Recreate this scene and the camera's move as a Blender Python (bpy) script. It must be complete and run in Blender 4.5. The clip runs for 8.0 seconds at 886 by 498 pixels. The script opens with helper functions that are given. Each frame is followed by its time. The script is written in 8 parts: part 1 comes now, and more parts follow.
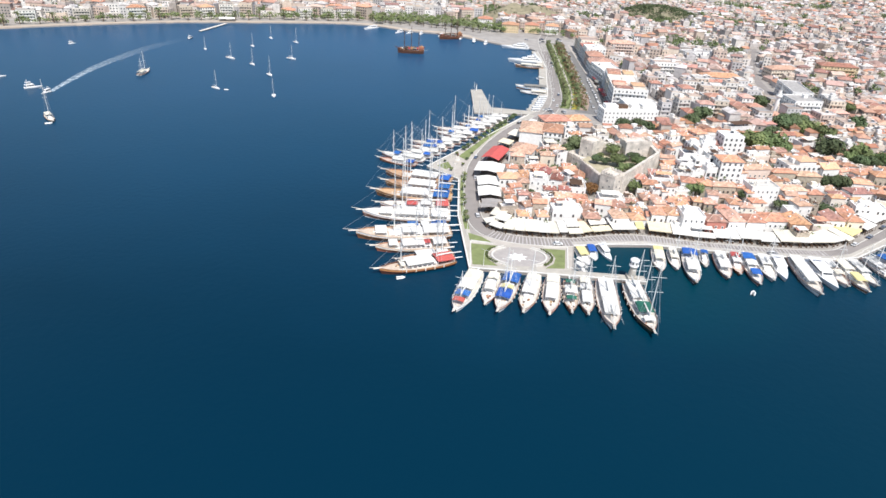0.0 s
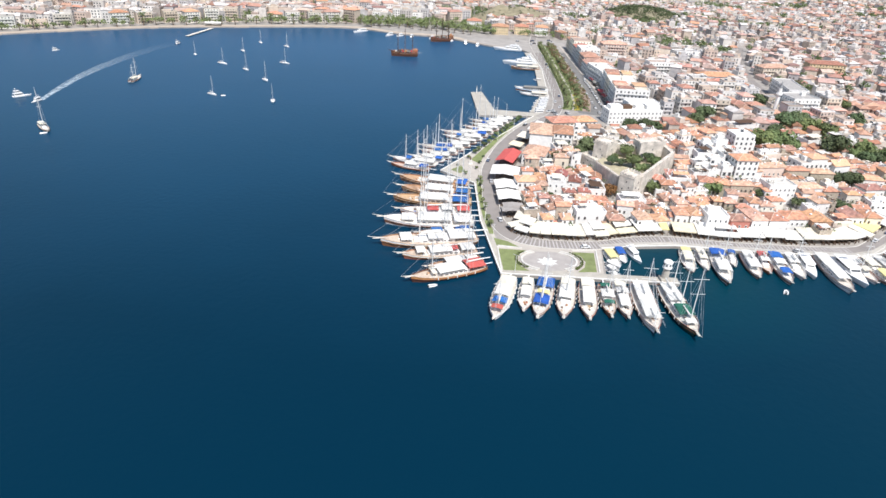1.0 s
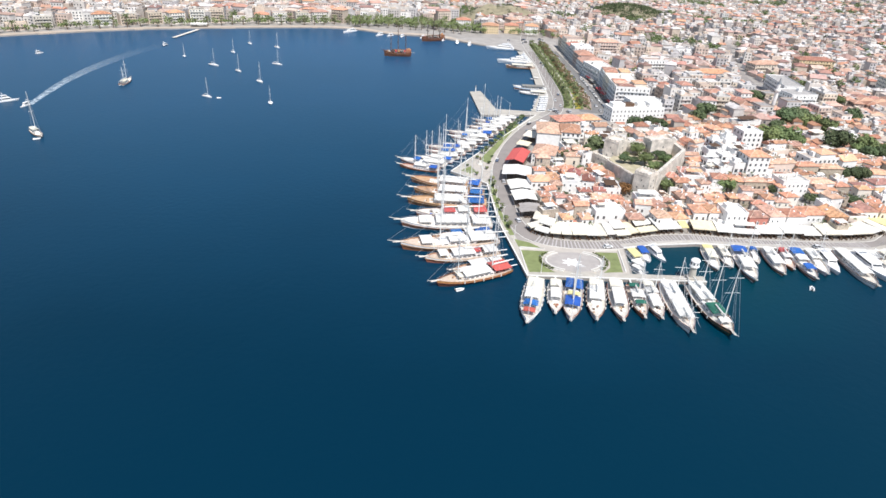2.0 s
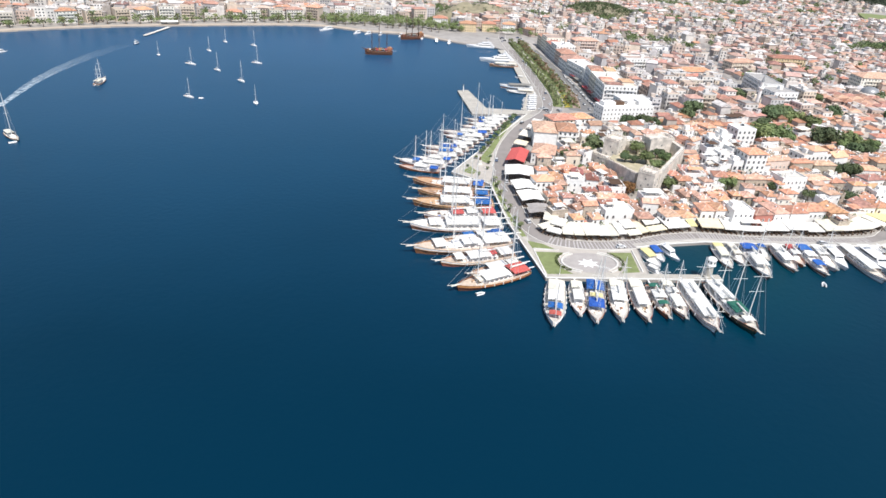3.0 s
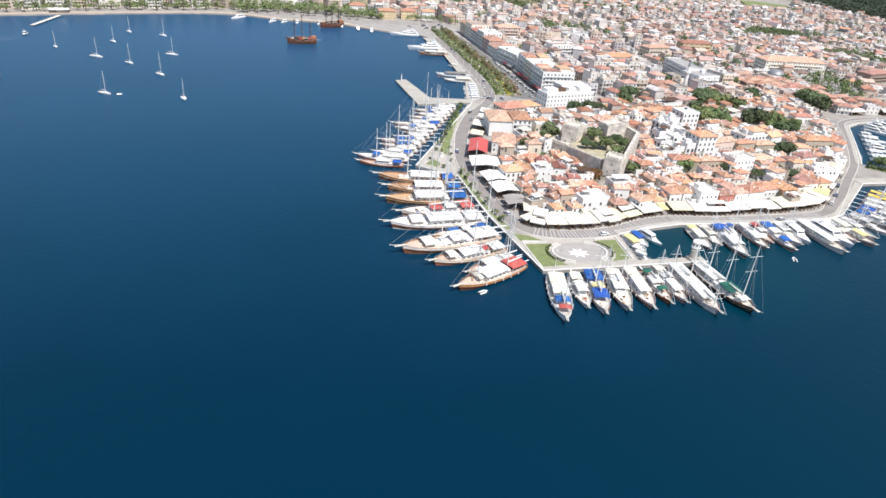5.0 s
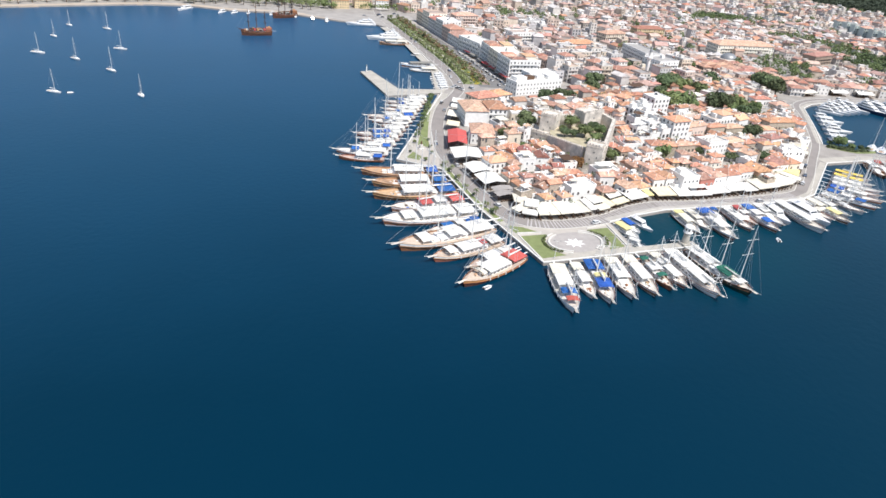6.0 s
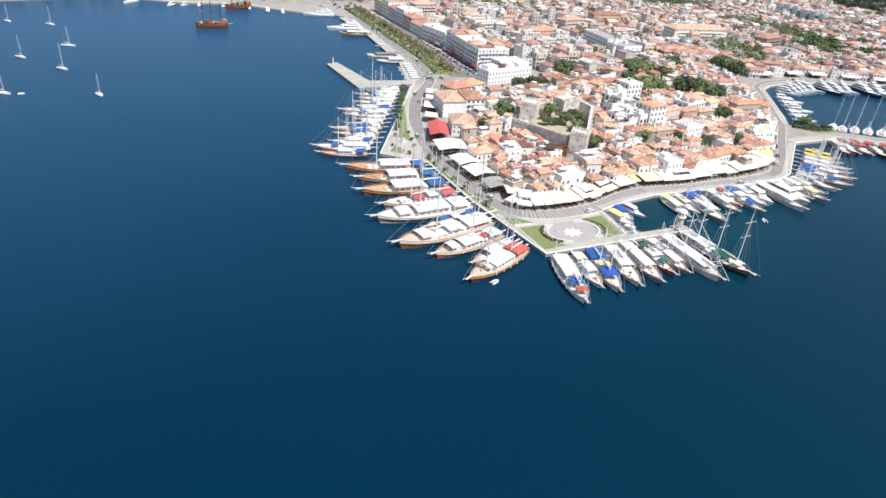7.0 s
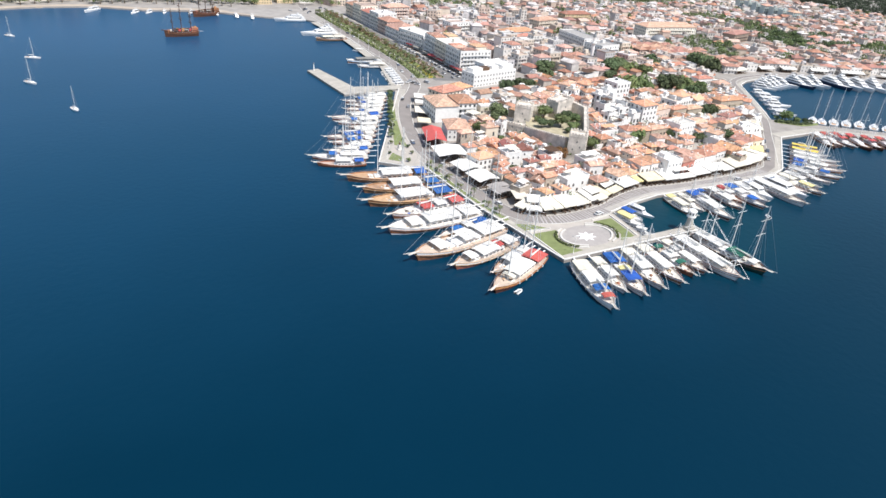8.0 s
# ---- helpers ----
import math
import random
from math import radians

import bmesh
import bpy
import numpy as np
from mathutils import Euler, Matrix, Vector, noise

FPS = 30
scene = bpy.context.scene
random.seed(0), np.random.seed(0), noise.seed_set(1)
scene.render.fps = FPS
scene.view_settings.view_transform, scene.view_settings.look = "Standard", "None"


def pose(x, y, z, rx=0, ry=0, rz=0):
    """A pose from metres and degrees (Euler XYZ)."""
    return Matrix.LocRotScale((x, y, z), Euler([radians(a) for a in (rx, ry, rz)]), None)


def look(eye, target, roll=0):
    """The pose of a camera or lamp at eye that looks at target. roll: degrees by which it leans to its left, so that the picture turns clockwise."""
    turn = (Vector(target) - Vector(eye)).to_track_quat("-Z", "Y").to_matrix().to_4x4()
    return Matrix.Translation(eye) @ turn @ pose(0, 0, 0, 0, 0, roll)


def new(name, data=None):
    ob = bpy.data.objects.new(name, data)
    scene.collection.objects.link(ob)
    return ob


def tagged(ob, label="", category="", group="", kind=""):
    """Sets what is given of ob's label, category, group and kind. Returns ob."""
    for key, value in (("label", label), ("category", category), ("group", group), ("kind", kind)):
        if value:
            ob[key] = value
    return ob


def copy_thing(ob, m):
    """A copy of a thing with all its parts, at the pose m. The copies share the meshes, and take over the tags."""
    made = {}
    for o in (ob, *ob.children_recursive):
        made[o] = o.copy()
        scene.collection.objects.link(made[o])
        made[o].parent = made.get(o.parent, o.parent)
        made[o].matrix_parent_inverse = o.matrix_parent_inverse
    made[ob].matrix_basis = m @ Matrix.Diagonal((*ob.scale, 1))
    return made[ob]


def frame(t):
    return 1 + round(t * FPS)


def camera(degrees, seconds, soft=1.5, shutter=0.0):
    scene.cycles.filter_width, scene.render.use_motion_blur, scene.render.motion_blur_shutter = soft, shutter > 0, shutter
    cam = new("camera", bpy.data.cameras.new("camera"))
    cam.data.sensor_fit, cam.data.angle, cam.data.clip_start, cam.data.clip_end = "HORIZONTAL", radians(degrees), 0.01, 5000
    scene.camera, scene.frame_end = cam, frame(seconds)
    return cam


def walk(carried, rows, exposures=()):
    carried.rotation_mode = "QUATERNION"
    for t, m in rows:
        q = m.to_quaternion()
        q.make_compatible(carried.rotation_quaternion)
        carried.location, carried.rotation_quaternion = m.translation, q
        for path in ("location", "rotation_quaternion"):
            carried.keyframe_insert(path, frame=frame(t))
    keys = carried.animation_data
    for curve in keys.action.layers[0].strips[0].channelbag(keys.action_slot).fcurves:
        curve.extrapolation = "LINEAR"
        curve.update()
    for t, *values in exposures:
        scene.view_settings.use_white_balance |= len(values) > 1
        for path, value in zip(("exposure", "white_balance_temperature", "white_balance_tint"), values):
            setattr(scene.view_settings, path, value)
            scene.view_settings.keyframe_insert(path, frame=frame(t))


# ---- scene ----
cam = camera(70.8, 8.0, soft=1.5)
PATH = [
    (0, (3.232, -0.797, 129.687), (3.23, 0.96, 128.732), 3.2),
    (0.5, (-6.227, 1.254, 128.711), (-6.199, 3.012, 127.758), 3.2),
    (1, (-18.401, 4.659, 127.545), (-18.33, 6.42, 126.6), 3.0),
    (1.5, (-26.671, 7.333, 126.309), (-26.572, 9.094, 125.367), 2.8),
    (3, (-56.06, 18.25, 123.331), (-55.81, 19.997, 122.39), 3.6),
    (3.5, (-63.644, 22.007, 122.148), (-63.323, 23.743, 121.209), 3.9),
    (4, (-72.935, 26.839, 120.952), (-72.525, 28.554, 120.01), 4.3),
    (4.5, (-79.793, 30.756, 120.106), (-79.318, 32.453, 119.16), 4.7),
    (6, (-103.476, 47.21, 117.391), (-102.776, 48.814, 116.422), 5.1),
    (6.5, (-109.664, 52.317, 116.474), (-108.905, 53.889, 115.497), 5.1),
    (7, (-117.921, 59.422, 115.534), (-117.087, 60.95, 114.548), 5.0),
    (7.5, (-124.444, 66.089, 114.844), (-123.56, 67.585, 113.853), 4.9),
    (8, (-131.974, 74.639, 114.39), (-131.038, 76.114, 113.415), 4.5),
]
walk(cam, [(t, look(eye, target, roll)) for t, eye, target, roll in PATH])

# ---- light ----
SUN_AZ, SUN_EL = 162.0, 57.0          # degrees from +y towards +x; degrees above the horizon
scene.view_settings.exposure = 0.22
world = bpy.data.worlds.new("sky")
scene.world = world
world.use_nodes = True
wn = world.node_tree.nodes
sky = wn.new("ShaderNodeTexSky")
sky.sky_type = "NISHITA"
sky.sun_disc = False
sky.sun_elevation = radians(SUN_EL)
sky.sun_rotation = radians(SUN_AZ)
sky.air_density, sky.dust_density, sky.ozone_density = 1.0, 1.2, 1.0
wn["Background"].inputs["Strength"].default_value = 0.115
world.node_tree.links.new(sky.outputs["Color"], wn["Background"].inputs["Color"])
sun_data = bpy.data.lights.new("sun", "SUN")
sun_data.energy, sun_data.angle, sun_data.color = 4.45, radians(0.55), (1.0, 0.965, 0.92)
sun = new("sun", sun_data)
sun.matrix_world = look((300 * math.sin(radians(SUN_AZ)), 300 * math.cos(radians(SUN_AZ)), 300 * math.tan(radians(SUN_EL))), (0, 0, 0))


# ---- materials ----
def material(name, color, rough=0.7, vary=0.15, scale=0.5, fine=6.0, hue=0.0, metal=0.0, bump=0.0, spread=0.0, island=False, spec=0.5, second=None):
    """A surface with stains at one scale and grain at another; spread varies it from thing to thing."""
    m = bpy.data.materials.new(name)
    m.use_nodes = True
    n, l = m.node_tree.nodes, m.node_tree.links
    b = n["Principled BSDF"]
    b.inputs["Roughness"].default_value = rough
    b.inputs["Metallic"].default_value = metal
    b.inputs["Specular IOR Level"].default_value = spec
    geo = n.new("ShaderNodeNewGeometry")
    coarse = n.new("ShaderNodeTexNoise")
    coarse.inputs["Scale"].default_value = scale
    coarse.inputs["Detail"].default_value = 4.0
    grain = n.new("ShaderNodeTexNoise")
    grain.inputs["Scale"].default_value = fine
    grain.inputs["Detail"].default_value = 3.0
    l.new(geo.outputs["Position"], coarse.inputs["Vector"])
    l.new(geo.outputs["Position"], grain.inputs["Vector"])
    add = n.new("ShaderNodeMath")
    add.operation = "MULTIPLY_ADD"
    add.inputs[1].default_value = 0.5
    l.new(grain.outputs["Fac"], add.inputs[0])
    l.new(coarse.outputs["Fac"], add.inputs[2])
    span = n.new("ShaderNodeMapRange")
    span.inputs["From Min"].default_value, span.inputs["From Max"].default_value = 0.45, 1.05
    span.inputs["To Min"].default_value, span.inputs["To Max"].default_value = 1 - vary, 1 + vary
    l.new(add.outputs[0], span.inputs["Value"])
    hsv = n.new("ShaderNodeHueSaturation")
    hsv.inputs["Color"].default_value = (*color, 1)
    last = span.outputs["Result"]
    if spread or hue or second:
        if island:
            pick = geo.outputs["Random Per Island"]
        else:
            pick = n.new("ShaderNodeObjectInfo").outputs["Random"]
        r1 = n.new("ShaderNodeMapRange")
        r1.inputs["To Min"].default_value, r1.inputs["To Max"].default_value = 1 - spread, 1 + spread
        l.new(pick, r1.inputs["Value"])
        mul = n.new("ShaderNodeMath")
        mul.operation = "MULTIPLY"
        l.new(last, mul.inputs[0])
        l.new(r1.outputs["Result"], mul.inputs[1])
        last = mul.outputs[0]
        frac = n.new("ShaderNodeMath")
        frac.operation = "MULTIPLY"
        frac.inputs[1].default_value = 7.31
        l.new(pick, frac.inputs[0])
        fr = n.new("ShaderNodeMath")
        fr.operation = "FRACT"
        l.new(frac.outputs[0], fr.inputs[0])
        r2 = n.new("ShaderNodeMapRange")
        r2.inputs["To Min"].default_value, r2.inputs["To Max"].default_value = 0.5 - hue, 0.5 + hue
        l.new(fr.outputs[0], r2.inputs["Value"])
        l.new(r2.outputs["Result"], hsv.inputs["Hue"])
        if second:
            mix = n.new("ShaderNodeValToRGB")
            mix.color_ramp.interpolation = "CONSTANT"
            tones = [color, *second]
            for i, tone in enumerate(tones):
                e = mix.color_ramp.elements[i] if i < 2 else mix.color_ramp.elements.new(i / len(tones))
                e.position = i / len(tones)
                e.color = (*tone, 1)
            fr2 = n.new("ShaderNodeMath")
            fr2.operation = "FRACT"
            f3 = n.new("ShaderNodeMath")
            f3.operation = "MULTIPLY"
            f3.inputs[1].default_value = 13.7
            l.new(pick, f3.inputs[0])
            l.new(f3.outputs[0], fr2.inputs[0])
            l.new(fr2.outputs[0], mix.inputs["Fac"])
            l.new(mix.outputs["Color"], hsv.inputs["Color"])
    l.new(last, hsv.inputs["Value"])
    l.new(hsv.outputs["Color"], b.inputs["Base Color"])
    if bump:
        bp = n.new("ShaderNodeBump")
        bp.inputs["Strength"].default_value = bump
        bp.inputs["Distance"].default_value = 0.05
        l.new(grain.outputs["Fac"], bp.inputs["Height"])
        l.new(bp.outputs["Normal"], b.inputs["Normal"])
    return m


def sea_material():
    m = bpy.data.materials.new("sea_water")
    m.use_nodes = True
    n, l = m.node_tree.nodes, m.node_tree.links
    b = n["Principled BSDF"]
    b.inputs["Roughness"].default_value = 0.30
    b.inputs["IOR"].default_value = 1.33
    b.inputs["Specular IOR Level"].default_value = 0.28
    geo = n.new("ShaderNodeNewGeometry")
    big = n.new("ShaderNodeTexNoise")
    big.inputs["Scale"].default_value = 0.008
    big.inputs["Detail"].default_value = 5.0
    l.new(geo.outputs["Position"], big.inputs["Vector"])
    # paler blue with distance: sky reflection and haze painted into the water colour
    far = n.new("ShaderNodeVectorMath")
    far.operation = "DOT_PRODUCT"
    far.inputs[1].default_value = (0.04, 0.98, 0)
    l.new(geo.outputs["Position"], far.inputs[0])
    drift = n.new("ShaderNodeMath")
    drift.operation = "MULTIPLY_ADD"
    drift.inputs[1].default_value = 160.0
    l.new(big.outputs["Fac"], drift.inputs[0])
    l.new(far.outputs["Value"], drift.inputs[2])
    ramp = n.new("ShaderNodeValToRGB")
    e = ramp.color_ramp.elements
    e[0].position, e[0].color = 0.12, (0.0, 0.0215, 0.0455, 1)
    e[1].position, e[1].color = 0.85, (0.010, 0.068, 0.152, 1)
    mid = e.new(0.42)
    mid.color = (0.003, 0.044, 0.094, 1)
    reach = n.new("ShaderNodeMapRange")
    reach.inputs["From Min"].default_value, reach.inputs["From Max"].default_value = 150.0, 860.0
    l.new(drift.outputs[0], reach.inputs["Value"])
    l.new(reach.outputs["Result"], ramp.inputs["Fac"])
    # greener water over the shelf east of the quay and in the basin
    place = n.new("ShaderNodeSeparateXYZ")
    l.new(geo.outputs["Position"], place.inputs[0])
    shelf = n.new("ShaderNodeMapRange")
    shelf.inputs["From Min"].default_value, shelf.inputs["From Max"].default_value = -40.0, 190.0
    shelf.inputs["To Max"].default_value = 0.28
    l.new(place.outputs["X"], shelf.inputs["Value"])
    gap = n.new("ShaderNodeVectorMath")
    gap.operation = "DISTANCE"
    gap.inputs[1].default_value = (95.0, 232.0, 0.0)
    l.new(geo.outputs["Position"], gap.inputs[0])
    basin = n.new("ShaderNodeMapRange")
    basin.inputs["From Min"].default_value, basin.inputs["From Max"].default_value = 75.0, 20.0
    l.new(gap.outputs["Value"], basin.inputs["Value"])
    most = n.new("ShaderNodeMath")
    most.operation = "MAXIMUM"
    l.new(shelf.outputs["Result"], most.inputs[0])
    l.new(basin.outputs["Result"], most.inputs[1])
    tint = n.new("ShaderNodeMix")
    tint.data_type = "RGBA"
    l.new(most.outputs[0], tint.inputs["Factor"])
    l.new(ramp.outputs["Color"], tint.inputs[6])
    tint.inputs[7].default_value = (0.0, 0.034, 0.054, 1)
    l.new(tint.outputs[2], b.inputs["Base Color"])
    small = n.new("ShaderNodeTexNoise")
    small.inputs["Scale"].default_value = 0.35
    small.inputs["Detail"].default_value = 6.0
    l.new(geo.outputs["Position"], small.inputs["Vector"])
    swell = n.new("ShaderNodeTexNoise")
    swell.inputs["Scale"].default_value = 0.03
    l.new(geo.outputs["Position"], swell.inputs["Vector"])
    mul = n.new("ShaderNodeMath")
    mul.operation = "MULTIPLY"
    l.new(small.outputs["Fac"], mul.inputs[0])
    l.new(swell.outputs["Fac"], mul.inputs[1])
    bump = n.new("ShaderNodeBump")
    bump.inputs["Strength"].default_value = 0.16
    bump.inputs["Distance"].default_value = 1.0
    l.new(mul.outputs[0], bump.inputs["Height"])
    l.new(bump.outputs["Normal"], b.inputs["Normal"])
    return m


SEA = sea_material()
PLASTER = material("white_plaster", (0.76, 0.74, 0.71), 0.85, 0.10, 0.4, 5, 0.01, spread=0.10, second=[(0.80, 0.79, 0.77), (0.82, 0.80, 0.78), (0.74, 0.66, 0.55), (0.78, 0.74, 0.66), (0.70, 0.58, 0.50), (0.82, 0.81, 0.79)])
WHITEWASH = material("whitewash", (0.80, 0.79, 0.77), 0.85, 0.10, 0.5, 6, spread=0.05)
STONEWALL = material("rubble_stone_wall", (0.42, 0.36, 0.29), 0.9, 0.35, 1.2, 7, 0.01, bump=0.4, spread=0.15)
TILE = material("terracotta_tile", (0.54, 0.275, 0.17), 0.85, 0.55, 0.6, 3, 0.012, bump=0.5, spread=0.22, second=[(0.57, 0.31, 0.20), (0.43, 0.215, 0.145), (0.55, 0.345, 0.25), (0.36, 0.20, 0.155), (0.52, 0.265, 0.165), (0.48, 0.30, 0.225)])
MORTAR = material("ridge_mortar", (0.62, 0.47, 0.38), 0.9, 0.25, 0.6, 4)
TOWN_WALL = material("town_wall", (0.64, 0.60, 0.56), 0.9, 0.25, 0.3, 3, 0.012, spread=0.18, island=True, second=[(0.58, 0.54, 0.51), (0.54, 0.44, 0.37), (0.66, 0.63, 0.60), (0.40, 0.355, 0.325), (0.60, 0.51, 0.43), (0.45, 0.43, 0.43), (0.70, 0.68, 0.66), (0.56, 0.45, 0.38)])
TOWN_PLASTER = material("town_plaster", (0.72, 0.69, 0.66), 0.88, 0.15, 0.35, 4, 0.012, spread=0.12, second=[(0.62, 0.54, 0.47), (0.66, 0.63, 0.60), (0.52, 0.43, 0.37), (0.74, 0.72, 0.70), (0.56, 0.54, 0.54), (0.64, 0.55, 0.46)])
TOWN_TILE = material("town_tile", (0.44, 0.27, 0.215), 0.9, 0.3, 0.3, 3, 0.012, spread=0.25, island=True, second=[(0.40, 0.225, 0.175), (0.52, 0.38, 0.325), (0.41, 0.275, 0.235), (0.56, 0.52, 0.50), (0.50, 0.26, 0.175), (0.30, 0.19, 0.16), (0.60, 0.57, 0.55)])
BLOCK_TILE = material("weathered_town_tile", (0.46, 0.25, 0.18), 0.9, 0.3, 0.3, 3, 0.012, spread=0.22, second=[(0.42, 0.20, 0.14), (0.52, 0.33, 0.26), (0.40, 0.21, 0.16), (0.50, 0.29, 0.21)])
FLATROOF = material("flat_roof_screed", (0.46, 0.44, 0.42), 0.9, 0.3, 0.5, 4, spread=0.2, second=[(0.62, 0.60, 0.58), (0.36, 0.34, 0.33), (0.52, 0.46, 0.42), (0.45, 0.35, 0.30)])
GLASS = material("window_glass", (0.09, 0.10, 0.11), 0.12, 0.1, 0.5, 3, spread=0.3)
HOTEL_WALL = material("beach_hotel_wall", (0.62, 0.58, 0.51), 0.88, 0.15, 0.4, 4, 0.01, spread=0.15, second=[(0.70, 0.67, 0.62), (0.55, 0.46, 0.38), (0.60, 0.60, 0.56), (0.66, 0.58, 0.46)])
WOOD_DARK = material("dark_stained_wood", (0.10, 0.055, 0.03), 0.6, 0.25, 1.0, 9, spread=0.2)
ASPHALT = material("pale_asphalt", (0.268, 0.243, 0.228), 0.9, 0.15, 0.15, 4)
STREET = material("dark_street_asphalt", (0.19, 0.185, 0.18), 0.9, 0.18, 0.15, 4)
PAVING = material("pale_stone_paving", (0.46, 0.42, 0.375), 0.85, 0.12, 0.25, 5)
KERB = material("kerb_stone", (0.62, 0.60, 0.56), 0.85, 0.12, 0.5, 5)
QUAY = material("quay_concrete", (0.44, 0.41, 0.36), 0.85, 0.2, 0.25, 4, bump=0.2)
COPING = material("white_quay_coping", (0.74, 0.72, 0.68), 0.85, 0.12, 0.5, 5)
BRICK_PAVING = material("brown_brick_paving", (0.34, 0.255, 0.205), 0.9, 0.25, 0.3, 4)
FORECOURT = material("grey_forecourt_paving", (0.36, 0.335, 0.31), 0.9, 0.2, 0.12, 3)
EARTH = material("dusty_ground", (0.33, 0.305, 0.28), 0.95, 0.25, 0.1, 2)
SAND = material("beach_sand", (0.46, 0.385, 0.31), 0.95, 0.12, 0.1, 2)
GRASS = material("lawn", (0.20, 0.235, 0.095), 0.95, 0.25, 0.3, 5, bump=0.3)
LEAF = material("green_leaf", (0.15, 0.19, 0.075), 0.85, 0.35, 0.5, 4, 0.02, spread=0.3)
LEAF_DARK = material("dark_pine_leaf", (0.105, 0.14, 0.065), 0.88, 0.35, 0.5, 4, 0.02, spread=0.3)
LEAF_RUST = material("rusty_leaf", (0.20, 0.10, 0.035), 0.75, 0.3, 0.5, 4)
LEAF_BRONZE = material("bronze_leaf", (0.19, 0.135, 0.065), 0.75, 0.35, 0.5, 4, 0.02, spread=0.3)
PALM = material("palm_frond", (0.13, 0.15, 0.06), 0.65, 0.3, 0.6, 4, 0.02, spread=0.25)
BARK = material("bark", (0.16, 0.12, 0.085), 0.9, 0.3, 1.5, 9)
PINE = material("pine_wood_leaf", (0.042, 0.058, 0.034), 0.85, 0.4, 0.1, 1.0)
COURT = material("dry_court_earth", (0.44, 0.39, 0.27), 0.95, 0.25, 0.3, 3)
STONE = material("castle_stone", (0.60, 0.55, 0.49), 0.92, 0.4, 0.3, 2.4, 0.012, bump=0.8)
CANVAS = material("cream_canvas", (0.70, 0.66, 0.555), 0.85, 0.12, 0.4, 5, 0.01, spread=0.08)
PALE_CREAM = material("faded_cream_canvas", (0.68, 0.61, 0.44), 0.85, 0.14, 0.4, 5, 0.01, spread=0.10)
CANVAS_WHITE = material("white_canvas", (0.73, 0.715, 0.675), 0.8, 0.1, 0.4, 6, 0.01, spread=0.09)
CANVAS_BLUE = material("blue_canvas", (0.022, 0.115, 0.39), 0.75, 0.3, 0.8, 6, 0.01, spread=0.15)
CANVAS_RED = material("red_canvas", (0.50, 0.095, 0.085), 0.75, 0.15, 0.7, 6, 0.008, spread=0.12)
AWNING_BROWN = material("red_brown_canvas", (0.26, 0.10, 0.075), 0.85, 0.2, 0.5, 5, 0.01, spread=0.2)
CANVAS_GREEN = material("green_canvas", (0.02, 0.13, 0.09), 0.75, 0.2, 0.8, 6)
CANVAS_YELLOW = material("yellow_canvas", (0.75, 0.55, 0.12), 0.8, 0.12, 0.8, 6)
PALE_YELLOW = material("pale_yellow_canvas", (0.70, 0.62, 0.30), 0.8, 0.12, 0.8, 6)
CANVAS_SLATE = material("pale_grey_canvas", (0.40, 0.37, 0.35), 0.85, 0.2, 0.5, 5, spread=0.2)
CANVAS_GREY = material("grey_canvas", (0.24, 0.23, 0.21), 0.85, 0.15, 0.5, 5)
GEL = material("white_gelcoat", (0.80, 0.79, 0.775), 0.25, 0.04, 0.5, 5, spread=0.04)
NAVY = material("navy_hull_paint", (0.03, 0.045, 0.09), 0.3, 0.1, 0.5, 5)
GREENHULL = material("dark_green_hull_paint", (0.02, 0.06, 0.05), 0.3, 0.1, 0.5, 5)
VARNISH = material("varnished_wood", (0.29, 0.12, 0.065), 0.4, 0.3, 0.8, 8, 0.012, spread=0.25)
TEAK = material("teak_deck", (0.46, 0.31, 0.19), 0.7, 0.2, 0.8, 8, 0.01, spread=0.2)
AMBER = material("amber_varnish", (0.50, 0.27, 0.10), 0.4, 0.25, 0.8, 8, 0.01)
DARK_HULL = material("dark_brown_hull", (0.10, 0.045, 0.03), 0.4, 0.25, 0.8, 8, 0.01)
ORANGE_DECK = material("orange_wood_deck", (0.54, 0.33, 0.20), 0.65, 0.24, 0.8, 8, 0.01, spread=0.15)
HONEY_DECK = material("honey_wood_deck", (0.62, 0.49, 0.40), 0.7, 0.24, 0.8, 8, 0.01, spread=0.15)
PALE_DECK = material("sun_bleached_deck", (0.70, 0.65, 0.58), 0.7, 0.2, 0.8, 8, 0.01, spread=0.12)
SPAR = material("white_spar_paint", (0.80, 0.79, 0.76), 0.35, 0.06, 0.6, 6)
WIRE = material("steel_wire", (0.52, 0.53, 0.55), 0.5, 0.1, 1, 8, metal=0.3)
PIRATE = material("rust_brown_timber", (0.115, 0.050, 0.030), 0.7, 0.3, 0.8, 6)
METAL = material("painted_metal", (0.30, 0.31, 0.32), 0.45, 0.1, 1, 8, metal=0.3)
CAR_PAINT = material("car_paint", (0.70, 0.70, 0.70), 0.25, 0.04, 1, 5, spread=0.1, second=[(0.08, 0.08, 0.085), (0.35, 0.36, 0.38), (0.72, 0.72, 0.73), (0.75, 0.75, 0.75), (0.10, 0.13, 0.2), (0.5, 0.5, 0.52)])
TYRE = material("tyre_rubber", (0.03, 0.03, 0.03), 0.9, 0.1, 1, 8)
SKY_BLUE = material("pale_blue_paint", (0.25, 0.42, 0.60), 0.6, 0.1, 0.6, 6)
HEDGE = material("hedge_leaf", (0.10, 0.125, 0.04), 0.85, 0.4, 0.8, 5, bump=0.4)
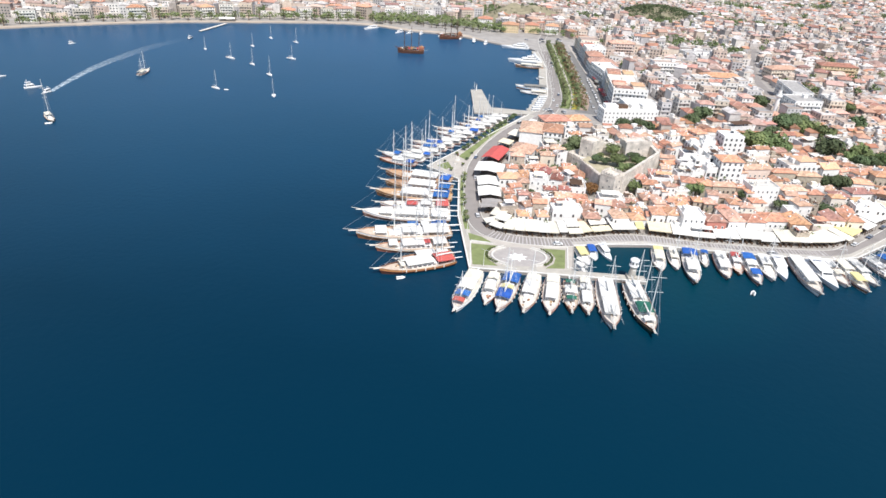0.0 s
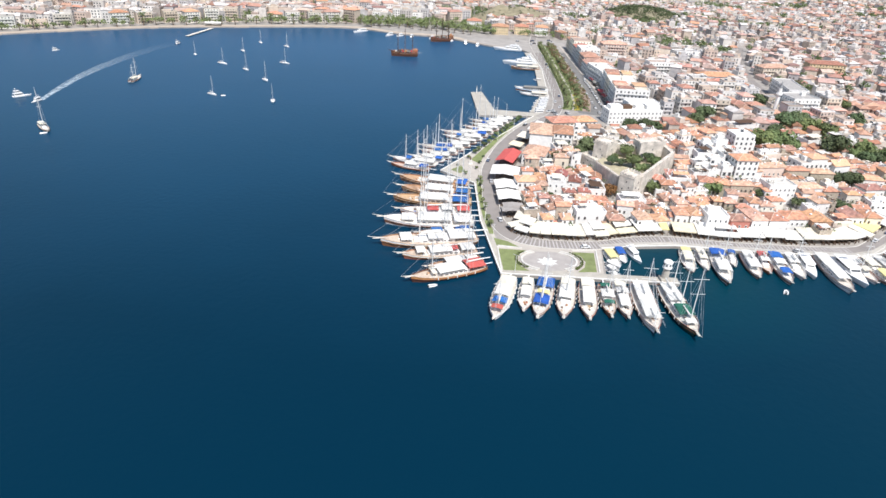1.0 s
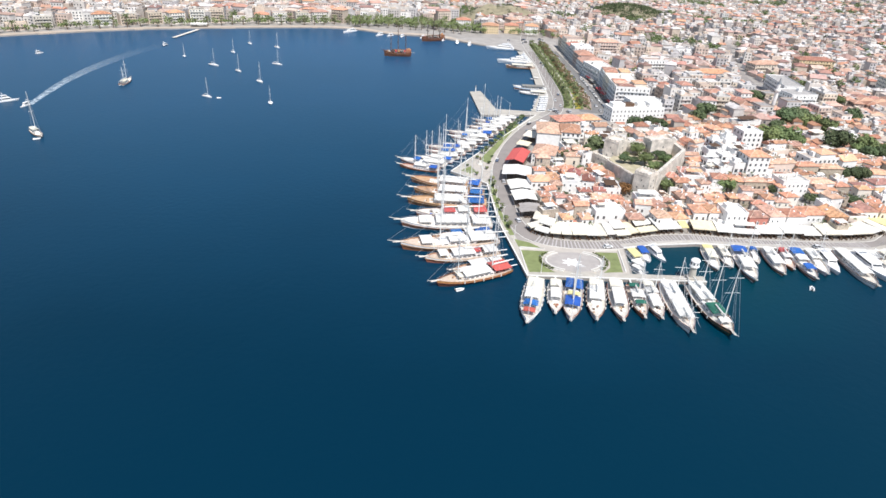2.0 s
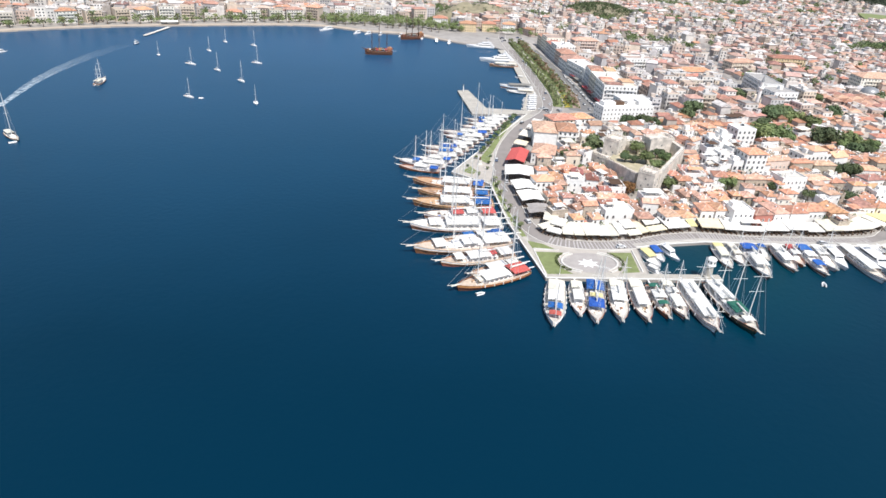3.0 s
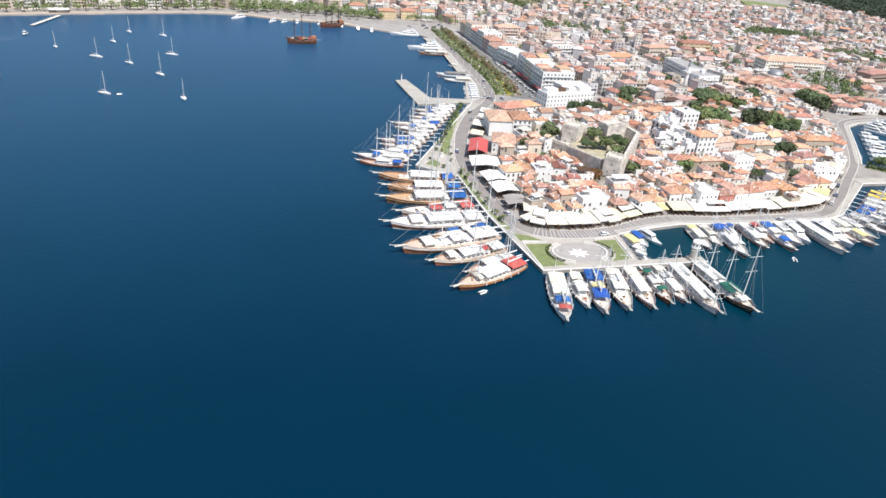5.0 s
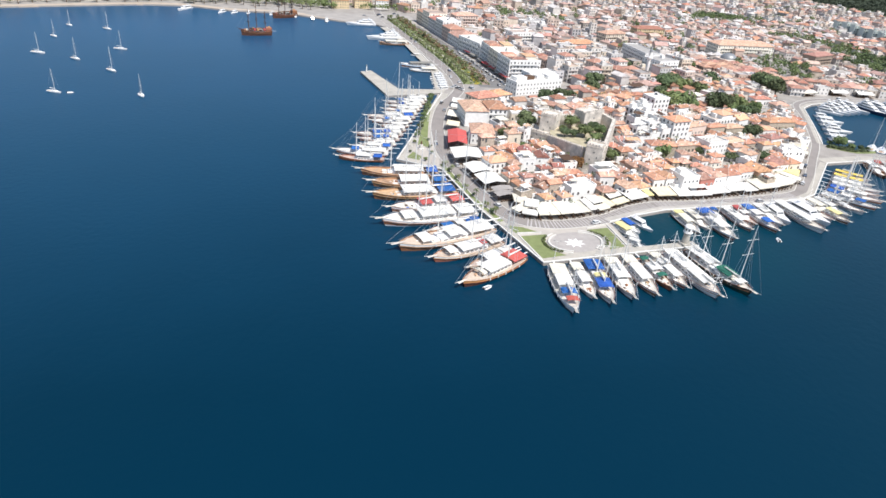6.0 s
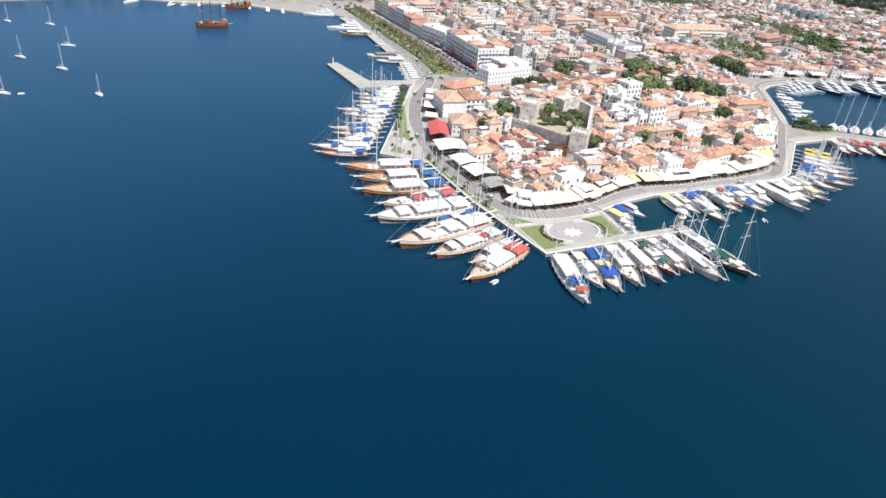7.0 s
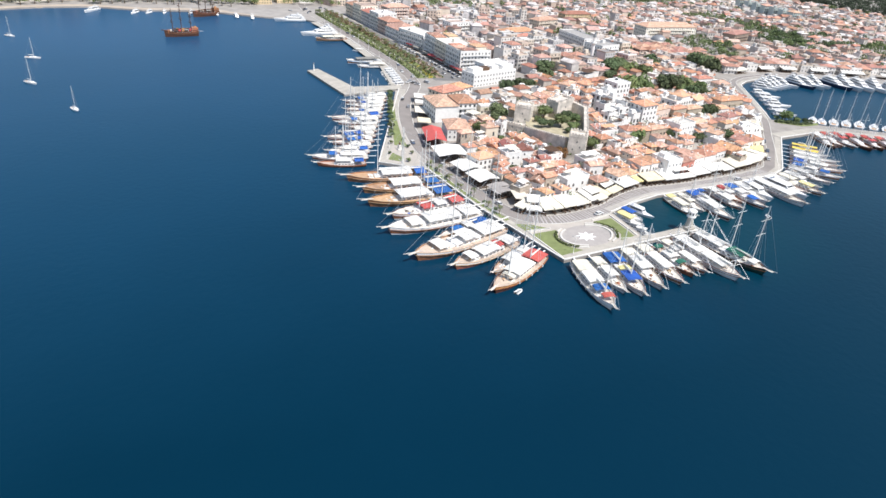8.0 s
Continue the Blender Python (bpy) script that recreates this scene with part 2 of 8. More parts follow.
FLOWER = material("flower_bed", (0.50, 0.40, 0.06), 0.85, 0.4, 0.8, 6, second=[(0.45, 0.06, 0.05), (0.14, 0.2, 0.05)], spread=0.2)


def wake_material():
    """Thinning foam: thick behind the boat, faint at the far end."""
    m = bpy.data.materials.new("thin_wake_foam")
    m.use_nodes = True
    n, l = m.node_tree.nodes, m.node_tree.links
    b = n["Principled BSDF"]
    b.inputs["Base Color"].default_value = (0.55, 0.66, 0.74, 1)
    b.inputs["Roughness"].default_value = 0.8
    geo = n.new("ShaderNodeNewGeometry")
    sep = n.new("ShaderNodeSeparateXYZ")
    l.new(geo.outputs["Position"], sep.inputs[0])
    fade = n.new("ShaderNodeMapRange")
    fade.inputs["From Min"].default_value, fade.inputs["From Max"].default_value = 445.0, 680.0
    fade.inputs["To Min"].default_value, fade.inputs["To Max"].default_value = 1.0, 0.0
    l.new(sep.outputs["Y"], fade.inputs["Value"])
    power = n.new("ShaderNodeMath")
    power.operation = "POWER"
    power.inputs[1].default_value = 1.5
    l.new(fade.outputs["Result"], power.inputs[0])
    fleck = n.new("ShaderNodeTexNoise")
    fleck.inputs["Scale"].default_value = 0.35
    fleck.inputs["Detail"].default_value = 6.0
    l.new(geo.outputs["Position"], fleck.inputs["Vector"])
    span = n.new("ShaderNodeMapRange")
    span.inputs["From Min"].default_value, span.inputs["From Max"].default_value = 0.35, 0.7
    l.new(fleck.outputs["Fac"], span.inputs["Value"])
    mul = n.new("ShaderNodeMath")
    mul.operation = "MULTIPLY"
    l.new(power.outputs[0], mul.inputs[0])
    l.new(span.outputs["Result"], mul.inputs[1])
    l.new(mul.outputs[0], b.inputs["Alpha"])
    return m


WAKE = wake_material()


# ---- building helpers ----
class Shape:
    """Collects faces of one mesh."""

    def __init__(self):
        self.v, self.f, self.k = [], [], []

    def face(self, pts, k=0):
        i = len(self.v)
        self.v += [tuple(p) for p in pts]
        self.f.append(tuple(range(i, i + len(pts))))
        self.k.append(k)

    def solid(self, verts, faces, k=0):
        i = len(self.v)
        self.v += [tuple(p) for p in verts]
        self.f += [tuple(a + i for a in f) for f in faces]
        self.k += [k] * len(faces)

    def box(self, x0, y0, z0, x1, y1, z1, k=0, bevel=0.0):
        e = bevel
        low = [(x0, y0), (x1, y0), (x1, y1), (x0, y1)]
        top = [(x0 + e, y0 + e), (x1 - e, y0 + e), (x1 - e, y1 - e), (x0 + e, y1 - e)]
        if e:
            v = [(*p, z0) for p in low] + [(*p, z1 - e) for p in low] + [(*p, z1) for p in top]
            f = [(3, 2, 1, 0)] + [(i, (i + 1) % 4, (i + 1) % 4 + 4, i + 4) for i in range(4)] + [(i + 4, (i + 1) % 4 + 4, (i + 1) % 4 + 8, i + 8) for i in range(4)] + [(8, 9, 10, 11)]
        else:
            v = [(*p, z0) for p in low] + [(*p, z1) for p in low]
            f = [(3, 2, 1, 0)] + [(i, (i + 1) % 4, (i + 1) % 4 + 4, i + 4) for i in range(4)] + [(4, 5, 6, 7)]
        self.solid(v, f, k)

    def prism(self, poly, z0, z1, k=0):
        n = len(poly)
        self.solid([(*p[:2], z0) for p in poly] + [(*p[:2], z1) for p in poly],
                   [tuple(range(n - 1, -1, -1)), tuple(range(n, 2 * n))] + [(i, (i + 1) % n, (i + 1) % n + n, i + n) for i in range(n)], k)

    def tube(self, p, q, r0, r1=None, n=6, k=0):
        p, q = Vector(p), Vector(q)
        r1 = r0 if r1 is None else r1
        d = (q - p).normalized()
        a = d.orthogonal().normalized()
        b = d.cross(a)
        ring = [a * math.cos(2 * math.pi * i / n) + b * math.sin(2 * math.pi * i / n) for i in range(n)]
        self.solid([p + o * r0 for o in ring] + [q + o * r1 for o in ring],
                   [(i, (i + 1) % n, (i + 1) % n + n, i + n) for i in range(n)] + [tuple(range(n - 1, -1, -1)), tuple(range(n, 2 * n))], k)

    def loft(self, rings, k=0, close=False):
        n = len(rings[0])
        faces = []
        for j in range(len(rings) - 1):
            for i in range(n if close else n - 1):
                a, b = j * n + i, j * n + (i + 1) % n
                faces.append((a, b, b + n, a + n))
        self.solid([p for r in rings for p in r], faces, k)

    def data(self, name, mats, smooth=False):
        m = bpy.data.meshes.new(name)
        m.from_pydata(self.v, [], self.f)
        for mat in mats if isinstance(mats, (list, tuple)) else [mats]:
            m.materials.append(mat)
        m.polygons.foreach_set("material_index", self.k)
        if smooth:
            m.polygons.foreach_set("use_smooth", [True] * len(self.f))
        m.update()
        return m


def part(name, shape, mats, parent=None, label="", smooth=False, at=None):
    """Links a shape (or mesh) as one object under a thing or a part."""
    d = shape.data(name, mats, smooth) if isinstance(shape, Shape) else shape
    ob = new(name, d)
    if parent is not None:
        ob.parent = parent
    if at is not None:
        ob.matrix_basis = at
    if label:
        ob["label"] = label
    return ob


def root(name, m, label, category, group="", kind=""):
    ob = new(name)
    ob.empty_display_size = 0.5
    ob.matrix_basis = m
    return tagged(ob, label, category, group, kind)


def inside(p, poly):
    x, y = p
    c = False
    for i in range(len(poly)):
        (ax, ay), (bx, by) = poly[i][:2], poly[i - 1][:2]
        if (ay > y) != (by > y) and x < (bx - ax) * (y - ay) / (by - ay) + ax:
            c = not c
    return c


def smooth_line(pts, step=4.0):
    """A curve through the points, in even steps."""
    out = []
    n = len(pts)
    for i in range(n - 1):
        p0, p1, p2, p3 = (Vector(pts[max(0, min(n - 1, j))]) for j in (i - 1, i, i + 1, i + 2))
        k = max(1, int((p2 - p1).length / step))
        for s in range(k):
            u = s / k
            out.append(0.5 * (2 * p1 + (p2 - p0) * u + (2 * p0 - 5 * p1 + 4 * p2 - p3) * u * u + (3 * p1 - p0 - 3 * p2 + p3) * u ** 3))
    out.append(Vector(pts[-1]))
    return out


def strip(line, left, right, z, thick=0.0):
    """A band along a line, from left to right of it (metres)."""
    s = Shape()
    a, b = [], []
    for i, p in enumerate(line):
        d = (line[min(i + 1, len(line) - 1)] - line[max(i - 1, 0)]).normalized()
        n = Vector((-d.y, d.x))
        a.append(p + n * left)
        b.append(p - n * right)
    for i in range(len(line) - 1):
        quad = [b[i], b[i + 1], a[i + 1], a[i]]
        if thick:
            s.prism(quad, z - thick, z)
        else:
            s.face([(*q, z) for q in quad])
    return s


def rnd(a, b):
    return random.uniform(a, b)


# ---- water and land ----
DECK = 1.3
water = Shape()
water.face([(-4500, -4500, 0), (4500, -4500, 0), (4500, 4500, 0), (-4500, 4500, 0)])
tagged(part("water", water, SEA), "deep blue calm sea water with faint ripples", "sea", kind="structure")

COAST = [(14, 220.5), (86, 217), (86.5, 221.8), (57.5, 222.5), (61, 245), (80, 248.5), (95, 250), (140, 246), (177, 245), (190, 249), (240, 283.5), (277, 282), (309, 257),
         (470, 130), (478, 140), (325, 265), (293, 292), (285, 296), (270, 312), (283, 324), (297, 341), (334, 383), (350, 390), (373, 393), (439, 376), (476, 343), (900, 60), (4000, -300), (4000, 4000), (-4000, 4000),
         (-4000, 300), (-900, 420), (-640, 530), (-463, 656), (-400, 699), (-325, 742), (-237, 773), (-140, 799), (-95, 797), (-55, 774), (-1, 764), (50, 723), (82, 709), (92, 690), (92, 613),
         (81, 507), (66, 457), (33, 462), (27, 514), (18, 511), (20, 446), (60, 449), (-9, 333), (9, 316), (9, 270), (11, 250)]


def land():
    bm = bmesh.new()
    top = bm.faces.new([bm.verts.new((*p, DECK)) for p in COAST])
    r = bmesh.ops.extrude_face_region(bm, geom=[top])
    for v in r["geom"]:
        if isinstance(v, bmesh.types.BMVert):
            v.co.z = -3.0
    bmesh.ops.triangulate(bm, faces=[f for f in bm.faces if len(f.verts) > 4])
    bmesh.ops.recalc_face_normals(bm, faces=bm.faces)
    m = bpy.data.meshes.new("ground")
    bm.to_mesh(m)
    bm.free()
    m.materials.append(EARTH)
    return tagged(new("ground", m), "dusty pale built-up ground of the harbour town", "ground", kind="structure")


land()


def hill(x, y):
    return max(0.0, 10.6 * math.exp(-(((x - 145) / 75) ** 2 + ((y - 355) / 62) ** 2)) - 1.0) + 150 * max(0.0, min(1.0, (x * 0.62 + y * 0.78 - 1380) / 900)) ** 1.5


def ground_at(x, y):
    return DECK + hill(x, y)


def grid_faces(n):
    return [(j * n + i, j * n + i + 1, (j + 1) * n + i + 1, (j + 1) * n + i) for j in range(n - 1) for i in range(n - 1)]


def mound():
    s = Shape()
    n = 36
    xs, ys = np.linspace(-30, 290, n), np.linspace(222, 510, n)
    v = [(x, y, DECK - 0.12 + hill(x, y)) for y in ys for x in xs]
    s.solid(v, [q for q in grid_faces(n) if max(v[a][2] for a in q) > DECK])
    return tagged(part("castle_hill", s, EARTH, smooth=True), "low earth hill under the old town", "hill", kind="structure")


mound()


def wood_edge(y):
    """x at which the pine wood begins."""
    return float(np.interp(y, (450, 600, 720, 870, 1000, 1150, 1260, 1400), (950, 975, 945, 1040, 1010, 985, 905, 865)))


def far_hills():
    s = Shape()
    n = 50
    xs, ys = np.linspace(300, 3600, n), np.linspace(-200, 3600, n)
    v = [(x, y, DECK - 0.5 + hill(x, y) * (1 + 0.25 * noise.noise((x * 0.004, y * 0.004, 0)))) for y in ys for x in xs]
    faces = [q for q in grid_faces(n) if max(v[a][2] for a in q) > DECK]
    low = Shape()
    low.solid(v, [q for q in faces if v[q[0]][0] < wood_edge(v[q[0]][1]) + 20 and v[q[0]][1] < 1500])
    tagged(part("town_slope", low, EARTH, smooth=True), "dusty built-up slope at the back of the town", "hill", kind="structure")
    s.solid(v, [q for q in faces if not (v[q[0]][0] < wood_edge(v[q[0]][1]) + 20 and v[q[0]][1] < 1500)])
    return tagged(part("wooded_hill", s, PINE, smooth=True), "dark green pine-covered hillside behind the town", "hill", kind="structure")


far_hills()

# quay edging, promenade and roads
ROAD_LINE = smooth_line([(112, 800), (102, 740), (96.5, 613), (88, 507), (79, 463), (66, 440), (49, 418), (33, 385), (24.5, 360), (18.5, 337), (16.5, 310), (16, 290), (17, 270), (22, 255), (34, 248.5), (50, 247.5), (64, 249), (78, 253.5), (95, 255.5),
                         (125, 251.5), (175, 250.5), (194, 259), (234, 290), (262, 312), (283, 333), (313, 366), (330, 388), (345, 398), (371, 403), (413, 398), (480, 365), (640, 250)], 3.0)


def setting(name, s, mat, label, category):
    return tagged(part(name, s, mat), label, category, kind="structure")


CUT = next(i for i, p in enumerate(ROAD_LINE) if p.x > 190 and p.y < 300)
for line, left in ((ROAD_LINE[:CUT + 1], 3.6), (ROAD_LINE[CUT:], 1.3)):
    setting("road", strip(line, left, 3.6 if left > 3 else 3.0, DECK + 0.06, 0.05), ASPHALT, "pale grey asphalt harbour road", "road")
    setting("kerb", strip(line, left + 0.4, -left - 0.05, DECK + 0.16, 0.2), KERB, "pale stone kerb along the road", "kerb")
    setting("kerb", strip(line, -3.65 if left > 3 else -3.05, 4.0 if left > 3 else 3.4, DECK + 0.16, 0.2), KERB, "pale stone kerb along the road", "kerb")
for lap, (name, pts, w) in enumerate((("pavement", [(60, 449), (-9, 333), (9, 316)], 5.0), ("pavement", [(9, 316), (9, 270), (11, 250), (14, 220.5)], 4.2), ("pavement", [(14, 220.5), (86, 217)], 4.5),
                     ("pavement", [(61, 245), (80, 248.5), (95, 250), (140, 246), (177, 245), (190, 249), (240, 283.5)], 4.0), ("pavement", [(240, 284), (277, 282.5), (309, 257.5), (470, 131)], 8.0),
                     ("pavement", [(270, 312), (297, 341), (334, 383), (350, 390), (373, 393), (439, 376), (476, 343)], 3.5),
                     ("pavement", [(66, 457), (81, 507), (92, 613), (92, 690)][::-1], -7.0))):
    line = [Vector(p) for p in pts]
    setting(name, strip(line, w if w > 0 else 0, 0 if w > 0 else -w, DECK + 0.05 + 0.006 * lap, 0.06), QUAY, "pale concrete quayside pavement", "pavement")
    setting("quay_kerb", strip(line, 0.55 if w > 0 else 0.05, 0.05 if w > 0 else 0.55, DECK + 0.32 + 0.006 * lap, 0.4), COPING, "white-edged quay coping", "kerb")
pier = Shape()
pier.prism([(33, 462), (27, 514), (18, 511), (20, 446), (62, 449), (66, 457)], DECK - 0.2, DECK + 0.1)
setting("pier_deck", pier, QUAY, "bare beige concrete pier deck", "pier")
square = Shape()
square.prism([(14.5, 221), (56.5, 222.5), (60.5, 245), (34, 246), (22, 250), (12, 252)], DECK - 0.1, DECK + 0.03)
setting("square_paving", square, PAVING, "pale stone paving of the waterfront square", "pavement")
tri = Shape()
tri.prism([(-7.5, 333), (8.5, 318), (13.5, 330), (21, 360), (27, 375), (56, 438), (57, 447)], DECK - 0.1, DECK + 0.03)
setting("garden_paving", tri, PAVING, "pale gravelled waterfront garden", "pavement")
beach = strip(smooth_line([(-900, 420), (-640, 530), (-463, 656), (-400, 699), (-325, 742), (-237, 773), (-140, 799), (-95, 797), (-55, 776), (-1, 766), (50, 726), (84, 713)], 12), 10, 0.3, DECK + 0.05, 1.4)
setting("beach", beach, SAND, "narrow pale sand beach along the bay", "beach")
terrace = Shape()
terrace.prism([(84, 712), (92, 690), (135, 700), (140, 760), (60, 768), (20, 760), (50, 727)], DECK - 0.1, DECK + 0.07)
setting("forecourt", terrace, FORECOURT, "wide grey paved waterfront forecourt", "pavement")
street = Shape()
street.prism([(96, 462), (123, 452), (131, 740), (116, 745)], DECK - 0.1, DECK + 0.04)
setting("street", street, STREET, "grey street behind the palm garden", "road")
TOWN_STREET = smooth_line([(268, 470), (275, 509), (282, 550), (294, 611), (323, 695), (360, 780)], 6)
setting("street", strip(TOWN_STREET, 3.6, 3.6, DECK + 0.05, 0.1), ASPHALT, "grey town street between white buildings", "road")
kerbside = Shape()
kerbside.prism([(123, 452), (127, 476), (134, 548), (133, 740), (131, 740)], DECK - 0.1, DECK + 0.12)
setting("pavement", kerbside, PAVING, "pale pavement before the street buildings", "pavement")
green = Shape()
green.prism([(266.5, 306.2), (277.8, 294.3), (286, 292.4), (293, 292), (296, 295), (285, 298.5), (272, 311)], DECK - 0.1, DECK + 0.1)
setting("lawn", green, GRASS, "small planted corner at the root of the dock", "lawn")


# ---- buildings ----
def window_mesh():
    """A pane set back in a frame with a sill, one connected surface."""
    s = Shape()
    out = [(-0.62, -0.10), (0.62, -0.10), (0.62, 1.58), (-0.62, 1.58)]
    inn = [(-0.50, 0.02), (0.50, 0.02), (0.50, 1.46), (-0.50, 1.46)]
    v = [(x, 0.03, z) for x, z in out] + [(x, -0.10 - (0.08 if z < 0 else 0), z) for x, z in out] + [(x, -0.10, z) for x, z in inn] + [(x, -0.03, z) for x, z in inn]
    s.solid(v, [(i, (i + 1) % 4, (i + 1) % 4 + 4, i + 4) for i in range(4)] + [(i + 4, (i + 1) % 4 + 4, (i + 1) % 4 + 8, i + 8) for i in range(4)] + [(i + 8, (i + 1) % 4 + 8, (i + 1) % 4 + 12, i + 12) for i in range(4)] + [(12, 13, 14, 15)], 1)
    s.k[-1] = 0
    return s.data("window", [GLASS, WOOD_DARK])


WINDOW = window_mesh()


def hip_roof(w, d, h, over=0.45, gable=False, thick=0.22):
    """A tiled roof over a w x d plan, with eaves and ridge, its base at 0."""
    s = Shape()
    a, b = w / 2 + over, d / 2 + over
    base = [(-a, -b), (a, -b), (a, b), (-a, b)]
    if w >= d:
        e = 0 if gable else min(b, a * 0.85)
        ridge = [(-a + e, 0, h), (a - e, 0, h)]
        slopes = [(4, 5, 9, 8), (6, 7, 8, 9), (5, 6, 9), (7, 4, 8)]
    else:
        e = 0 if gable else min(a, b * 0.85)
        ridge = [(0, -b + e, h), (0, b - e, h)]
        slopes = [(5, 6, 9, 8), (7, 4, 8, 9), (4, 5, 8), (6, 7, 9)]
    v = [(*p, 0) for p in base] + [(*p, thick) for p in base] + [(x, y, z + thick) for x, y, z in ridge]
    s.solid(v, [(3, 2, 1, 0)] + [(i, (i + 1) % 4, (i + 1) % 4 + 4, i + 4) for i in range(4)] + slopes)
    s.tube(Vector(v[8]), Vector(v[9]), 0.16, n=5, k=1)
    if not gable:
        for i, r in ((4, 8), (7, 8), (5, 9), (6, 9)) if w >= d else ((4, 8), (5, 8), (6, 9), (7, 9)):
            s.tube(Vector(v[i]), Vector(v[r]), 0.14, n=4, k=1)
    return s


def flat_roof(w, d):
    s = Shape()
    a, b = w / 2, d / 2
    s.box(-a + 0.25, -b + 0.25, -0.1, a - 0.25, b - 0.25, 0.08)
    for x0, y0, x1, y1 in ((-a - 0.05, -b - 0.05, a + 0.05, -b + 0.25), (-a - 0.05, b - 0.25, a + 0.05, b + 0.05), (-a - 0.05, -b + 0.25, -a + 0.25, b - 0.25), (a - 0.25, -b + 0.25, a + 0.05, b - 0.25)):
        s.box(x0, y0, -0.1, x1, y1, 0.75, 1)
    return s


MAROON_TILE = material("maroon_tile", (0.30, 0.125, 0.10), 0.85, 0.35, 0.7, 4, 0.010, bump=0.4, spread=0.18)
CREAM_TILE = material("pale_orange_tile", (0.66, 0.41, 0.25), 0.85, 0.25, 0.7, 4, 0.010, bump=0.3, spread=0.1)
RED_PLASTER = material("red_plaster", (0.46, 0.20, 0.14), 0.85, 0.15, 0.4, 5, 0.01)
BROWN_PLASTER = material("brown_plaster", (0.40, 0.26, 0.17), 0.85, 0.18, 0.4, 5, 0.01)
CREAM_WALL = material("cream_render", (0.74, 0.69, 0.60), 0.88, 0.12, 0.4, 5, spread=0.06)
TERRACE = material("pale_terrace_floor", (0.66, 0.63, 0.58), 0.9, 0.2, 0.5, 5, spread=0.12, second=[(0.74, 0.72, 0.69), (0.55, 0.48, 0.42), (0.70, 0.67, 0.63)])
WINDOW_WHITE = WINDOW.copy()
WINDOW_WHITE.materials[1] = WHITEWASH


def openings(s, w, d, h, base, keep):
    """Dark door and window openings with lintels, in the mesh of the walls."""
    for length, off, rot in ((w, d / 2, 0), (d, w / 2, -90), (d, w / 2, 90)):
        m = Euler((0, 0, radians(rot))).to_matrix()
        n = max(1, int(length / (2.6 if keep > 0.7 else 1.9)))
        for k in range(max(1, int((h - base) / 2.7))):
            for i in range(n):
                if random.random() > keep:
                    continue
                u = (i + 0.5) / n * length - length / 2
                hw, hh = (0.8, 1.75) if keep > 0.7 else (0.55, 2.0) if random.random() < 0.3 else (rnd(0.38, 0.52), rnd(1.1, 1.4))
                z = base + 2.7 * k + (0.1 if hh > 1.9 else 0.85)
                z1 = min(z + hh, h - 0.2)
                s.face([m @ Vector(p) for p in ((u - hw, -off - 0.03, z), (u + hw, -off - 0.03, z), (u + hw, -off - 0.03, z1), (u - hw, -off - 0.03, z1))], 1)
                v = [(a, b, c) for c in (z1, z1 + 0.14) for a, b in ((u - hw - 0.1, -off - 0.12), (u + hw + 0.1, -off - 0.12), (u + hw + 0.1, -off), (u - hw - 0.1, -off))]
                s.solid([m @ Vector(p) for p in v], [(3, 2, 1, 0), (0, 1, 5, 4), (1, 2, 6, 5), (3, 0, 4, 7), (4, 5, 6, 7)], 2)


def volume(th, x, y, w, d, h, roof, wall, tile, names=("wall", "roof"), turn=0, holes=0.0, base=0.0):
    """One walled volume of a house with its roof."""
    s = Shape()
    s.box(-w / 2, -d / 2, 0, w / 2, d / 2, h)
    if holes:
        openings(s, w, d, h, base, holes)
    rise = rnd(0.30, 0.42) * min(w, d) / 2 + 0.35
    if roof == "gable":
        a, b = w / 2, d / 2
        tri = [[(e, -b, h), (e, b, h), (e, 0, h + rise)] for e in (-a, a)] if w >= d else [[(-a, e, h), (a, e, h), (0, e, h + rise)] for e in (-b, b)]
        for t in tri:
            s.face(t)
    at = pose(x, y, 0, 0, 0, turn)
    part(names[0], s, [wall, GLASS, WOOD_DARK] if holes else wall, th, at=at)
    if roof == "flat":
        part(names[1], flat_roof(w, d), [TERRACE, wall], th, at=at @ pose(0, 0, h))
    elif roof == "shed":
        q = Shape()
        o = 0.35
        v = [(-w / 2 - o, -d / 2 - o, -0.1), (w / 2 + o, -d / 2 - o, -0.1), (w / 2 + o, d / 2, 0.22 * d), (-w / 2 - o, d / 2, 0.22 * d)]
        v += [(i, j, k + 0.2) for i, j, k in v]
        q.solid(v, [(3, 2, 1, 0), (0, 1, 5, 4), (1, 2, 6, 5), (2, 3, 7, 6), (3, 0, 4, 7), (4, 5, 6, 7)])
        part(names[1], q, tile, th, at=at @ pose(0, 0, h))
    else:
        part(names[1], hip_roof(w, d, rise, 0.4, gable=roof == "gable"), [tile, MORTAR], th, at=at @ pose(0, 0, h))
    return rise


ROOFS = []      # tops of the old-town houses: x, y, z, turn, width, depth, rise, kind


